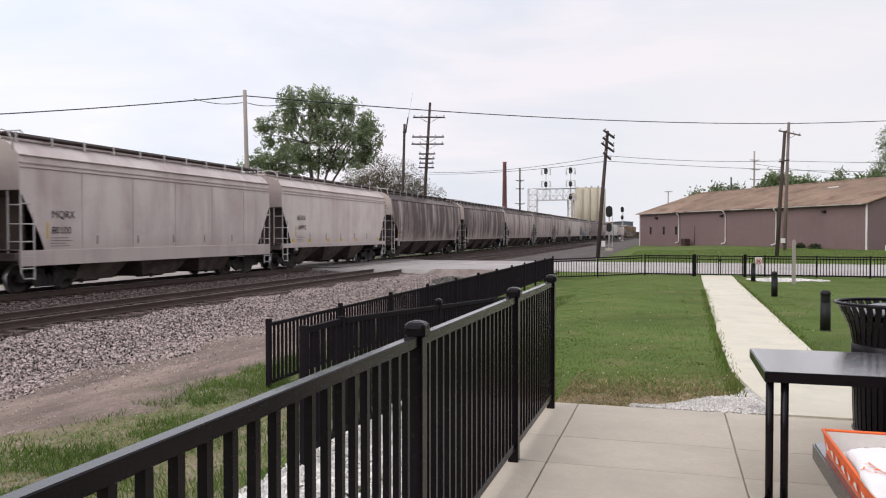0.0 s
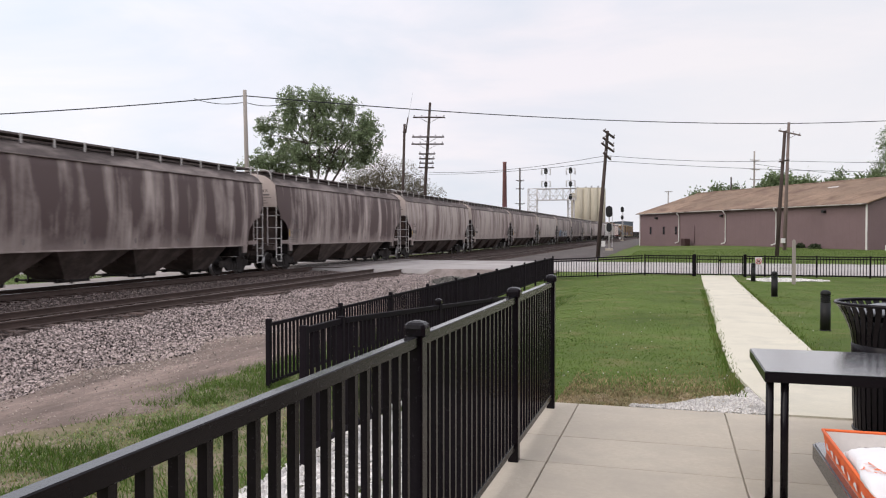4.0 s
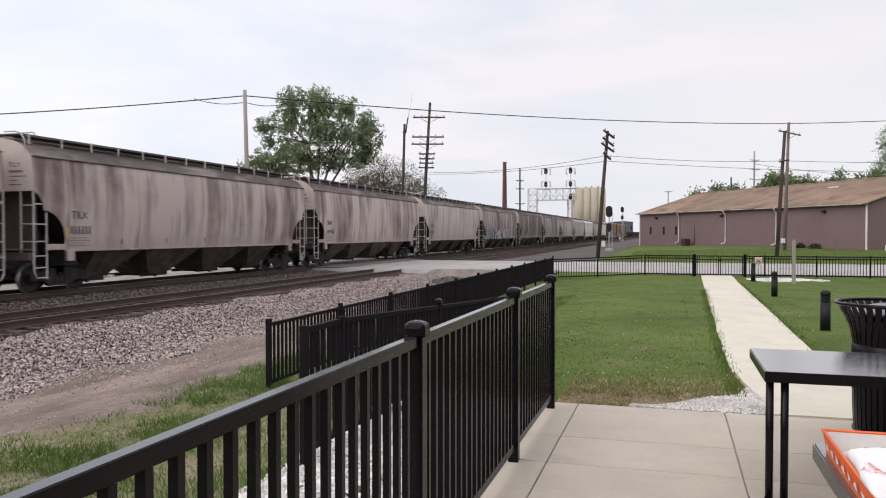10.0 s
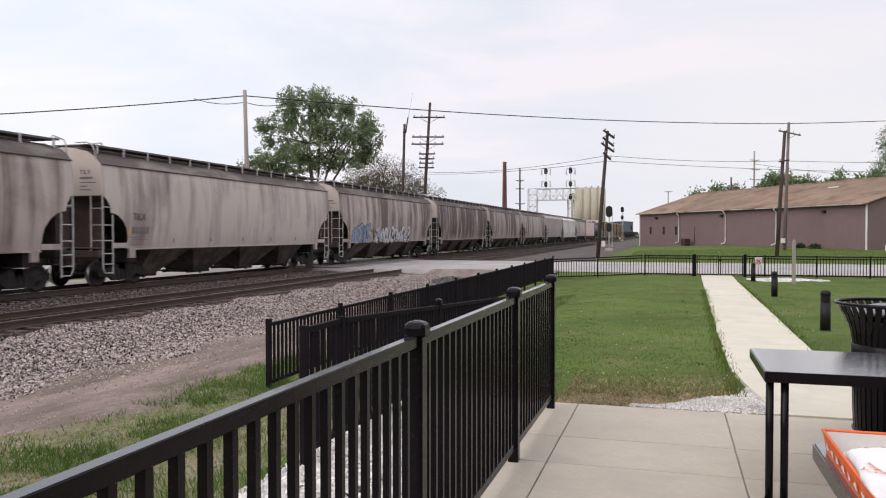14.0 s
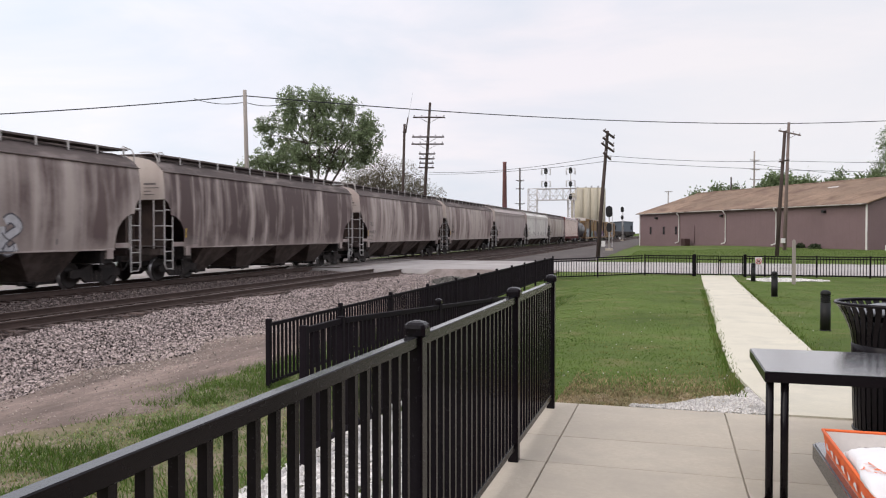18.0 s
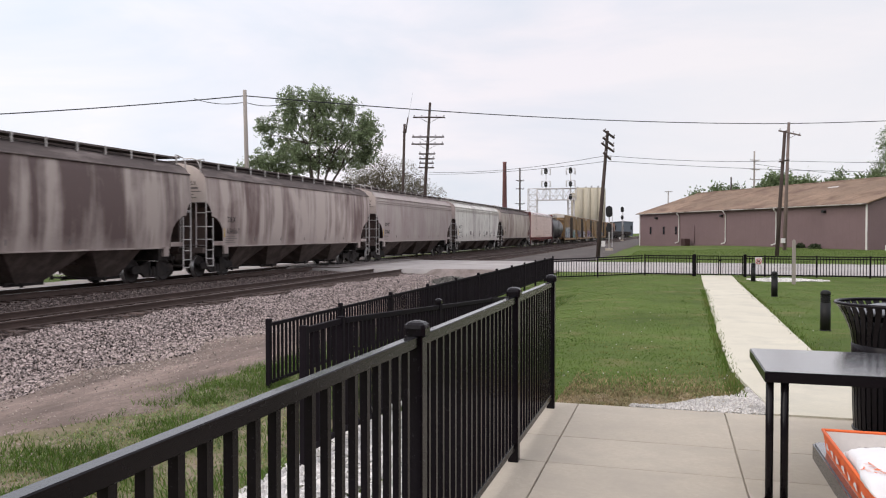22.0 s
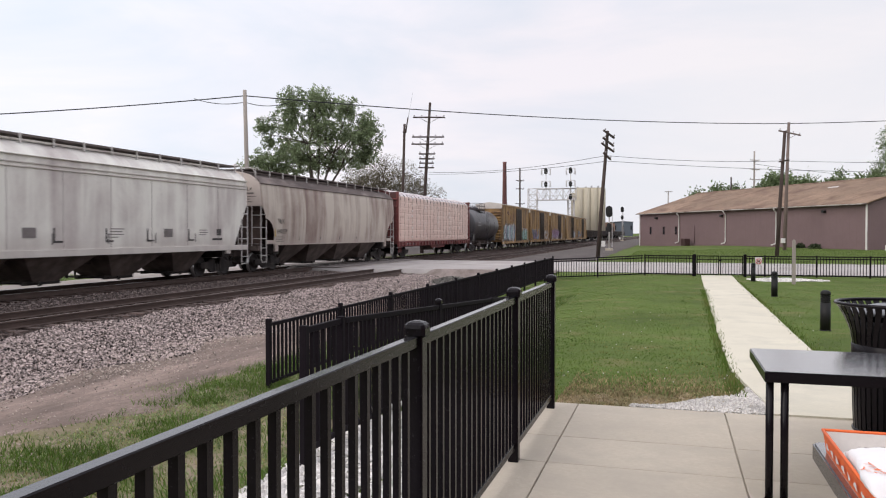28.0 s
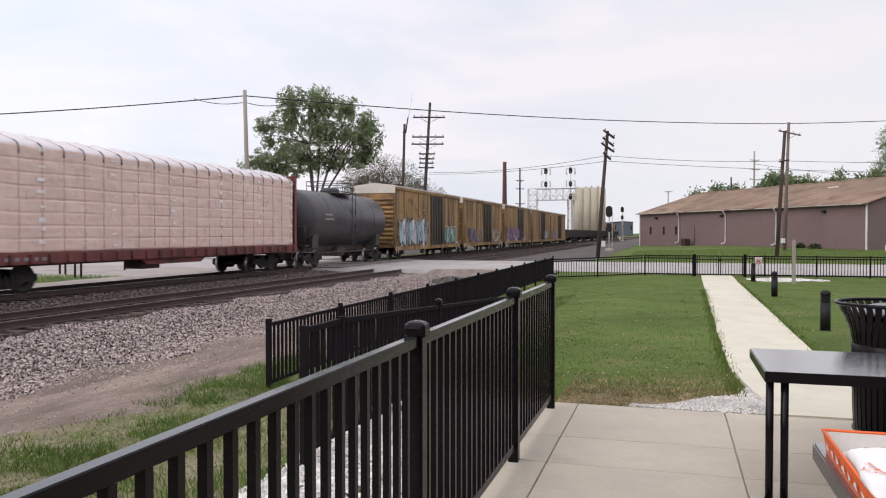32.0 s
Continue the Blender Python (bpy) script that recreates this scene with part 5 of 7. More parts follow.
            part("graffiti_letter", bm, mt, car, at=pose(side_x(z, bulge) + dx, y + k * w, z, 0, math.degrees(lean), 0))


def add_scrawl(car, y0, y1, z0, z1, count, material, x, seed, r=0.03):
    """Loose spray-can strokes over the letters."""
    rnd = random.Random(seed)
    for k in range(count):
        y, z = rnd.uniform(y0, y1), rnd.uniform(z0, z1)
        pts = [(0, 0, 0)]
        d = rnd.uniform(0, math.tau)
        for q in range(5):
            d += rnd.uniform(-1.1, 1.1)
            py, pz = pts[-1][1] + 0.2 * math.cos(d), pts[-1][2] + 0.26 * math.sin(d)
            pts.append((0, min(max(py, y0 - y), y1 - y), min(max(pz, z0 - z), z1 - z)))
        part("spray_stroke", tube(bmesh.new(), pts, r * rnd.uniform(0.6, 1.2), 5), material, car, at=(x - 0.01, y, z))


def boxcar(L=17.3, seed=0, label=""):
    """An outside-braced boxcar with a plug door and a pale roof."""
    car = thing("boxcar", (TRAIN_TRACK, 0, RAIL_Z), label=label, category="freight car", group="freight train")
    B = L - 1.1
    h = B / 2
    part("body", shared(("box_body", L), lambda: boxm(-1.42, 1.42, -h, h, 0.80, 4.85, 0.02), "box_yellow"), None, car)
    part("roof", shared(("box_roof", L), lambda: prism(bmesh.new(), [(-1.5, 4.852), (1.5, 4.852), (1.5, 4.93), (0, 5.12), (-1.5, 4.93)], "y", -h - 0.03, h + 0.03), "box_roof"), None, car, "pale weathered metal roof")
    for s in (-1, 1):
        part("side_sill", shared(("box_sill", L), lambda: boxm(-0.05, 0.05, -h, h, 0.60, 0.86, 0.01), "box_yellow"), None, car, at=(s * 1.46, 0, 0))
        part("top_chord", shared(("box_chord", L), lambda: boxm(-0.04, 0.04, -h, h, 4.68, 4.845, 0.01), "box_yellow"), None, car, at=(s * 1.462, 0, 0))
        for k in range(11):
            y = mixf(-h + 0.25, h - 0.25, k / 10)
            if abs(y - 1.3) > 1.9:
                part("side_post", shared("box_post", lambda: boxm(0, 0.032, -0.07, 0.07, 0.87, 4.67, 0.012), "box_yellow"), None, car, at=pose(s * 1.421, y, 0, 0, 0, 0 if s > 0 else 180))
        dr = part("door", shared("box_door_leaf", lambda: boxm(-0.04, 0.04, -1.55, 1.55, 0.88, 4.62, 0.015), "box_door"), None, car, "dark weathered plug door", at=(s * 1.47, 1.3, 0))
        for y in (-1.0, -0.35, 0.35, 1.0):
            part("door_bar", shared("door_bar", lambda: tube(bmesh.new(), [(0, 0, 0.95), (0, 0, 4.55)], 0.035, 6), "box_door"), None, dr, at=(s * 0.06, y, 0))
        part("end_sheet", shared(("box_end",), lambda: _box_end(), "box_yellow"), None, car, at=pose(0, s * h, 0, 0, 0, 0 if s > 0 else 180))
        for k in range(11):
            part("end_rib", shared("end_rib", lambda: prism(bmesh.new(), [(0.0, 0.0), (0.11, 0.08), (0.11, 0.14), (0.0, 0.22)], "x", -1.3, 1.3), "box_yellow"), None, car, at=pose(0, s * (h + 0.042), 1.0 + 0.29 * k, 0, 0, 0 if s > 0 else 180))
        part("end_cap", shared("box_cap", lambda: boxm(-1.45, 1.45, 0.0, 0.06, 4.42, 4.90, 0.01), "box_roof"), None, car, at=pose(0, s * (h + 0.012), 0, 0, 0, 0 if s > 0 else 180))
        add_coupler(car, s * (L / 2 - 0.1), s)
        add_truck(car, s * (L / 2 - 2.2))
        for q in (-1, 1):
            part("ladder", shared("box_ladder", lambda: ladder(0.42, 5, 0.9, 2.5), "box_yellow"), None, car, at=(q * 1.54, s * (h - 0.28), 0))
            part("stirrup", shared("stirrup", lambda: ladder(0.40, 3, 0.42, 1.15), "rung"), None, car, at=(q * 1.5, s * (h - 0.28), 0))
    part("centre_sill", boxm(-0.3, 0.3, -L / 2 + 0.5, L / 2 - 0.5, 0.7, 1.1), "under", car)
    return car


def _box_end():
    return boxm(-1.42, 1.42, 0.0, 0.04, 0.80, 4.8)


def wrap_side(usable):
    """One side's wrapping: pulled in at the joints of the eight courses, slack and creased between them."""
    zs, ys = spread(1.215, 4.255, 96), spread(-usable / 2, usable / 2, 300)
    verts, faces = [], []
    for y in ys:
        bow = 0.02 * noise.noise(Vector((y * 0.5, 3, 0)))
        end = min(y + usable / 2, usable / 2 - y)
        for z in zs:
            k = (z - 1.215 + bow + 0.012 * noise.noise(Vector((y * 2.1, z * 2.0, 5)))) / 0.381
            d = abs(k - round(k)) * 0.381
            deep = 0.032 * math.exp(-(d / 0.016) ** 2) * (0.7 + 0.9 * noise.noise(Vector((y * 0.8, round(k) * 3.1, 1))))
            crease = 0.008 * noise.noise(Vector((y * 1.5, z * 4.5, 9))) + 0.006 * noise.noise(Vector((y * 6.0, z * 7.0, 2))) + 0.010 * noise.noise(Vector((y * 0.45, z * 1.2, 4)))
            seam = 0.006 * math.exp(-(((y * 6 / usable + 3) % 1 - 0.5) * usable / 6 / 0.03) ** 2)
            verts.append((1.452 - deep + crease - seam - 0.06 * math.exp(-end / 0.05), y, z))
    n = len(zs)
    for j in range(len(ys) - 1):
        for i in range(n - 1):
            a = j * n + i
            faces.append((a, a + n, a + n + 1, a + 1))
    me = bpy.data.meshes.new("wrap_side")
    me.from_pydata(verts, [], faces)
    me.materials.append(M["wrap"])
    me.polygons.foreach_set("use_smooth", [True] * len(faces))
    return me


def centerbeam(L=20.0):
    car = thing("centerbeam_flat_car", (TRAIN_TRACK, 0, RAIL_Z), label="oxide red centre-beam flat car stacked with plastic-wrapped lumber", category="freight car", group="freight train")
    B = L - 1.1
    h = B / 2
    part("deck", prism(bmesh.new(), [(-1.5, 1.02), (1.5, 1.02), (1.5, 1.2), (-1.5, 1.2)], "y", -h, h), "beam_red", car)
    for s in (-1, 1):
        part("end_bulkhead", boxm(-1.45, 1.45, min(s * (h - 0.16), s * h), max(s * (h - 0.16), s * h), 1.2, 4.52, 0.02), "beam_red", car, "dark red end bulkhead")
        for k in range(6):
            z = 1.5 + 0.5 * k
            part("bulkhead_rib", boxm(-1.4, 1.4, -0.06, 0.06, z, z + 0.09, 0.01), "beam_red", car, at=(0, s * (h + 0.05), 0))
        for x in (-1.42, 1.42):
            part("bulkhead_post", boxm(x - 0.08, x + 0.08, -0.1, 0.1, 1.2, 4.54, 0.01), "beam_red", car, at=(0, s * (h - 0.06), 0))
        add_coupler(car, s * (L / 2 - 0.1), s)
        add_truck(car, s * (L / 2 - 2.7))
        part("side_sill", boxm(-0.06, 0.06, -h, h, 0.86, 1.2, 0.01), "beam_red", car, at=(s * 1.48, 0, 0))
        n = 26
        for k in range(n):
            part("stake_pocket", shared("stake_pocket", lambda: boxm(-0.05, 0.05, -0.08, 0.08, 0.9, 1.16, 0.01), "beam_red"), None, car, at=(s * 1.57, mixf(-h + 0.4, h - 0.4, k / (n - 1)), 0))
        for q in (-1, 1):
            part("stirrup", shared("beam_stirrup", lambda: ladder(0.40, 2, 0.45, 0.95), "beam_red"), None, car, at=(s * 1.5, q * (h - 0.3), 0))
    part("centre_sill", prism(bmesh.new(), [(-L / 2 + 0.5, 0.75), (L / 2 - 0.5, 0.75), (L / 2 - 0.5, 1.03), (-L / 2 + 0.5, 1.03)], "x", -0.3, 0.3), "under", car)
    part("fish_belly", prism(bmesh.new(), [(-1.6, 0.66), (1.6, 0.66), (2.0, 0.9), (-2.0, 0.9)], "x", 1.30, 1.42), "beam_red", car)
    part("brake_gear", boxm(0.4, 1.2, -1.6, -0.6, 0.5, 1.0, 0.05), "under", car)
    part("centre_beam", boxm(-0.12, 0.12, -h + 0.2, h - 0.2, 1.2, 4.66), "beam_red", car)
    # lumber: eight courses of wrapped bundles on each side, loosely stacked
    rnd = random.Random(8)
    lengths = [0.0, 0.165, 0.33, 0.50, 0.67, 0.835, 1.0]
    usable = B - 0.5
    for s in (-1, 1):
        # wrap-coloured box added so the gaps between packs do not go black
        part("lumber_core", boxm(min(s * 0.14, s * 1.405), max(s * 0.14, s * 1.405), -usable / 2 + 0.02, usable / 2 - 0.02, 1.205, 4.22), "wrap", car)
        for row in range(8):
            z0 = 1.215 + 0.381 * row
            for a, b in zip(lengths, lengths[1:]):
                y0, y1 = -usable / 2 + usable * a, -usable / 2 + usable * b
                dx = rnd.uniform(-0.012, 0.02)
                bm = boxm(0.16, 1.42 + dx, y0 + 0.008, y1 - 0.008, z0, z0 + 0.374, 0.014)
                if s < 0:
                    for v in bm.verts:
                        v.co.x = -v.co.x
                    bmesh.ops.reverse_faces(bm, faces=bm.faces)
                pk = part("lumber_pack", bm, "wrap", car)
                if s > 0:
                    wt, ht, up = rnd.uniform(0.1, 0.32), rnd.uniform(0.04, 0.13), rnd.uniform(0.1, 0.24)
                    part("end_tag", boxm(1.455 + dx, 1.474 + dx, y1 - 0.1 - wt, y1 - 0.1, z0 + up, z0 + up + ht, 0.004), "torn_wrap", pk)
        if s > 0:
            part("wrap_side", wrap_side(usable), None, car, "pinkish plastic wrap drawn tight over the courses of lumber")
        bm = bmesh.new()
        ny = 330
        rows = []
        for j in range(ny + 1):
            y = -usable / 2 + usable * j / ny
            rows.append([bm.verts.new((s * x, y, z - 0.018 * abs(math.sin(math.pi * (y + usable / 2 - 0.3) * 21 / (usable - 0.6))) * (1 if x > 0.2 else 0) + 0.05 * noise.noise(Vector((x * 3, y * 1.7, s))) + 0.03 * noise.noise(Vector((x * 9, y * 5, s))) + 0.015 * noise.noise(Vector((x * 20, y * 13, s))))) for x, z in ((1.455, 4.14), (1.43, 4.27), (1.25, 4.38), (0.8, 4.57), (0.16, 4.72))])
        for p, q in zip(rows, rows[1:]):
            for k in range(4):
                fc = bm.faces.new((p[k], q[k], q[k + 1], p[k + 1])[:: s])
                fc.smooth = True
        part("wrap_cover", bm, "wrap_top", car, "crinkled white plastic wrap over the top")
        for k in range(22):
            y = mixf(-usable / 2 + 0.3, usable / 2 - 0.3, k / 21)
            down = [(s * 1.462, y, 1.2), (s * 1.462, y, 2.6)]
            part("strap", tube(bmesh.new(), down + [(s * 1.462, y, 4.1), (s * 1.464, y, 4.26), (s * 1.27, y, 4.40), (s * 0.8, y, 4.59)], 0.006, 5), "strap", car)
            if s > 0:
                part("strap_corner", tube(bmesh.new(), [(1.466, y, 4.02), (1.47, y, 4.2), (1.42, y, 4.31), (1.3, y, 4.40)], 0.018, 5), "knot", car)
    # pale slivers laid on the wrap paint the gloss along its folds
    for k in range(60):
        y, z = rnd.uniform(-usable / 2 + 0.6, usable / 2 - 0.6), rnd.uniform(1.4, 3.9)
        dy, dz = rnd.uniform(-0.25, 0.3), rnd.uniform(0.15, 0.5)
        part("plastic_fold", tube(bmesh.new(), [(1.462, y, z), (1.472, y + dy * 0.5, z + dz * 0.4), (1.464, y + dy, z + dz)], [0.003, rnd.uniform(0.006, 0.014), 0.003], 5), "torn_wrap", car)
    for k in range(7):
        add_bars(car, -h + 1.0 + 0.33 * k, 1.02, (0.16,), 0.1, 0.1, "faded_white", x=1.545)
    return car


def tank_car(L=13.1):
    car = thing("tank_car", (TRAIN_TRACK, 0, RAIL_Z), label="dark grey cylindrical tank car with a domed fitting platform", category="freight car", group="freight train")
    h = L / 2 - 0.75
    prof = [(0.05, -h), (0.62, -h + 0.06), (1.1, -h + 0.22), (1.42, -h + 0.48), (1.52, -h + 0.8)]
    prof = prof + [(r, -y) for r, y in reversed(prof)]
    part("tank", lathe(bmesh.new(), prof, 36, axis="y", centre=(0, 0, 2.55)), "tank_black", car)
    for y in (-h * 0.55, -h * 0.2, h * 0.2, h * 0.55):
        part("weld_band", lathe(bmesh.new(), [(1.522, y - 0.03), (1.53, y - 0.02), (1.53, y + 0.02), (1.522, y + 0.03)], 36, axis="y", centre=(0, 0, 2.55)), "tank_black", car)
    part("manway", lathe(bmesh.new(), [(0.55, 3.9), (0.55, 4.25), (0.5, 4.33), (0.2, 4.38)], 20), "tank_black", car)
    bm = bmesh.new()
    for z in (4.15, 4.45, 4.7):
        tube(bm, [(-0.95, -1.1, z), (0.95, -1.1, z), (0.95, 1.1, z), (-0.95, 1.1, z), (-0.95, -1.1, z)], 0.022, 6)
    for x in (-0.95, 0.95):
        for y in (-1.1, -0.4, 0.4, 1.1):
            tube(bm, [(x, y, 3.6), (x, y, 4.7)], 0.022, 6)
    part("platform_rail", bm, "tank_black", car)
    part("platform", boxm(-1.0, 1.0, -1.15, 1.15, 4.02, 4.06), "walkway", car)
    for s in (-1, 1):
        part("saddle", prism(bmesh.new(), [(-1.2, 1.0), (1.2, 1.0), (1.25, 1.75), (0.9, 1.45), (-0.9, 1.45), (-1.25, 1.75)], "y", s * (L / 2 - 2.1) - 0.35, s * (L / 2 - 2.1) + 0.35), "tank_black", car)
        part("stub_sill", boxm(-0.35, 0.35, min(s * (L / 2 - 3.4), s * (L / 2 - 0.4)), max(s * (L / 2 - 3.4), s * (L / 2 - 0.4)), 0.74, 1.1, 0.01), "under", car)
        add_coupler(car, s * (L / 2 - 0.1), s)
        add_truck(car, s * (L / 2 - 2.1))
        part("side_ladder", ladder(0.5, 8, 1.1, 4.1), "tank_black", car, at=(s * 1.5, 0, 0))
        part("end_rail", tube(bmesh.new(), [(-1.4, s * (L / 2 - 0.55), 1.15), (-1.4, s * (L / 2 - 0.55), 2.1), (1.4, s * (L / 2 - 0.55), 2.1), (1.4, s * (L / 2 - 0.55), 1.15)], 0.025, 6), "tank_black", car)
        part("end_platform", boxm(-1.45, 1.45, min(s * (L / 2 - 0.9), s * (L / 2 - 0.45)), max(s * (L / 2 - 0.9), s * (L / 2 - 0.45)), 1.1, 1.16), "tank_black", car)
    add_bars(car, -h + 1.9, 2.75, (0.9, 1.1), 0.24, 0.1, "faded_white", x=1.53)
    part("centre_sill", boxm(-0.3, 0.3, -L / 2 + 3.4, L / 2 - 3.4, 0.78, 1.06), "under", car)
    part("valve_box", boxm(-0.7, 0.7, -0.5, 0.5, 0.45, 0.95, 0.05), "under", car)
    part("brake_rod", tube(bmesh.new(), [(0.9, -L / 2 + 2.5, 0.7), (0.9, L / 2 - 2.5, 0.7)], 0.05, 6), "under", car)
    return car


def gondola(L=17.0):
    car = thing("gondola_car", (TRAIN_TRACK, 0, RAIL_Z), label="dark low-sided gondola car far down the line", category="freight car", group="freight train")
    h = L / 2 - 0.6
    bm = bmesh.new()
    for s in (-1, 1):
        box(bm, s * 1.48 - 0.05, s * 1.48 + 0.05, -h, h, 1.0, 2.4)
        box(bm, -1.43, 1.43, s * h - 0.05, s * h + 0.05, 1.0, 2.4)
    box(bm, -1.43, 1.43, -h + 0.05, h - 0.05, 1.0, 1.1)
    part("tub", bm, "gon_black", car)
    for s in (-1, 1):
        for k in range(13):
            part("side_rib", shared("gon_rib", lambda: boxm(0, 0.1, -0.07, 0.07, 1.0, 2.38), "gon_black"), None, car, at=pose(s * 1.53, mixf(-h + 0.2, h - 0.2, k / 12), 0, 0, 0, 0 if s > 0 else 180))
        add_truck(car, s * (L / 2 - 2.2), spin=False)
        add_coupler(car, s * (L / 2 - 0.1), s)
    part("centre_sill", boxm(-0.3, 0.3, -L / 2 + 0.5, L / 2 - 0.5, 0.7, 1.0), "under", car)
    return car


SPEED = 8.379
TRAIN = []


def build_train():
    grey = "dirty grey covered hopper car streaked with rust and grime"
    dark = "dark grime-streaked covered hopper car"
    pale = "pale grey covered hopper car with clean smooth sides"
    # where each gap between two cars stood at the start, in metres along the track
    gaps = [16.83, 31.99, 46.72, 64.90, 83.13, 101.17, 119.15, 137.29, 155.64, 174.03, 192.23, 210.30, 228.18, 246.60, 264.65, 282.80, 302.82, 315.91, 333.17, 350.58, 368.33, 384.60, 402.0]
    spec = [
        ("hop", dict(paint="car_light", ext="car_light", label=pale)),
        ("hop", dict(paint="car_light", marks=("MQRX", "80100"), ext="car_light", bulge=0.05, bays=3, deep=True, seams=5, label=pale)),
        ("hop", dict(paint="car_pale", marks=("ECNX", "160912"), ext="car_pale", bulge=0.03, bays=3, marks_at=(0.4, 0.2), label="pale grey covered hopper car with a row of small yellow marks")),
        ("hop", dict(paint="car_dark", marks=("TILX", None), label=dark)),
        ("hop", dict(paint="car_dark", marks=("TILX", "640057"), label=dark)),
        ("hop", dict(paint="car_mid", marks=("TILX", None), label=grey)),
        ("hop", dict(paint="car_mid", marks=("TILX", None), label=grey)),
        ("hop", dict(paint="car_mid", marks=("TILX", "640968"), label=grey)),
        ("hop", dict(paint="car_worn", marks=("TILX", None), label="light grey covered hopper car with soft dark streaks")),
        ("hop", dict(paint="car_grimy", label="grimy covered hopper car with pale and blue graffiti letters")),
        ("hop", dict(paint="car_dark", label=dark)),
        ("hop", dict(paint="car_grimy", marks=("TILX", "641024"), label=dark)),
        ("hop", dict(paint="car_mid", marks=("TILX", "650567"), label=grey)),
        ("hop", dict(paint="car_plain", marks=("SOXX", "121912"), ext="car_plain", bulge=0.07, label="plain grey covered hopper car with smooth sides")),
        ("hop", dict(paint="car_white", marks=("ALHX", "1310"), ext="car_white", bulge=0.03, seams=7, label="white covered hopper car with black stencils")),
        ("hop", dict(paint="car_tan", marks=("TILX", "640759"), label="tan-grey covered hopper car with brown streaks")),
        ("beam", {}), ("tank", {}), ("box", {}), ("box", {}), ("box", {}), ("box", {}), ("box", {}),
    ] + [("gon", {})] * 8
    while len(gaps) < len(spec):
        gaps.append(gaps[-1] + 17.0)
    yellow = "weathered yellow boxcar with a dark door and painted graffiti"
    for i, (kind, kw) in enumerate(spec):
        a = gaps[i - 1] if i else gaps[0] - 18.2
        b = gaps[i]
        L = round(b - a, 1)
        if kind == "hop" and 17.5 < L < 18.8:
            L = 18.2
        if kind == "box":
            car = boxcar(17.3, i, yellow)
        elif kind == "hop":
            car = hopper(L=L, **kw)
        elif kind == "beam":
            car = centerbeam(L)
        elif kind == "tank":
            car = tank_car(L)
        else:
            car = gondola(17.0)
        y = (a + b) / 2
        car.location.y = y
        TRAIN.append((car, y))
        if i == 9:
            add_tag(car, -6.6, 1.24, 6, 0.44, 0.9, ["tag_blue", "tag_slate"], 31)
            add_tag(car, -3.1, 1.24, 5, 0.5, 0.85, ["tag_pale"], 77)
            add_tag(car, -0.35, 1.24, 7, 0.52, 0.9, ["tag_pale"], 78)
            add_scrawl(car, -6.6, -1.0, 1.25, 2.1, 16, "tag_dark", side_x(1.7, 0.11) + 0.03, 41, 0.02)
            add_scrawl(car, -0.3, 3.4, 1.25, 2.1, 10, "tag_dark", side_x(1.7, 0.11) + 0.03, 42, 0.02)
        if i == 18:
            add_graffiti(car, -7.3, 1.85, 9, 0.78, 1.9, ["tag_cyan", "tag_pale", "tag_slate"], 12, 1.5)
            add_graffiti(car, 3.6, 1.6, 5, 0.72, 1.3, ["tag_green", "tag_cyan"], 55, 1.5)
            add_scrawl(car, -7.6, -0.9, 0.9, 2.8, 34, "tag_pale", 1.5, 7)
            add_scrawl(car, -7.6, -0.9, 0.9, 2.8, 16, "tag_dark", 1.505, 8)
            add_scrawl(car, 3.3, 7.3, 0.95, 2.3, 16, "tag_pale", 1.5, 9)
            add_scrawl(car, 3.3, 7.3, 0.95, 2.0, 10, "tag_green", 1.505, 10)
            add_scrawl(car, -6.5, -1.0, 3.2, 4.2, 10, "strap", 1.5, 11)
        if i == 19:
            add_scrawl(car, -7.0, -1.0, 1.0, 2.3, 24, "tag_slate", 1.5, 13)
            add_scrawl(car, 3.2, 7.0, 1.0, 2.1, 14, "tag_pale", 1.5, 14)
            add_graffiti(car, -6.0, 1.55, 4, 0.8, 1.0, ["tag_dark", "tag_purple"], 19, 1.5)
        if i == 20:
            add_graffiti(car, -6.5, 1.65, 10, 1.0, 1.5, ["tag_purple"], 91, 1.5)
            add_scrawl(car, -7.4, 4.0, 0.9, 1.7, 26, "tag_pale", 1.51, 15)
        if i == 22:
            add_scrawl(car, -7.4, -1.0, 1.0, 2.1, 20, "tag_blue", 1.5, 16)
        if i == 21:
            add_graffiti(car, 1.8, 1.6, 4, 0.9, 1.2, ["tag_blue", "tag_pale"], 63, 1.5)
        if i == 2:
            for y0 in (-5.75, -3.95, -1.8, -0.1, 2.05, 5.5):
                add_bars(car, y0, 1.40, (0.3,), 0.1, 0.15, "yellow_mark", bulge=0.03)
        if i == 14:
            for y0 in (-3.5, 2.85):
                add_bars(car, y0, 1.77, (0.5,), 0.1, 0.3, "faded_stencil", bulge=0.03)
            for y0 in (-6.4, -2.35, -0.15, 1.9, 4.3):
                part("bracket_mark", boxm(-0.002, 0.002, 0, 0.07, 1.47, 1.92), "stencil", car, at=(side_x(1.6, 0.03) + 0.008, y0, 0))
                add_bars(car, y0 + 0.08, 1.5, (0.3,), 0.1, 0.06, "stencil", bulge=0.03)
            add_bars(car, 0.05, 1.9, (0.7, 0.6, 0.65, 0.4), 0.09, 0.03, "faded_stencil", bulge=0.03)
            add_bars(car, 5.0, 1.88, (0.5, 0.6, 0.45), 0.09, 0.03, "faded_stencil", bulge=0.03)
            add_bars(car, 6.2, 1.8, (0.3,), 0.1, 0.26, "stencil", bulge=0.03)
            add_bars(car, 5.9, 1.52, (0.7,), 0.1, 0.08, "stencil", bulge=0.03)


build_train()


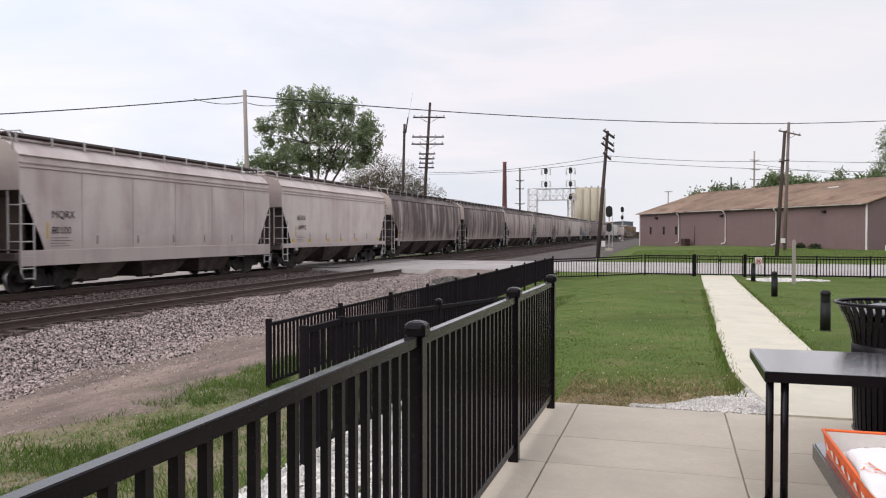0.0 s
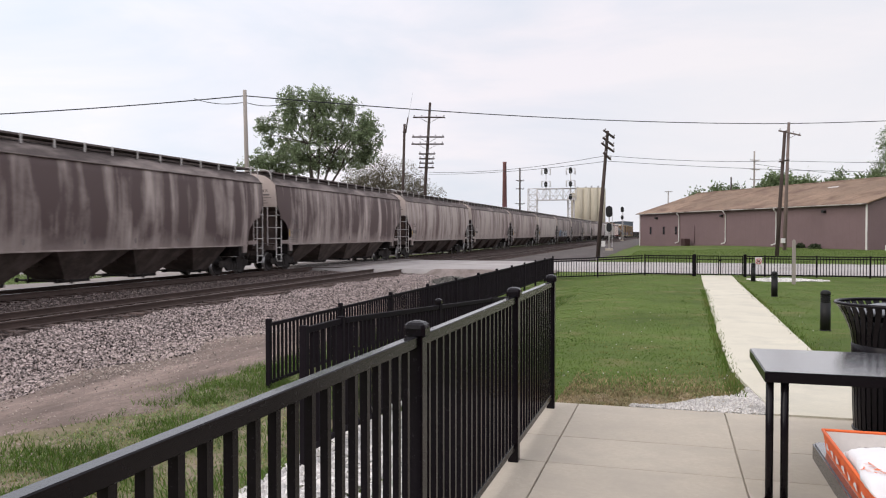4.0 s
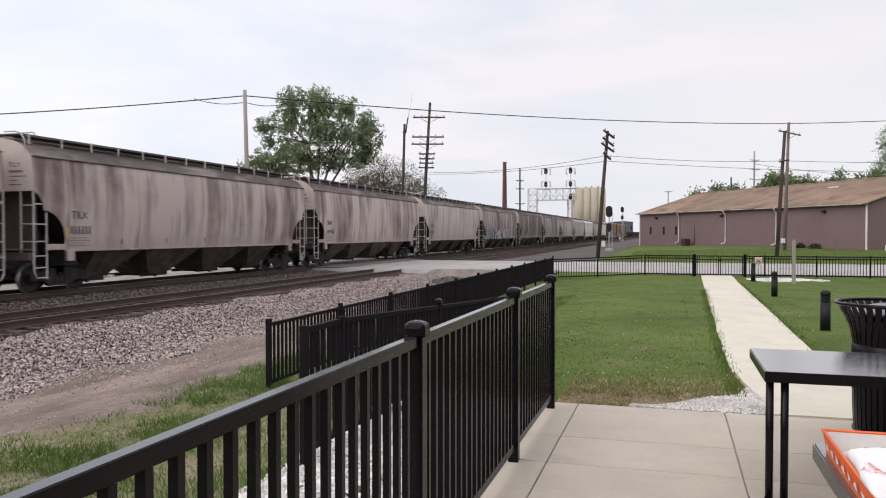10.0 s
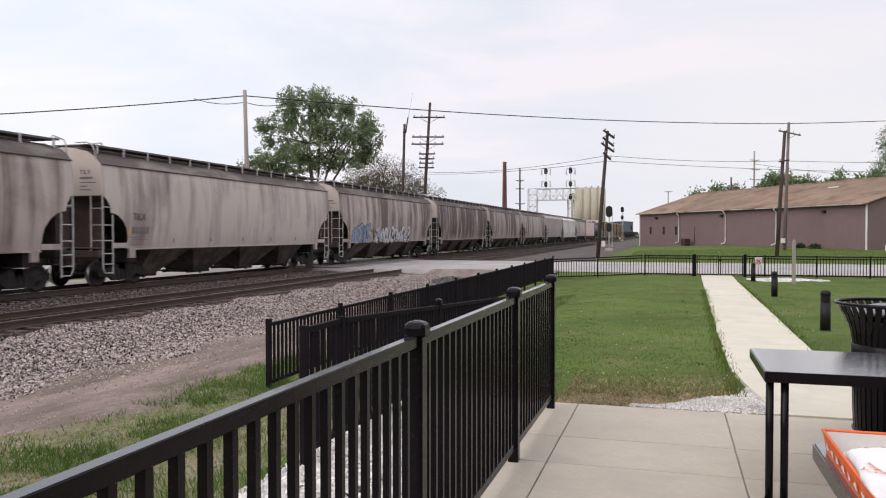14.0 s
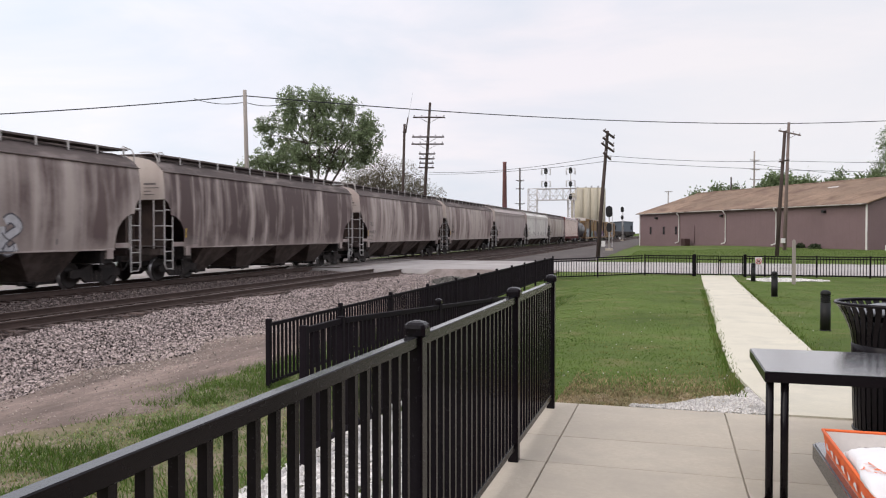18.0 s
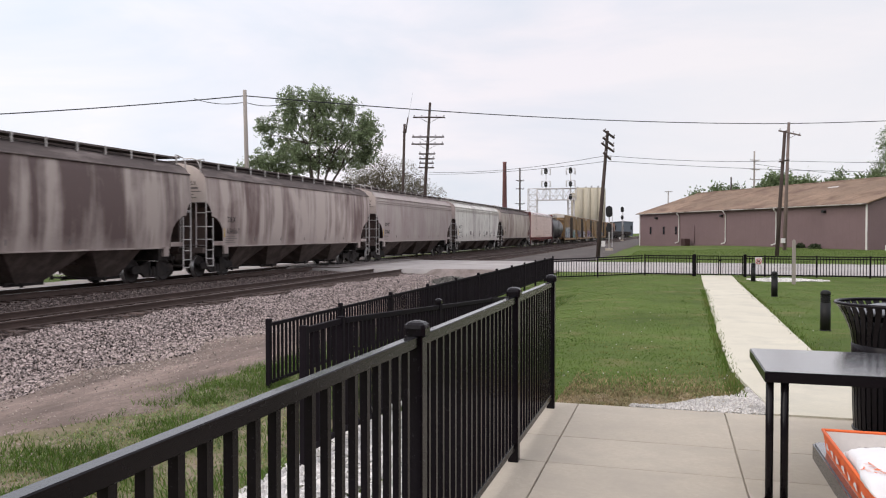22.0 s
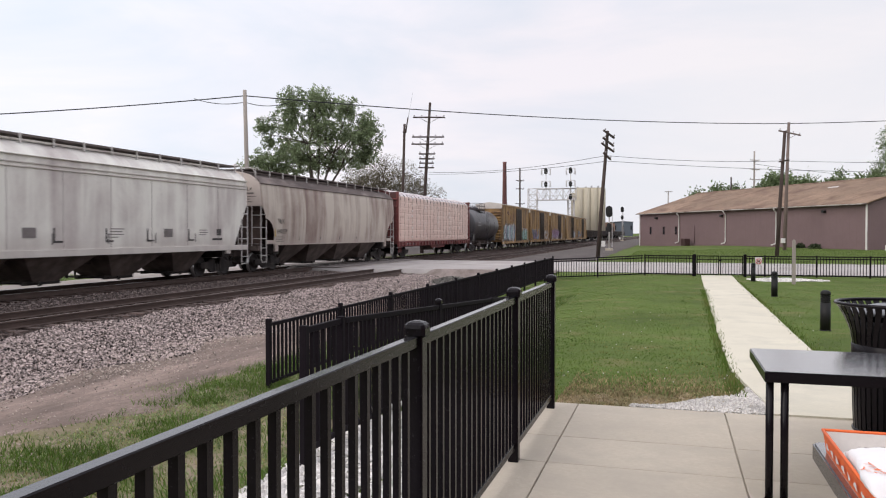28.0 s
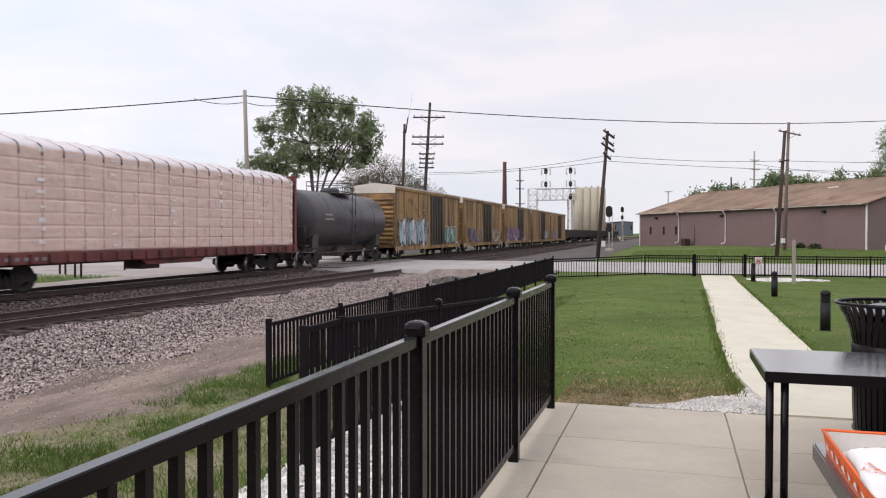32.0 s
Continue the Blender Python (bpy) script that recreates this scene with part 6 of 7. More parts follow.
def motions():
    """Key the train at its steady speed, and its wheels while they roll past."""
    for car, y in TRAIN:
        rows = [(t, pose(TRAIN_TRACK, y - SPEED * t, RAIL_Z)) for t in (0.0, 8.0, 16.0, 24.0, 32.0)]
        walk(car, rows)
    start = {car: y for car, y in TRAIN}
    for ws, car, d in WHEELSETS:
        y = start[car]
        t0, t1 = max(0.0, (y - 75) / SPEED), min(32.0, (y - 2) / SPEED)
        rows = [(0.0, pose(0, d, WHEEL_R))]
        t, ang = t0, 0.0
        turn = SPEED / WHEEL_R
        stepped = 2 / 30
        while t1 > t0 and t < t1 - stepped:
            t += stepped
            ang += math.degrees(turn * stepped)
            if t > 0.05:
                rows.append((t, pose(0, d, WHEEL_R, ang % 360.0)))
        if rows[-1][0] < 31.9:
            rows.append((32.0, pose(0, d, WHEEL_R, ang % 360.0)))
        walk(ws, rows)
# ---- poles, wires, signals, buildings ----


def pole(name, base, top, r0, r1, material, label, arms=(), turn=0.0, insul=True, category="utility pole"):
    """A utility pole from base to top. arms: (height along it, length, tilt); turn: direction of the arms in degrees."""
    b, t = Vector(base), Vector(top)
    po = thing(name, base, label=label, category=category, group="utility poles")
    part("shaft", tube(bmesh.new(), [Vector((0, 0, -0.6)) - (t - b).normalized() * 0.2, (t - b) * 0.5, t - b], [r0, (r0 + r1) / 2, r1], 10), material, po)
    for along, length, tilt in arms:
        at = (t - b) * along
        arm = part("crossarm", boxm(-length / 2, length / 2, -0.06, 0.06, -0.065, 0.065, 0.01), material, po, at=Matrix.Translation(at) @ pose(0, 0, 0, 0, tilt, turn) @ Matrix.Translation((0, -r0 - 0.05, 0)))
        if insul:
            n = max(2, round(length / 0.6))
            for k in range(n):
                x = mixf(-length / 2 + 0.12, length / 2 - 0.12, k / (n - 1))
                part("insulator", shared("insulator", lambda: lathe(bmesh.new(), [(0.02, 0.0), (0.02, 0.06), (0.055, 0.07), (0.055, 0.12), (0.03, 0.16)], 8), "glass_grey"), None, arm, at=(x, 0, 0.066))
        for q in (-1, 1):
            if length > 1.5:
                part("brace", tube(bmesh.new(), [(q * length * 0.28, 0, -0.07), (0.0, 0.02, -0.55)], 0.018, 5), material, arm)
    return po


M["glass_grey"] = surf("insulator_glass", (0.22, 0.20, 0.20), 0.3, var=0.2, bump=0)
FACE = 16.5
pole("leaning_pole", (-5.4, 58.9, -0.4), (-4.68, 59.1, 9.15), 0.16, 0.11, "wood_pole", "dark leaning wooden pole with stub crossarms by the tracks", [(0.972, 1.1, 30), (0.912, 1.1, 33), (0.868, 1.25, 30), (0.80, 0.8, 38)], FACE + 20)
pole("dark_pole", (7.74, 64.87, -0.3), (8.29, 65.03, 9.41), 0.16, 0.12, "wood_pole", "dark leaning wooden utility pole beside the road", [(0.76, 0.8, -10)], FACE)
M["brown_pole"] = surf("brown_grey_pole", (0.17, 0.128, 0.115), 0.9, big=1.0, fine=12.0, var=0.25, bump=0.3, stretch=(3, 3, 0.3))
pole("grey_utility_pole", (10.4, 81.3, -0.2), (10.72, 81.4, 12.21), 0.19, 0.13, "brown_pole", "tall grey utility pole in front of the maroon building", [(0.915, 2.2, 12)], FACE, category="utility pole")
pole("pale_pole", (-26.2, 44.4, -0.42), (-26.43, 44.32, 10.71), 0.17, 0.12, "grey_pole", "pale grey utility pole beyond the tracks", [], FACE)
pole("telegraph_pole", (-23.3, 71.3, -0.42), (-22.5, 71.56, 14.11), 0.19, 0.12, "wood_pole", "tall telegraph pole with many crossarms beyond the tracks", [(0.90, 3.1, 0), (0.77, 3.1, 0), (0.723, 3.1, 0), (0.658, 1.6, 0), (0.626, 1.5, 0), (0.597, 1.4, 0), (0.567, 1.5, 0)], FACE)
pole("bare_pole", (-23.5, 66.05, -0.42), (-23.2, 66.13, 11.34), 0.15, 0.11, "wood_pole", "dark bare wooden pole beyond the tracks", [], FACE)
rod = thing("antenna_rod", (-23.2, 66.13, 10.4), label="thin pale rod clamped aslant to the bare pole", category="antenna")
part("rod", tube(bmesh.new(), [(0.12, -0.16, 0.0), (0.75, 0.05, 3.7)], [0.03, 0.014], 6), "galv", rod)
part("sleeve", tube(bmesh.new(), [(0.16, -0.16, 0.1), (0.36, -0.1, 1.5)], 0.06, 8), "wood_pole", rod)
part("clamp", boxm(-0.13, 0.2, -0.2, -0.1, 0.15, 0.25, 0.01), "wood_pole", rod)
pole("far_pole", (-28.3, 148.05, -0.3), (-28.35, 148.04, 14.1), 0.2, 0.14, "wood_pole", "distant dark pole with short crossarms", [(0.83, 1.6, 0), (0.72, 1.6, 0), (0.52, 1.8, 0)], FACE)
pole("far_pole", (14.1, 150.2, -0.2), (14.1, 150.19, 16.3), 0.2, 0.14, "grey_pole", "distant grey pole with crossarms behind the building", [(0.9, 1.7, 4), (0.8, 1.8, 4), (0.69, 1.8, 4)], FACE)
pole("lamp_pole", (-0.9, 170.0, -0.2), (-0.9, 170.0, 10.4), 0.15, 0.1, "grey_pole", "distant lamp pole with a short arm", [(0.985, 1.6, 0)], FACE, insul=False, category="lamp pole")
pole("far_pole", (9.5, 140.0, -0.2), (9.5, 140.0, 11.0), 0.18, 0.12, "wood_pole", "distant dark wooden pole behind the building", [], FACE)


def cable(name, a, b, sag, r, label, n=28):
    a, b = Vector(a), Vector(b)
    pts = [a.lerp(b, k / n) - Vector((0, 0, sag * 4 * (k / n) * (1 - k / n))) for k in range(n + 1)]
    mid = (a + b) / 2
    ob = part(name, tube(bmesh.new(), pts, r, 6), "cable", None)
    return tagged(ob, label, "cable", group="overhead wires")


cable("overhead_cable", (-26.43, 44.32, 10.35), (10.72, 81.4, 12.1), 0.5, 0.033, "thick black overhead cable strung between poles")
cable("overhead_cable", (-26.43, 44.32, 10.35), (-50.0, 26.0, 6.9), 0.35, 0.033, "thick black overhead cable strung between poles")
cable("overhead_cable", (10.72, 81.4, 12.1), (60.0, 128.0, 19.9), 0.7, 0.036, "thick black overhead cable strung between poles")
cable("drop_loop", (-26.43, 44.32, 9.95), (-23.4, 45.8, 10.25), 0.35, 0.022, "slack black cable loop beside the pole")
cable("drop_loop", (-26.43, 44.32, 9.95), (-29.0, 42.6, 10.0), 0.22, 0.022, "slack black cable loop beside the pole")
cable("thin_wire", (-22.6, 71.5, 7.2), (-4.85, 59.1, 6.88), 0.25, 0.016, "thin dark overhead wire between poles")
cable("thin_wire", (-22.6, 71.5, 7.4), (-4.8, 59.1, 7.31), 0.4, 0.016, "thin dark overhead wire between poles")
cable("thin_wire", (-4.75, 59.1, 7.31), (8.2, 65.0, 7.1), 0.2, 0.016, "thin dark overhead wire between poles")
cable("thin_wire", (8.2, 65.0, 7.1), (40.0, 92.0, 9.0), 0.3, 0.016, "thin dark overhead wire between poles")
cable("thin_wire", (-4.75, 59.1, 6.9), (30.0, 75.0, 6.6), 0.4, 0.016, "thin dark overhead wire between poles")
cable("thin_wire", (14.1, 150.2, 14.0), (60.0, 180.0, 12.0), 0.8, 0.03, "thin dark overhead wire between poles")

M["signal_black"] = surf("signal_black", (0.014, 0.014, 0.015), 0.5, var=0.2, bump=0)
M["signal_grey"] = surf("signal_grey", (0.52, 0.49, 0.49), 0.6, 0.2, big=1.0, fine=16.0, var=0.15, bump=0)


def lens_material():
    mt = bpy.data.materials.new("signal_red_lens")
    mt.use_nodes = True
    b = mt.node_tree.nodes["Principled BSDF"]
    b.inputs["Base Color"].default_value = (0.12, 0.01, 0.01, 1)
    b.inputs["Roughness"].default_value = 0.2
    return mt


M["dark_lens"] = lens_material()


def signal_head(parent, at, scale=1.0):
    """A round-cornered black backplate with three hooded lenses."""
    bm = bmesh.new()
    w, h = 0.42 * scale, 0.72 * scale
    out = []
    for k in range(20):
        a = k * math.tau / 20
        out.append((w * math.cos(a), h * math.sin(a) * 0.62 + (h * 0.38 if math.sin(a) > 0 else -h * 0.38)))
    prism(bm, out, "y", -0.03, 0.03)
    hd = part("signal_head", bm, "signal_black", parent, "black oval backplate", at=at)
    for k in (-1, 0, 1):
        part("hood", lathe(bmesh.new(), [(0.13 * scale, -0.03), (0.15 * scale, -0.05), (0.15 * scale, -0.32 * scale), (0.13 * scale, -0.30 * scale)], 12, axis="y", centre=(0, 0, k * 0.42 * scale)), "signal_black", hd)
        part("lens", lathe(bmesh.new(), [(0.12 * scale, -0.04), (0.11 * scale, -0.06), (0.04 * scale, -0.07)], 12, axis="y", centre=(0, 0, k * 0.42 * scale)), "dark_lens", hd)
    return hd


def lattice(bm, a, b, w, d, n, r):
    """A four-legged lattice along a to b (upright or level), w by d across."""
    a, b = Vector(a), Vector(b)
    axis = (b - a).normalized()
    if abs(axis.z) > 0.5:
        u, v = Vector((1, 0, 0)), Vector((0, 1, 0))
    else:
        u, v = Vector((0, 0, 1)), Vector((0, 1, 0))
    corners = [u * (sx * w / 2) + v * (sy * d / 2) for sx, sy in ((-1, -1), (1, -1), (1, 1), (-1, 1))]
    for c in corners:
        tube(bm, [a + c, b + c], r * 1.7, 5)
    for k in range(n):
        p, q = a.lerp(b, k / n), a.lerp(b, (k + 1) / n)
        for i in range(4):
            c, e = corners[i], corners[(i + 1) % 4]
            tube(bm, [p + c, q + e] if (k + i) % 2 else [p + e, q + c], r, 4)
            tube(bm, [q + c, q + e], r, 4)
    return bm


def build_gantry():
    k = 1.36
    low = -0.7
    g = thing("signal_bridge", (-27.2, 179.0, 0), label="grey lattice signal bridge spanning the tracks with black signal heads", category="signal bridge")

    def up(z):
        return 1.51 + (z - 1.51) * k

    part("tower", lattice(bmesh.new(), (-2.95 * k, 0, low), (-2.95 * k, 0, up(9.1)), 1.5 * k, 1.7, 9, 0.06), "signal_grey", g)
    part("tower", lattice(bmesh.new(), (3.55 * k, 0, low), (3.55 * k, 0, up(7.5)), 1.0 * k, 1.4, 8, 0.06), "signal_grey", g)
    part("truss", lattice(bmesh.new(), (-2.2 * k, 0, up(8.1)), (4.4 * k, 0, up(8.1)), 1.9 * k, 1.7, 6, 0.06), "signal_grey", g)
    part("walkway", boxm(-2.2 * k, 4.4 * k, -1.9, -0.95, up(7.05), up(7.12)), "signal_grey", g)
    part("handrail", tube(bmesh.new(), [(-2.2 * k, -1.9, up(7.8)), (4.4 * k, -1.9, up(7.8))], 0.04, 6), "signal_grey", g)
    for x in (-0.55 * k, 3.6 * k):
        part("signal_mast", tube(bmesh.new(), [(x, -1.2, up(7.1)), (x, -1.2, up(12.6))], 0.09, 8), "signal_grey", g)
        for z in (11.35, 9.3):
            part("cage", lattice(bmesh.new(), (x, -1.2, up(z)), (x, -1.2, up(z + 1.0)), 1.45 * k, 1.2, 1, 0.035), "signal_grey", g)
        signal_head(g, (x, -1.55, up(12.0)), 0.72 * k)
        signal_head(g, (x, -1.55, up(9.75)), 0.66 * k)
    signal_head(g, (3.6 * k, -1.55, up(7.6)), 0.66 * k)


build_gantry()


def mast_signal(x, y, z, h, heads, scale, label):
    ms = thing("signal_mast", (x, y, z), label=label, category="railway signal", group="mast signals")
    part("mast", tube(bmesh.new(), [(0, 0, -0.3), (0, 0, h)], 0.08 * scale, 10), "signal_grey", ms)
    part("ladder", ladder(0.4, 10, 0.2, h - 0.6), "signal_grey", ms, at=(0.3 * scale, 0.25, 0))
    for z2, sc in heads:
        signal_head(ms, (0, -0.18, z2), sc)
    part("case", boxm(-0.8, -0.4, -0.2, 0.2, 0.25, 0.85, 0.02), "white_trim", ms, "white equipment case")
    part("plinth", boxm(-0.4, 0.4, -0.4, 0.4, -0.4, 0.06, 0.02), "concrete", ms)


mast_signal(-6.5, 84.65, -0.18, 4.5, [(4.0, 0.85), (2.3, 0.66)], 1.0, "railway mast signal with two black heads and a white case")
mast_signal(-12.45, 205.0, -0.3, 8.6, [(7.9, 1.0), (5.9, 0.8)], 1.2, "distant railway mast signal with two heads")


def build_stack():
    st = thing("brick_chimney", (-54.0, 255.0, -0.3), label="tall slender dark red brick chimney", category="chimney")
    part("shaft", lathe(bmesh.new(), [(0.95, -0.5), (0.6, 25.0), (0.68, 25.2), (0.68, 25.7), (0.5, 25.72), (0.48, 25.2)], 20), "brick_stack", st)


build_stack()


def build_elevator():
    el = thing("grain_elevator", (-31.0, 304.0, -0.3), label="row of pale concrete grain silos", category="grain elevator")
    for k in range(4):
        part("silo", lathe(bmesh.new(), [(1.68, -0.5), (1.68, 19.1), (1.6, 19.15)], 20), "silo", el, at=(-3.9 + 2.75 * k, 0.85 * k, 0))
    part("headhouse", boxm(-5.5, 5.4, 0.2, 3.8, 19.15, 19.5), "silo", el, at=pose(0, 0, 0, 0, 0, FACE))
    for x in (-4.2, -1.0, 1.2, 3.8):
        part("vent", boxm(x - 0.3, x + 0.3, 1.2, 1.8, 19.5, 20.3 if x > 0 else 19.9, 0.03), "galv", el, at=pose(0, 0, 0, 0, 0, FACE))
    part("leg_tower", boxm(-6.9, -5.6, -0.5, 1.2, -0.5, 17.5, 0.03), "silo", el)


build_elevator()

# both wall colours are lightened to carry the haze of distance
M["dark_wall"] = surf("hazed_blue_wall", (0.10, 0.112, 0.14), 0.8, big=0.1, fine=1.0, var=0.2, bump=0)
M["brick_wall"] = surf("red_brick_wall", (0.29, 0.175, 0.145), 0.9, big=0.1, fine=2.0, var=0.2, bump=0)
M["window_dark"] = surf("dark_window", (0.02, 0.02, 0.024), 0.2, var=0.2, bump=0)


def far_building(name, x, y, w, d, h, wall, roof, label, windows=0):
    fb = thing(name, (x, y, -0.3), turn=FACE, label=label, category="building", group="distant buildings")
    part("wall", boxm(-w / 2, w / 2, 0, d, -0.5, h, 0.03), wall, fb)
    part("roof", prism(bmesh.new(), [(-w / 2 - 0.3, h + 0.01), (w / 2 + 0.3, h + 0.01), (w / 2 + 0.3, h + 0.25), (0, h + 0.7), (-w / 2 - 0.3, h + 0.25)], "y", -0.3, d + 0.3), roof, fb)
    for k in range(windows):
        part("window", boxm(-0.5, 0.5, -0.04, 0.06, h * 0.45, h * 0.75), "window_dark", fb, at=(mixf(-w / 2 + 1.2, w / 2 - 1.2, k / max(1, windows - 1)), 0, 0))


far_building("warehouse", -31.5, 531.0, 13.0, 20.0, 9.2, "dark_wall", "dark_wall", "distant grey-blue metal warehouse building", 3)
far_building("brick_building", -35.5, 442.0, 9.5, 12.0, 7.2, "brick_wall", "rust_roof", "distant low red brick building", 3)
far_building("white_shed", -9.0, 505.0, 12.0, 10.0, 4.2, "white_trim", "rust_roof", "distant white shed beside the line", 2)
far_building("white_shed", -52.0, 250.0, 4.0, 6.0, 9.5, "galv", "galv", "distant pale grey shed", 0)


def build_hall():
    """The long maroon metal building: local x runs along its front, the front faces +y."""
    M["cream_trim"] = surf("weathered_gutter", (0.40, 0.36, 0.33), 0.7, big=0.3, fine=4.0, var=0.3, bump=0.05, dirt=(0.12, 0.09, 0.085), dirt_at=0.58, soft=0.06)
    hall = thing("metal_hall", pose(17.94, 82.8, -0.25, 0, 0, 121.42), label="long maroon metal hall with a rusty brown gable roof", category="building")
    Lh, Wd, ev, rd = 43.46, 20.1, 4.62, 7.8
    wall = part("front_wall", boxm(0, Lh, -0.25, 0, -1.0, ev), "siding", hall)
    # standing ribs of the siding
    rib = mesh_of("siding_rib", prism(bmesh.new(), [(-0.04, 0.0), (0.04, 0.0), (0.02, 0.004), (-0.02, 0.004)], "z", 0.35, ev - 0.02), "siding")
    for k in range(int(Lh / 0.9)):
        part("siding_rib", rib, None, wall, at=(0.45 + 0.9 * k, 0.0, 0))
    part("plinth", boxm(0.01, Lh - 0.01, 0.002, 0.05, -1.0, 0.30), "siding", hall)
    part("back_wall", boxm(0, Lh, -Wd, -Wd + 0.25, -1.0, ev), "siding", hall)
    for x in (0.0, Lh - 0.25):
        part("gable_wall", prism(bmesh.new(), [(-Wd + 0.25, -1.0), (-0.25, -1.0), (-0.25, ev), (-Wd / 2, rd - 0.08), (-Wd + 0.25, ev)], "x", x, x + 0.25), "siding", hall)
    n = 48
    for s, y0, y1 in ((1, 0.4, -Wd / 2), (-1, -Wd - 0.4, -Wd / 2)):
        roof = part("roof_slope", prism(bmesh.new(), [(y0, ev - 0.04), (y1, rd), (y1, rd + 0.10), (y0, ev + 0.06)], "x", -0.35, Lh + 0.35), "rust_roof", hall)
        if s > 0:
            seam = mesh_of("roof_seam", prism(bmesh.new(), [(y0, ev + 0.062), (y1, rd + 0.102), (y1, rd + 0.106), (y0, ev + 0.066)], "x", -0.03, 0.03), "rust_roof")
            for k in range(n):
                part("roof_seam", seam, None, roof, at=(mixf(0, Lh, k / (n - 1)), 0, 0))
    part("ridge_cap", prism(bmesh.new(), [(-Wd / 2 - 0.35, rd + 0.03), (-Wd / 2 + 0.35, rd + 0.03), (-Wd / 2, rd + 0.16)], "x", -0.36, Lh + 0.36), "rust_roof", hall)
    part("gutter", boxm(-0.35, Lh + 0.35, 0.4, 0.52, ev - 0.10, ev + 0.015, 0.02), "cream_trim", hall, "pale gutter")
    for x in (-0.004, Lh - 0.2):
        part("corner_trim", boxm(x, x + 0.2, 0.002, 0.06, -0.8, ev - 0.1), "white_trim", hall)
    for x in (32.6, 22.2, 12.9):
        part("downspout", tube(bmesh.new(), [(x, 0.45, ev - 0.12), (x, 0.4, ev - 0.3), (x, 0.12, ev - 0.55), (x, 0.12, 0.75), (x + 0.06, 0.2, 0.55), (x + 0.35, 0.5, 0.42)], 0.075, 8), "white_trim", hall, "white downspout")
    for x in (40.2, 36.6, 33.45):
        w = part("window", boxm(-0.33, 0.33, 0.0, 0.045, 1.5, 2.75), "siding", hall, "narrow dark window", at=(x, 0, 0))
        part("pane", boxm(-0.25, 0.25, 0.046, 0.055, 1.58, 2.67), "window_dark", w)
    for x, z in ((38.5, 3.95), (23.0, 3.95), (5.6, 4.0)):
        part("wall_lamp", boxm(x - 0.2, x + 0.2, 0.0, 0.35, z - 0.15, z + 0.12, 0.04), "signal_black", hall)
    part("conduit", tube(bmesh.new(), [(29.0, 0.06, 0.4), (29.0, 0.06, 2.9)], 0.04, 6), "siding", hall)
    part("skylight", boxm(7.2, 8.6, -3.3, -3.05, 0, 0.03), "white_trim", hall, at=pose(0, 0, 5.70, math.degrees(math.atan2(-(rd - ev), Wd / 2)), 0, 0) @ Matrix.Translation((0, 0, 0)))
    u = thing("condenser_unit", pose(17.94, 82.8, -0.05, 0, 0, 121.42) @ Matrix.Translation((29.6, 1.0, 0)), label="dark brown condenser unit on the grass by the hall", category="air conditioner")
    M["brown_metal"] = surf("brown_metal", (0.06, 0.03, 0.028), 0.7, var=0.2, bump=0.05)
    part("casing", boxm(-0.5, 0.5, -0.4, 0.4, -0.1, 0.85, 0.04), "brown_metal", u)
    for k in range(6):
        part("grille_slat", boxm(-0.42, 0.42, 0.4, 0.425, 0.12 + 0.11 * k, 0.16 + 0.11 * k), "brown_metal", u)
    tkn = thing("low_white_wall", (18.9, 80.5, -0.35), turn=31.0, label="low white corrugated wall beside the hall", category="low wall")
    for k in range(24):
        part("corrugation", prism(bmesh.new(), [(0.2 * k, -0.03), (0.2 * k + 0.1, 0.05), (0.2 * k + 0.2, -0.03), (0.2 * k + 0.2, -0.1), (0.2 * k, -0.1)], "z", -0.3, 0.75), "white_trim", tkn)
    mb = thing("meter_box", (10.2, 81.05, 0.55), turn=FACE, label="small white meter box on the grey pole", category="meter box")
    part("casing", boxm(-0.2, 0.2, -0.2, -0.02, 0, 0.45, 0.02), "white_trim", mb)


build_hall()

# ---- trees ----


def leaf_mesh(centres, spread_r, per, size, seed, material, name="crown"):
    """Many small crooked leaves thrown round each twig end."""
    rng = np.random.default_rng(seed)
    c = np.repeat(np.array(centres), per, axis=0)
    n = len(c)
    p = c + rng.normal(0, 1, (n, 3)) * np.array(spread_r)
    a = rng.normal(0, 1, (n, 3))
    a /= np.linalg.norm(a, axis=1)[:, None]
    b = np.cross(a, rng.normal(0, 1, (n, 3)))
    b /= np.linalg.norm(b, axis=1)[:, None]
    s = rng.uniform(0.6, 1.3, n)[:, None] * size
    v = np.stack([p - a * s, p + b * s * 0.55, p + a * s, p - b * s * 0.55], 1).reshape(-1, 3)
    f = np.arange(n * 4).reshape(-1, 4)
    me = bpy.data.meshes.new(name)
    me.from_pydata(v.tolist(), [], f.tolist())
    me.materials.append(M[material])
    return me


def crown_points(blobs, count, seed, airy):
    """Places for leaves: thrown into the crown's masses, kept where an uneven growth leaves no gap."""
    rnd = random.Random(seed)
    size = [(b[3] * b[4] * b[5]) ** 0.75 for b in blobs]
    out = []
    while len(out) < count:
        b = rnd.choices(blobs, size)[0]
        d = Vector((rnd.gauss(0, 1), rnd.gauss(0, 1), rnd.gauss(0, 1))).normalized()
        r = rnd.random() ** 0.4 * 1.15
        p = Vector((b[0] + d.x * b[3] * r, b[1] + d.y * b[4] * r, b[2] + d.z * b[5] * r))
        q = 0.3 * noise.noise(p * 0.55 + Vector((seed, 0, 0))) + 0.7 * noise.noise(p * 1.3) + 0.65 * noise.noise(p * 3.0)
        if q > airy + 0.55 * (r - 0.7):
            out.append(tuple(p))
    return out


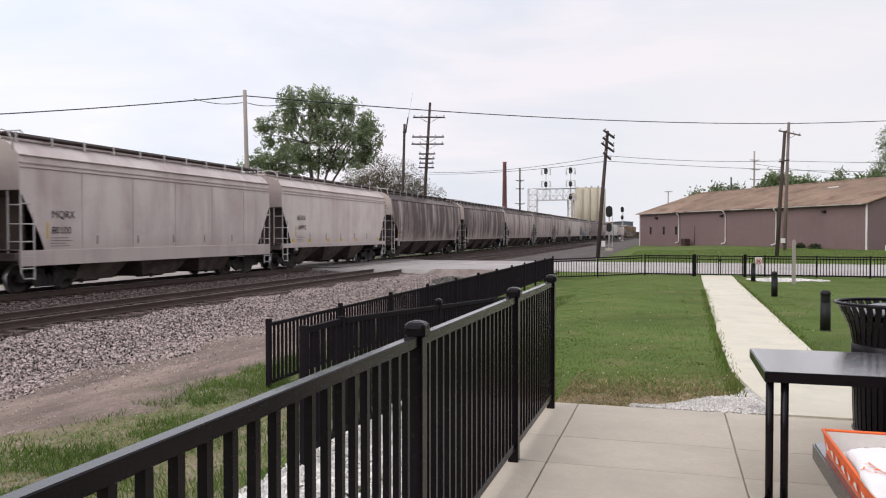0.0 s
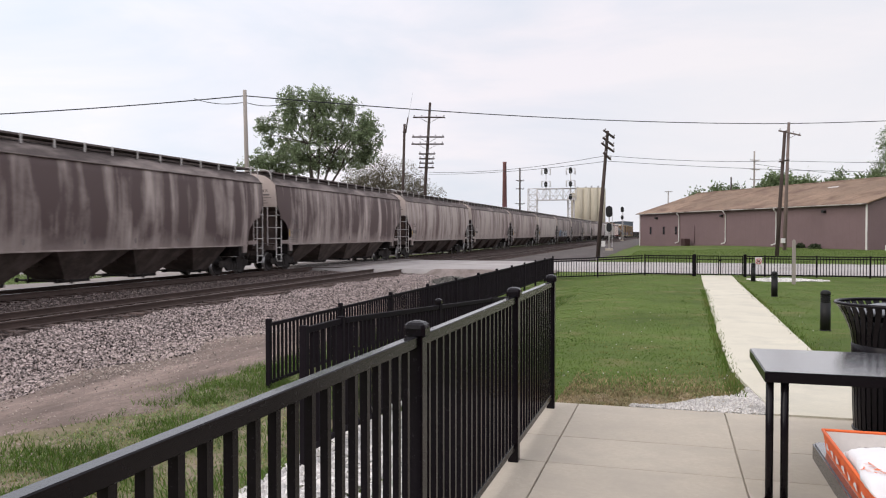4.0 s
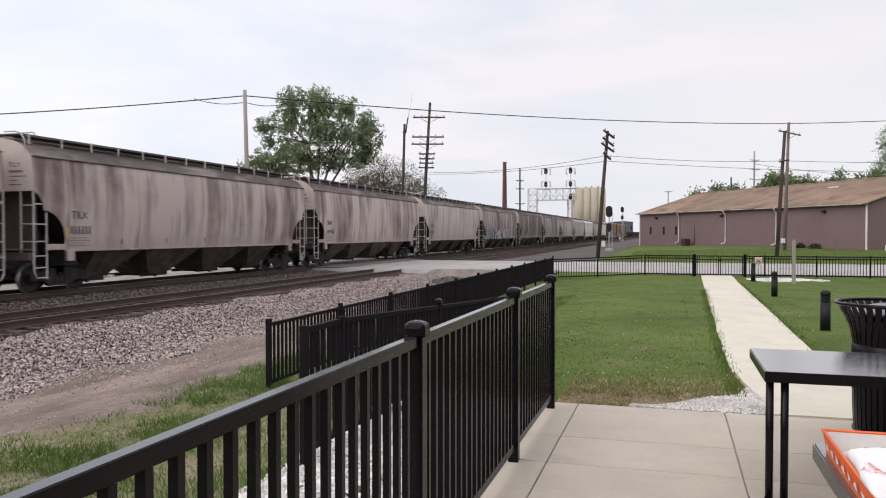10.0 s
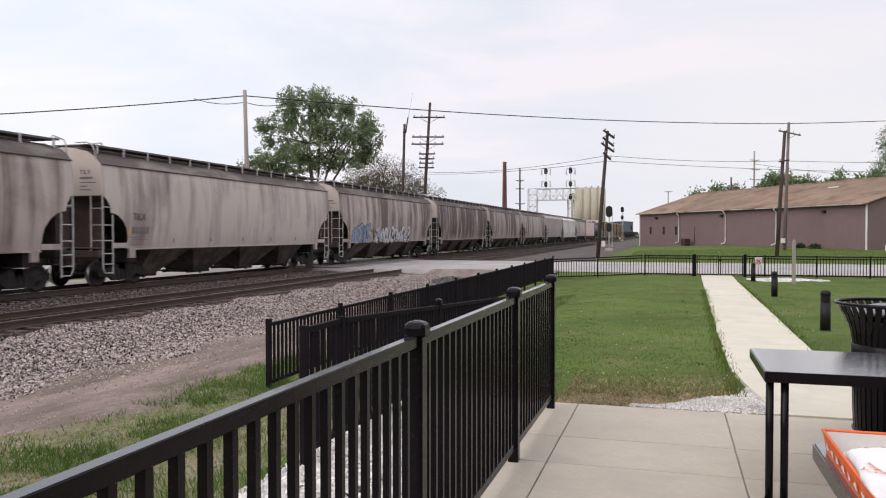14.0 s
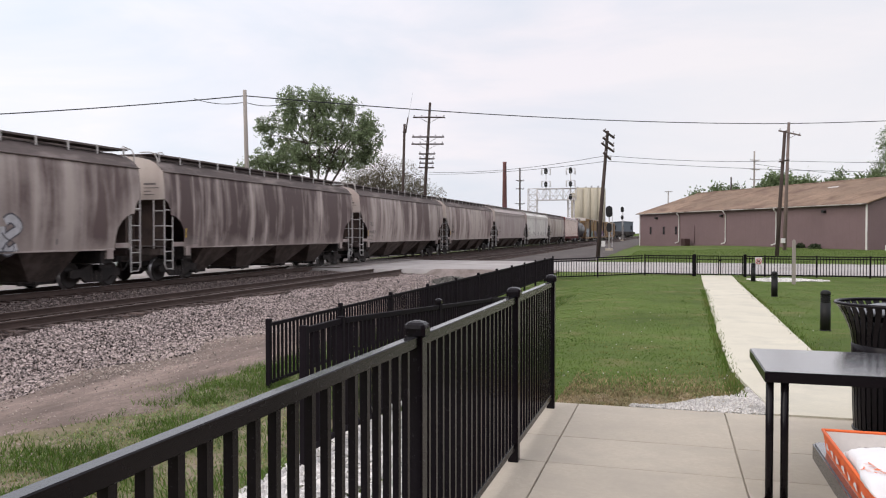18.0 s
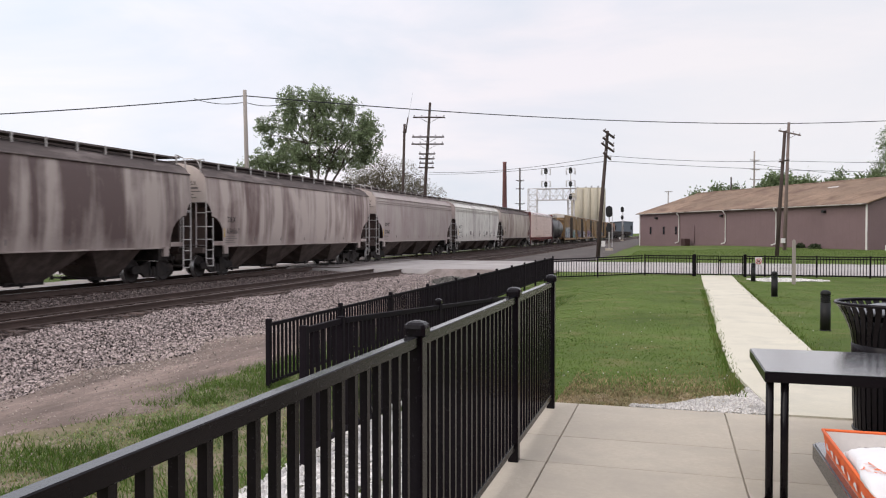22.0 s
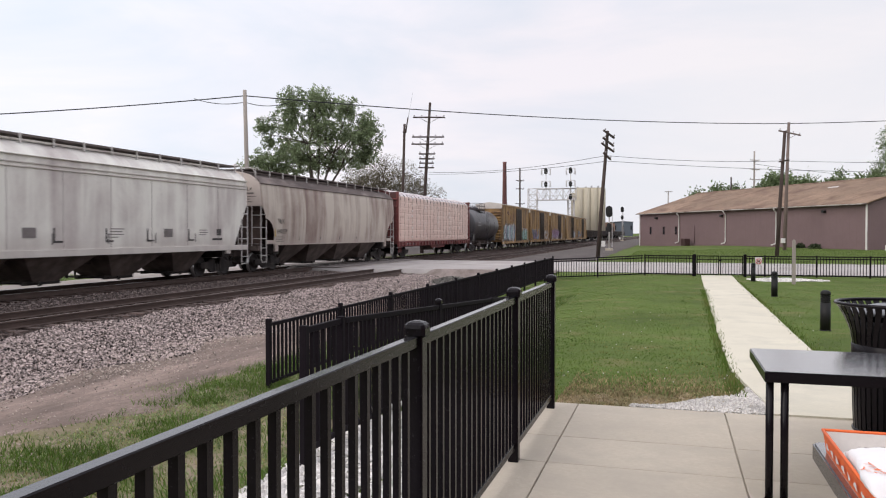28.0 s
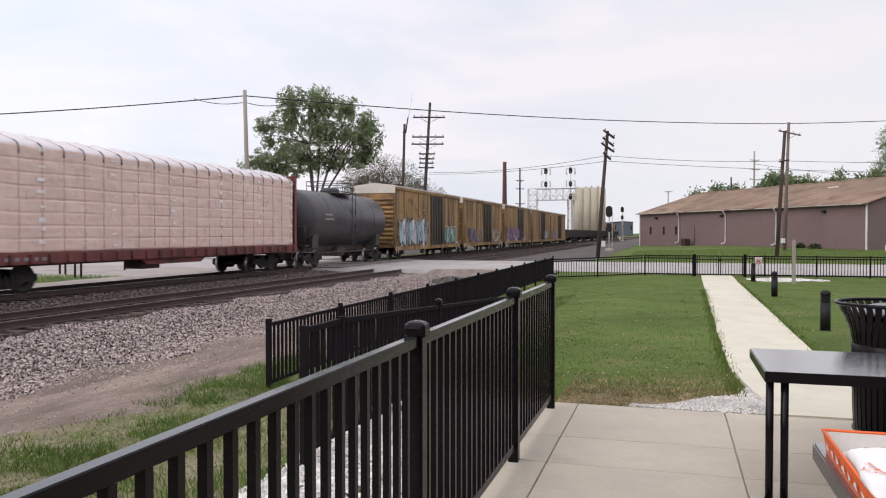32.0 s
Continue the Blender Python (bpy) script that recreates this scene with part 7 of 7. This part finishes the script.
def tree(name, x, y, z, blobs, fork, trunk_r, clumps, per, size, spread_r, material, label, seed, limbs=14, bark="bark", crown_label="", gaps=-0.10, loose=0, airy=0.0):
    """blobs: rough masses of the crown (right, depth, height, rx, ry, rz), seen along the camera's heading."""
    rnd = random.Random(seed)
    tr = thing(name, (x, y, z), turn=FACE, label=label, category="tree", group="trees")
    wood = bmesh.new()
    lean = Vector((rnd.uniform(-0.3, 0.3), rnd.uniform(-0.3, 0.3), fork))
    tube(wood, [(0, 0, -0.4), (0.02, 0, fork * 0.3), lean * 0.7, lean], [trunk_r * 1.3, trunk_r, trunk_r * 0.9, trunk_r * 0.75], 9)
    part("trunk", wood, bark, tr)
    vol = [b[3] * b[4] * b[5] for b in blobs]
    ends, centres = [], []
    branch = bmesh.new()
    for k in range(limbs):
        b = blobs[k % len(blobs)]
        d = Vector((rnd.gauss(0, 1), rnd.gauss(0, 1), rnd.gauss(0, 1))).normalized()
        e = Vector(b[:3]) + Vector((d.x * b[3], d.y * b[4], d.z * b[5])) * rnd.uniform(0.1, 0.7)
        root, wide = (lean * 0.97, 0.38) if k < 7 or not ends else (ends[rnd.randrange(0, 7) * 3], 0.2)
        mid = root.lerp(e, 0.5) + Vector((rnd.uniform(-0.9, 0.9), rnd.uniform(-0.9, 0.9), rnd.uniform(-0.2, 1.1)))
        tube(branch, [root, root.lerp(mid, 0.5), mid, mid.lerp(e, 0.6), e], [trunk_r * wide, trunk_r * wide * 0.75, trunk_r * wide * 0.5, trunk_r * wide * 0.3, 0.02], 6)
        ends += [mid, mid.lerp(e, 0.6), e]
    for k in range(clumps):
        b = rnd.choices(blobs, vol)[0]
        d = Vector((rnd.gauss(0, 1), rnd.gauss(0, 1), rnd.gauss(0, 1))).normalized()
        r = rnd.uniform(0.35, 1.0) ** 0.5
        e = Vector(b[:3]) + Vector((d.x * b[3], d.y * b[4], d.z * b[5])) * r
        if noise.noise(e * 0.55 + Vector((seed, 0, 0))) < gaps:
            continue
        centres.append(tuple(e))
        near = min(ends, key=lambda q: (q - e).length_squared)
        if (near - e).length > 0.3 and k % 2 == 0:
            tube(branch, [near, near.lerp(e, 0.5) + Vector((0, 0, 0.12)), e], [0.05, 0.03, 0.012], 4, cap=False)
    part("branchwork", branch, bark, tr)
    if loose:
        centres, spread_r, per = crown_points(blobs, loose, seed, airy), 0.03, 1
    part("crown", leaf_mesh(centres, spread_r, per, size, seed, material), None, tr, crown_label)
    return tr


tree("broadleaf_tree", -35.2, 73.0, -0.4,
     [(-2.6, 0, 15.6, 1.5, 1.6, 1.4), (0.1, 0.3, 15.9, 1.6, 1.8, 1.3), (3.0, 0, 14.4, 1.8, 1.9, 1.5), (5.0, 0.2, 13.3, 1.3, 1.4, 1.3), (5.6, 0, 11.0, 1.2, 1.4, 1.4), (3.0, -0.4, 11.8, 2.1, 2.2, 1.7), (0.2, 0, 12.6, 2.6, 2.6, 2.3),
      (-3.0, 0.2, 13.4, 1.8, 1.8, 1.7), (-5.4, 0, 12.7, 1.3, 1.3, 1.1), (-4.8, 0.3, 11.3, 1.3, 1.3, 0.9), (-2.2, -0.3, 10.2, 2.3, 2.3, 1.5), (-6.2, 0.3, 9.1, 2.0, 1.5, 0.9), (-0.6, 0, 9.1, 2.0, 2.0, 1.3), (2.2, 0.2, 9.5, 1.9, 1.8, 1.3), (4.6, 0.2, 9.8, 1.8, 1.6, 1.2), (5.6, 0, 12.2, 1.4, 1.4, 1.4), (0.6, 0, 14.4, 2.4, 2.0, 1.4), (-3.6, 0.2, 8.3, 2.2, 1.8, 0.8), (-4.4, 0, 9.6, 2.3, 1.8, 1.3)],
     4.4, 0.42, 420, 105, 0.1, 0.072, "leaf", "large dark green broadleaf tree behind the tracks", 4, limbs=30, crown_label="dense dark green leaves with gaps", gaps=-0.06, loose=60000, airy=0.09)
M["leaf_thin"] = surf("thin_spring_leaf", (0.165, 0.148, 0.108), 0.8, big=0.4, fine=2.5, var=0.4, bump=0, spec=0.2, island=0.5)
let_light_through("leaf_thin", 0.4)
tree("budding_tree", -33.0, 89.3, -0.4, [(-1.0, 0, 7.9, 4.8, 4.0, 3.3), (2.4, 0, 6.0, 4.0, 3.0, 2.6), (-3.8, 0, 6.8, 3.0, 3.0, 2.8)], 2.2, 0.26, 620, 105, 0.08, 0.10, "leaf_thin", "small tree with thin grey-brown spring foliage", 9, limbs=40, loose=34000, airy=0.02)
tree("edge_tree", 27.3, 110.7, -0.2, [(0.5, 0, 13.2, 2.4, 2.4, 2.4), (0, 0, 9.5, 3.0, 3.0, 3.0), (4, 0, 11, 3, 3, 4)], 4.0, 0.35, 260, 110, 0.11, 0.42, "leaf_far", "pale green tree at the end of the hall", 15, limbs=20)


def far_wood(name, base, blobs, count, seed, label):
    """A stand of trees far off, whose single trees run together."""
    rnd = random.Random(seed)
    pts = []
    for r, d, z, rx, ry, rz in blobs:
        for k in range(count):
            q = Vector((rnd.gauss(0, 1), rnd.gauss(0, 1), rnd.gauss(0, 1))).normalized() * rnd.uniform(0.4, 1.0)
            pts.append((r + q.x * rx, d + q.y * ry, z + q.z * rz))
    ob = new(name, leaf_mesh(pts, 0.7, 90, 0.3, seed, "leaf_far", name))
    ob.matrix_basis = pose(*base, 0, 0, FACE)
    return tagged(ob, label, "woodland", kind="stuff")


far_wood("far_trees", (21.95, 163.0, -0.3), [(-3.5, 0, 7, 3.0, 3, 6.0), (0.5, 0, 6.5, 3.5, 3, 7.0), (4.0, 0, 6, 3, 3, 6.2), (9.0, 0, 6.5, 3.5, 3, 6.8), (13, 0, 6, 3, 3, 6.2), (17, 0, 6.5, 4, 3, 6.8), (22, 1, 6, 4, 3, 6.4)], 210, 21, "distant green trees behind the hall")
far_wood("far_trees", (9.5, 180.0, -0.3), [(-4, 0, 5, 3, 3, 5.6), (0, 0, 5.5, 3, 3, 6.0), (4, 0, 5.5, 3.5, 3, 6.4), (8, 0, 5, 3, 3, 5.8)], 210, 22, "distant green trees behind the hall")
# ---- loose stones, grass and weeds ----
BED = ((-24.0, -0.75), (-21.4, -0.47), (-17.2, -0.47), (-15.7, -0.545), (-12.3, -0.545), (-11.4, -0.57), (-8.9, -0.78))


def bed_z(x):
    for (xa, za), (xb, zb) in zip(BED, BED[1:]):
        if xa <= x <= xb:
            return mixf(za, zb, (x - xa) / (xb - xa))
    return -0.78


def shoulder(rng):
    y = 6.5 + 29.5 * rng.random() ** 1.7
    x = -12.6 + 3.9 * rng.random() + 0.3 * math.sin(y * 1.7)
    return (x, y, max(bed_z(x), land(x, y)) + rng.uniform(0.0, 0.04))


def between(rng):
    y = 8.0 + 60 * rng.random() ** 1.6
    x = rng.choice([rng.uniform(-19.6, -18.4), rng.uniform(-14.7, -13.4), rng.uniform(-13.2, -12.4)])
    return (x, y, bed_z(x) + rng.uniform(0.0, 0.04))


def middle(rng):
    y = 8.0 + 29 * rng.random() ** 1.5
    x = rng.uniform(-17.7, -15.4)
    return (x, y, bed_z(x) + rng.uniform(0.0, 0.05))


def shoulder_far(rng):
    y = 51.5 + 90 * rng.random() ** 1.6
    x = rng.uniform(-17.6, -11.0)
    return (x, y, -0.44 + rng.uniform(0.0, 0.03))


def strays(rng):
    y = 5.5 + 24 * rng.random() ** 1.4
    x = -9.6 + 4.0 * rng.random() ** 1.5
    return (x, y, land(x, y) + 0.03)


M["dusty_stone"] = surf("dusty_stone", (0.155, 0.124, 0.115), 0.9, island=0.8, big=3.0, fine=30.0, var=0.35, bump=0.3, spec=0.2)
M["stray_stone"] = surf("stray_stone", (0.34, 0.285, 0.25), 0.9, island=0.5, big=3.0, fine=30.0, var=0.3, bump=0.2, spec=0.15)
scatter_stones("ballast_stones", 82000, shoulder, (0.012, 0.031), "stone", 1, "loose broken grey and pinkish ballast stones", "stones")
scatter_stones("ballast_stones", 6000, between, (0.02, 0.04), "oily_stone", 2, "loose oily ballast stones between the rails", "stones")
scatter_stones("ballast_stones", 8000, middle, (0.016, 0.032), "dusty_stone", 9, "loose dusty ballast stones between the two tracks", "stones")
scatter_stones("ballast_stones", 3500, shoulder_far, (0.03, 0.06), "oily_stone", 3, "loose broken ballast stones beyond the crossing", "stones")


def spill(rng):
    y = 6.0 + 24 * rng.random() ** 1.4
    x = -9.3 + abs(rng.normal(0, 0.75)) + 0.4 * math.sin(y * 1.3)
    return (x, y, land(x, y) + 0.03)


scatter_stones("ballast_stones", 6000, spill, (0.008, 0.022), "stray_stone", 8, "ballast stones spilled over the edge of the dirt track", "stones")
scatter_stones("stray_stones", 5000, strays, (0.004, 0.014), "stray_stone", 4, "small stray stones on the dirt track", "stones")


def heap(rng):
    a, r = rng.uniform(0, math.tau), rng.random() ** 0.6
    x, y = -9.5 + 1.0 * r * math.cos(a), 33.4 + 1.7 * r * math.sin(a)
    return (x, y, land(x, y) + 0.26 * (1 - r * r) * rng.uniform(0.4, 1.0))


M["spoil"] = surf("dark_spoil", (0.115, 0.108, 0.098), 0.95, island=0.6, big=3.0, fine=30.0, var=0.4, bump=0.3, spec=0.1)
scatter_stones("spoil_heap", 2600, heap, (0.03, 0.07), "spoil", 12, "low heap of dark stony spoil beside the crossing", "stone heap")


def side_bed(rng):
    y, x = rng.uniform(-0.5, 7.0), -1.2 - 1.65 * rng.random() ** 0.9
    return (x, y, land(x, y) + rng.uniform(0.0, 0.03))


def lawn_bed(rng):
    u = rng.random()
    x = -0.35 + 1.2 * u ** 0.7
    y = 6.93 + (0.08 + 0.6 * step(-0.2, 0.5, x) + 0.8 * step(0.45, 0.8, x) * (0.8 + 0.3 * math.sin(x * 9))) * rng.random()
    return (x, y, land(x, y) + 0.008 + rng.uniform(0.0, 0.014))


M["pale_rock"] = surf("pale_rock", (0.60, 0.575, 0.555), 0.9, island=0.3, big=3.0, fine=30.0, var=0.2, bump=0.3, spec=0.2)
scatter_stones("white_rocks", 13500, side_bed, (0.016, 0.036), "pale_rock", 5, "bed of white landscaping rocks along the patio", "stones")
scatter_stones("white_rocks", 9000, lawn_bed, (0.006, 0.015), "white_rock", 6, "white landscaping rocks at the edge of the lawn", "stones")
M["bare"] = surf("dry_bare_soil", (0.27, 0.205, 0.14), 0.95, big=1.2, fine=18.0, var=0.35, bump=0.6, dirt=(0.12, 0.12, 0.045), dirt_at=0.50, soft=0.1, spec=0.1)


def bare_patch():
    """An uneven tongue of dry soil, flush with the ground."""
    bm = bmesh.new()
    rows = []
    for i in range(25):
        x = mixf(-1.0, 0.62, i / 24)
        far = 6.99 + 0.8 * math.sin(math.pi * min(1, max(0, (x + 1.15) / 1.75))) * (0.7 + 0.9 * noise.noise(Vector((x * 3.2, 1, 0))) + 0.5 * noise.noise(Vector((x * 11, 2, 0))))
        rows.append([bm.verts.new((x, y, land(x, y) + 0.008)) for y in spread(6.905, far, 8)])
    for a, b in zip(rows, rows[1:]):
        for k in range(7):
            bm.faces.new((a[k], b[k], b[k + 1], a[k + 1]))
    tagged(part("bare_patch", bm, "bare", None), "dry bare soil where the lawn meets the patio", "bare soil", kind="structure")


bare_patch()
def pad(rng):
    a, r = rng.uniform(0, math.tau), rng.random() ** 0.5
    r *= 1.0 + 0.25 * math.sin(3 * a + 1.0)
    x, y = 4.2 + 1.35 * r * math.cos(a), 32.9 + 0.85 * r * math.sin(a)
    return (x, y, land(x, y) + 0.07 * max(0.0, 1 - r * r) * rng.random())


scatter_stones("white_rocks", 3600, pad, (0.02, 0.05), "pale_rock", 7, "low irregular bed of white stones round a post in the lawn", "stones")


def blades(name, pts, h, w, lean, seed, material, label, category="grass"):
    """Grass blades, each a narrow bent strip."""
    rng = np.random.default_rng(seed)
    p = np.array(pts)
    n = len(p)
    ang = rng.uniform(0, math.tau, n)
    hh = rng.uniform(h[0], h[1], n) * rng.uniform(0.6, 1.0, n)
    dx, dy = np.cos(ang), np.sin(ang)
    le = rng.uniform(0.1, lean, n) * hh
    la = rng.uniform(0, math.tau, n)
    lx, ly = np.cos(la) * le, np.sin(la) * le
    ww = w * rng.uniform(0.7, 1.3, n)
    z0 = np.zeros(n)
    v = np.stack([
        p + np.stack([-dx * ww, -dy * ww, z0 - 0.01], 1), p + np.stack([dx * ww, dy * ww, z0 - 0.01], 1),
        p + np.stack([dx * ww * 0.7 + lx * 0.4, dy * ww * 0.7 + ly * 0.4, hh * 0.6], 1), p + np.stack([-dx * ww * 0.7 + lx * 0.4, -dy * ww * 0.7 + ly * 0.4, hh * 0.6], 1),
        p + np.stack([lx, ly, hh], 1)], 1).reshape(-1, 3)
    k = np.arange(n)[:, None] * 5
    quads = (k + np.array([[0, 1, 2, 3]])).tolist()
    tris = (k + np.array([[3, 2, 4]])).tolist()
    me = bpy.data.meshes.new(name)
    me.from_pydata(v.tolist(), [], quads + tris)
    me.materials.append(M[material])
    return tagged(new(name, me), label, category, kind="stuff")


def lawn_points(n, seed):
    rnd = random.Random(seed)
    out = []
    while len(out) < n:
        y = 6.95 + 28 * rnd.random() ** 1.9
        x = rnd.uniform(-4.9, 10.5)
        if 0.47 + 0.0213 * y - 0.02 < x < 1.60 + 0.024 * y:
            continue
        if y < 7.75 and -0.9 < x < 0.75 and noise.noise(Vector((x * 2, y * 2, 0))) < 0.25:
            continue
        if y < 9.3 and 0.7 < x < 2.6:
            continue
        out.append((x, y, land(x, y)))
    return out




def dry_points(n, seed):
    rnd = random.Random(seed)
    out = []
    for k in range(n):
        x, y = rnd.uniform(-1.0, 0.7), 6.93 + abs(rnd.gauss(0, 0.75))
        out.append((x, y, land(x, y)))
    return out


M["dry_blade"] = surf("dry_grass_blade", (0.30, 0.235, 0.135), 0.9, big=0.7, fine=3.0, var=0.4, bump=0, spec=0.1, island=0.4)
blades("dry_grass", dry_points(9000, 91), (0.01, 0.04), 0.005, 1.4, 92, "dry_blade", "short dry brown grass at the patio edge")
blades("lawn_grass", lawn_points(105000, 41), (0.008, 0.026), 0.005, 2.2, 42, "blade", "short green lawn grass")
M["clump_blade"] = surf("clump_blade", (0.10, 0.165, 0.035), 0.8, big=0.5, fine=3.0, var=0.35, bump=0, spec=0.1, island=0.35)
M["straw_blade"] = surf("straw_blade", (0.24, 0.225, 0.085), 0.9, big=0.5, fine=3.0, var=0.35, bump=0, spec=0.1, island=0.35)
let_light_through("clump_blade", 0.4)
blades("lawn_clumps", [p for p in lawn_points(90000, 43) if noise.noise(Vector((p[0] * 1.7, p[1] * 1.1, 2))) + 0.6 * noise.noise(Vector((p[0] * 5, p[1] * 3.4, 6))) > 0.25], (0.012, 0.038), 0.0055, 1.9, 44, "clump_blade", "thicker darker tufts in the lawn")
blades("lawn_straw", [p for p in lawn_points(30000, 45) if noise.noise(Vector((p[0] * 1.2, p[1] * 0.9, 12))) + 0.6 * noise.noise(Vector((p[0] * 4, p[1] * 3, 16))) > 0.25], (0.012, 0.035), 0.005, 2.0, 46, "straw_blade", "yellowed grass in patches of the lawn")


def verge_points(n, seed):
    rnd = random.Random(seed)
    out = []
    while len(out) < n:
        y = 1.5 + 22 * rnd.random() ** 1.5
        x = -2.75 - 5.1 * rnd.random()
        e = x + 0.4 * noise.noise(Vector((x * 0.6, y * 0.5, 7))) + 0.3 * noise.noise(Vector((x * 2.2, y * 2.2, 4)))
        dense = step(-6.4, -5.8, e) * (1 - 0.6 * step(-4.8, -3.8, e)) * (0.8 + 0.7 * noise.noise(Vector((x * 1.4, y * 1.4, 3))))
        patch = 0.8 * step(-7.7, -6.9, e) * (noise.noise(Vector((x * 0.9, y * 0.6, 11))) + 0.5 * noise.noise(Vector((x * 3.1, y * 2.6, 5))) + 0.05)
        thick = max(dense, patch)
        if rnd.random() < thick:
            out.append((x, y, land(x, y)))
    return out


blades("verge_straw", verge_points(42000, 57), (0.01, 0.06), 0.005, 2.0, 58, "straw_blade", "yellowed dead grass among the weeds beside the dirt track")
blades("low_verge_grass", verge_points(120000, 55), (0.015, 0.06), 0.0065, 1.6, 56, "tall_blade", "low trampled grass beside the dirt track")
blades("tall_grass", [p for p in verge_points(70000, 51) if p[0] > -6.5 and noise.noise(Vector((p[0] * 1.3, p[1] * 1.1, 8))) + 0.5 * noise.noise(Vector((p[0] * 4, p[1] * 3, 9))) > -0.05], (0.04, 0.15), 0.0048, 1.2, 52, "clump_blade", "tall uncut grass and weeds beside the dirt track")


def edge_points(n, seed):
    rnd = random.Random(seed)
    out = []
    for k in range(n):
        s = rnd.random()
        if s < 0.35:
            y = 7.6 + 18 * rnd.random()
            x = 0.42 + 0.0213 * y + rnd.gauss(0, 0.05)
        elif s < 0.55:
            y = 9.0 + 22 * rnd.random()
            x = 1.66 + 0.024 * y + rnd.gauss(0, 0.05)
        elif s < 0.8:
            x, y = rnd.uniform(-5.2, 13), CROSS_Y + rnd.gauss(0, 0.12)
        else:
            x, y = -5.2 + rnd.gauss(0, 0.12), rnd.uniform(9, 35)
        out.append((x, y, land(x, y)))
    return out


blades("edge_weeds", edge_points(5200, 61), (0.04, 0.12), 0.006, 0.8, 62, "blade", "longer grass left along the path and the fences")


def far_verge(n, seed):
    rnd = random.Random(seed)
    out = []
    for k in range(n):
        x, y = rnd.uniform(-3.5, 20), rnd.uniform(52, 84)
        out.append((x, y, land(x, y)))
    return out


M["rough_blade"] = surf("rough_grass_blade", (0.15, 0.205, 0.062), 0.8, big=0.5, fine=3.0, var=0.4, bump=0, spec=0.2, island=0.25)
let_light_through("rough_blade", 0.4)
blades("roadside_grass", far_verge(26000, 71), (0.05, 0.14), 0.02, 0.9, 72, "rough_blade", "rough green grass between the road and the hall")


def flowers():
    rnd = random.Random(81)
    pts = [(rnd.uniform(-4, 0.6), 8 + 9 * rnd.random() ** 1.5) for _ in range(160)] + [(rnd.uniform(2.2, 6), rnd.uniform(10, 20)) for _ in range(60)]
    bm = bmesh.new()
    for x, y in pts:
        if noise.noise(Vector((x * 0.9, y * 0.9, 5))) < -0.05:
            continue
        z = land(x, y) + rnd.uniform(0.05, 0.10)
        vs = [bm.verts.new((x + 0.007 * math.cos(k * 1.257), y + 0.007 * math.sin(k * 1.257), z + 0.004 * (k % 2))) for k in range(5)]
        top = bm.verts.new((x, y, z + 0.014))
        for k in range(5):
            bm.faces.new((vs[k], vs[(k + 1) % 5], top))
    tagged(part("clover_flowers", bm, "pale_card", None), "tiny white clover flowers in the lawn", "flowers", kind="stuff")


flowers()


M["shrub_leaf"] = surf("shrub_leaf", (0.045, 0.06, 0.03), 0.7, big=0.6, fine=4.0, var=0.4, bump=0, spec=0.2, island=0.4)


def shrub(x, y, z, r, seed):
    rnd = random.Random(seed)
    sh = thing("shrub", (x, y, z), label="small dark green shrub against the hall", category="shrub", group="shrubs")
    pts = [(rnd.gauss(0, 0.4) * r, rnd.gauss(0, 0.4) * r, abs(rnd.gauss(0.5, 0.25)) * r) for _ in range(90)]
    st = bmesh.new()
    for k in range(8):
        e = Vector(rnd.choice(pts))
        tube(st, [(0, 0, -0.1), e * 0.5, e], [0.04, 0.025, 0.01], 5)
    part("stems", st, "bark", sh)
    part("foliage", leaf_mesh(pts, 0.14 * r, 12, 0.10, seed, "shrub_leaf", "foliage"), None, sh)


shrub(14.1, 87.6, -0.2, 0.5, 5)
shrub(13.0, 89.6, -0.2, 0.5, 6)


def far_side():
    """Weeds and short guard posts on the far side of the tracks."""
    rnd = random.Random(101)
    pts = []
    while len(pts) < 16000:
        x, y = -23.0 - 6.5 * rnd.random(), 14 + 14.5 * rnd.random()
        if noise.noise(Vector((x * 0.5, y * 0.4, 1))) > -0.3:
            pts.append((x, y, land(x, y)))
    blades("far_weeds", pts, (0.04, 0.17), 0.013, 1.1, 102, "tall_blade", "rough green weeds beyond the tracks")
    first = None
    for x, y in ((-27.11, 29.23), (-26.86, 29.3), (-24.15, 26.88), (-23.9, 26.95), (-23.44, 23.68), (-27.0, 33.5)):
        if first is None:
            first = thing("guard_post", (x, y, land(x, y)), label="short dark steel guard post beyond the tracks", category="post", group="guard posts")
            part("shaft", tube(bmesh.new(), [(0, 0, -0.2), (0, 0, 0.95)], 0.045, 10), "truck_iron", first)
            part("cap", lathe(bmesh.new(), [(0.065, 0.95), (0.065, 0.97), (0.03, 1.0)], 10), "truck_iron", first)
        else:
            copy_thing(first, pose(x, y, land(x, y)))


far_side()


motions()
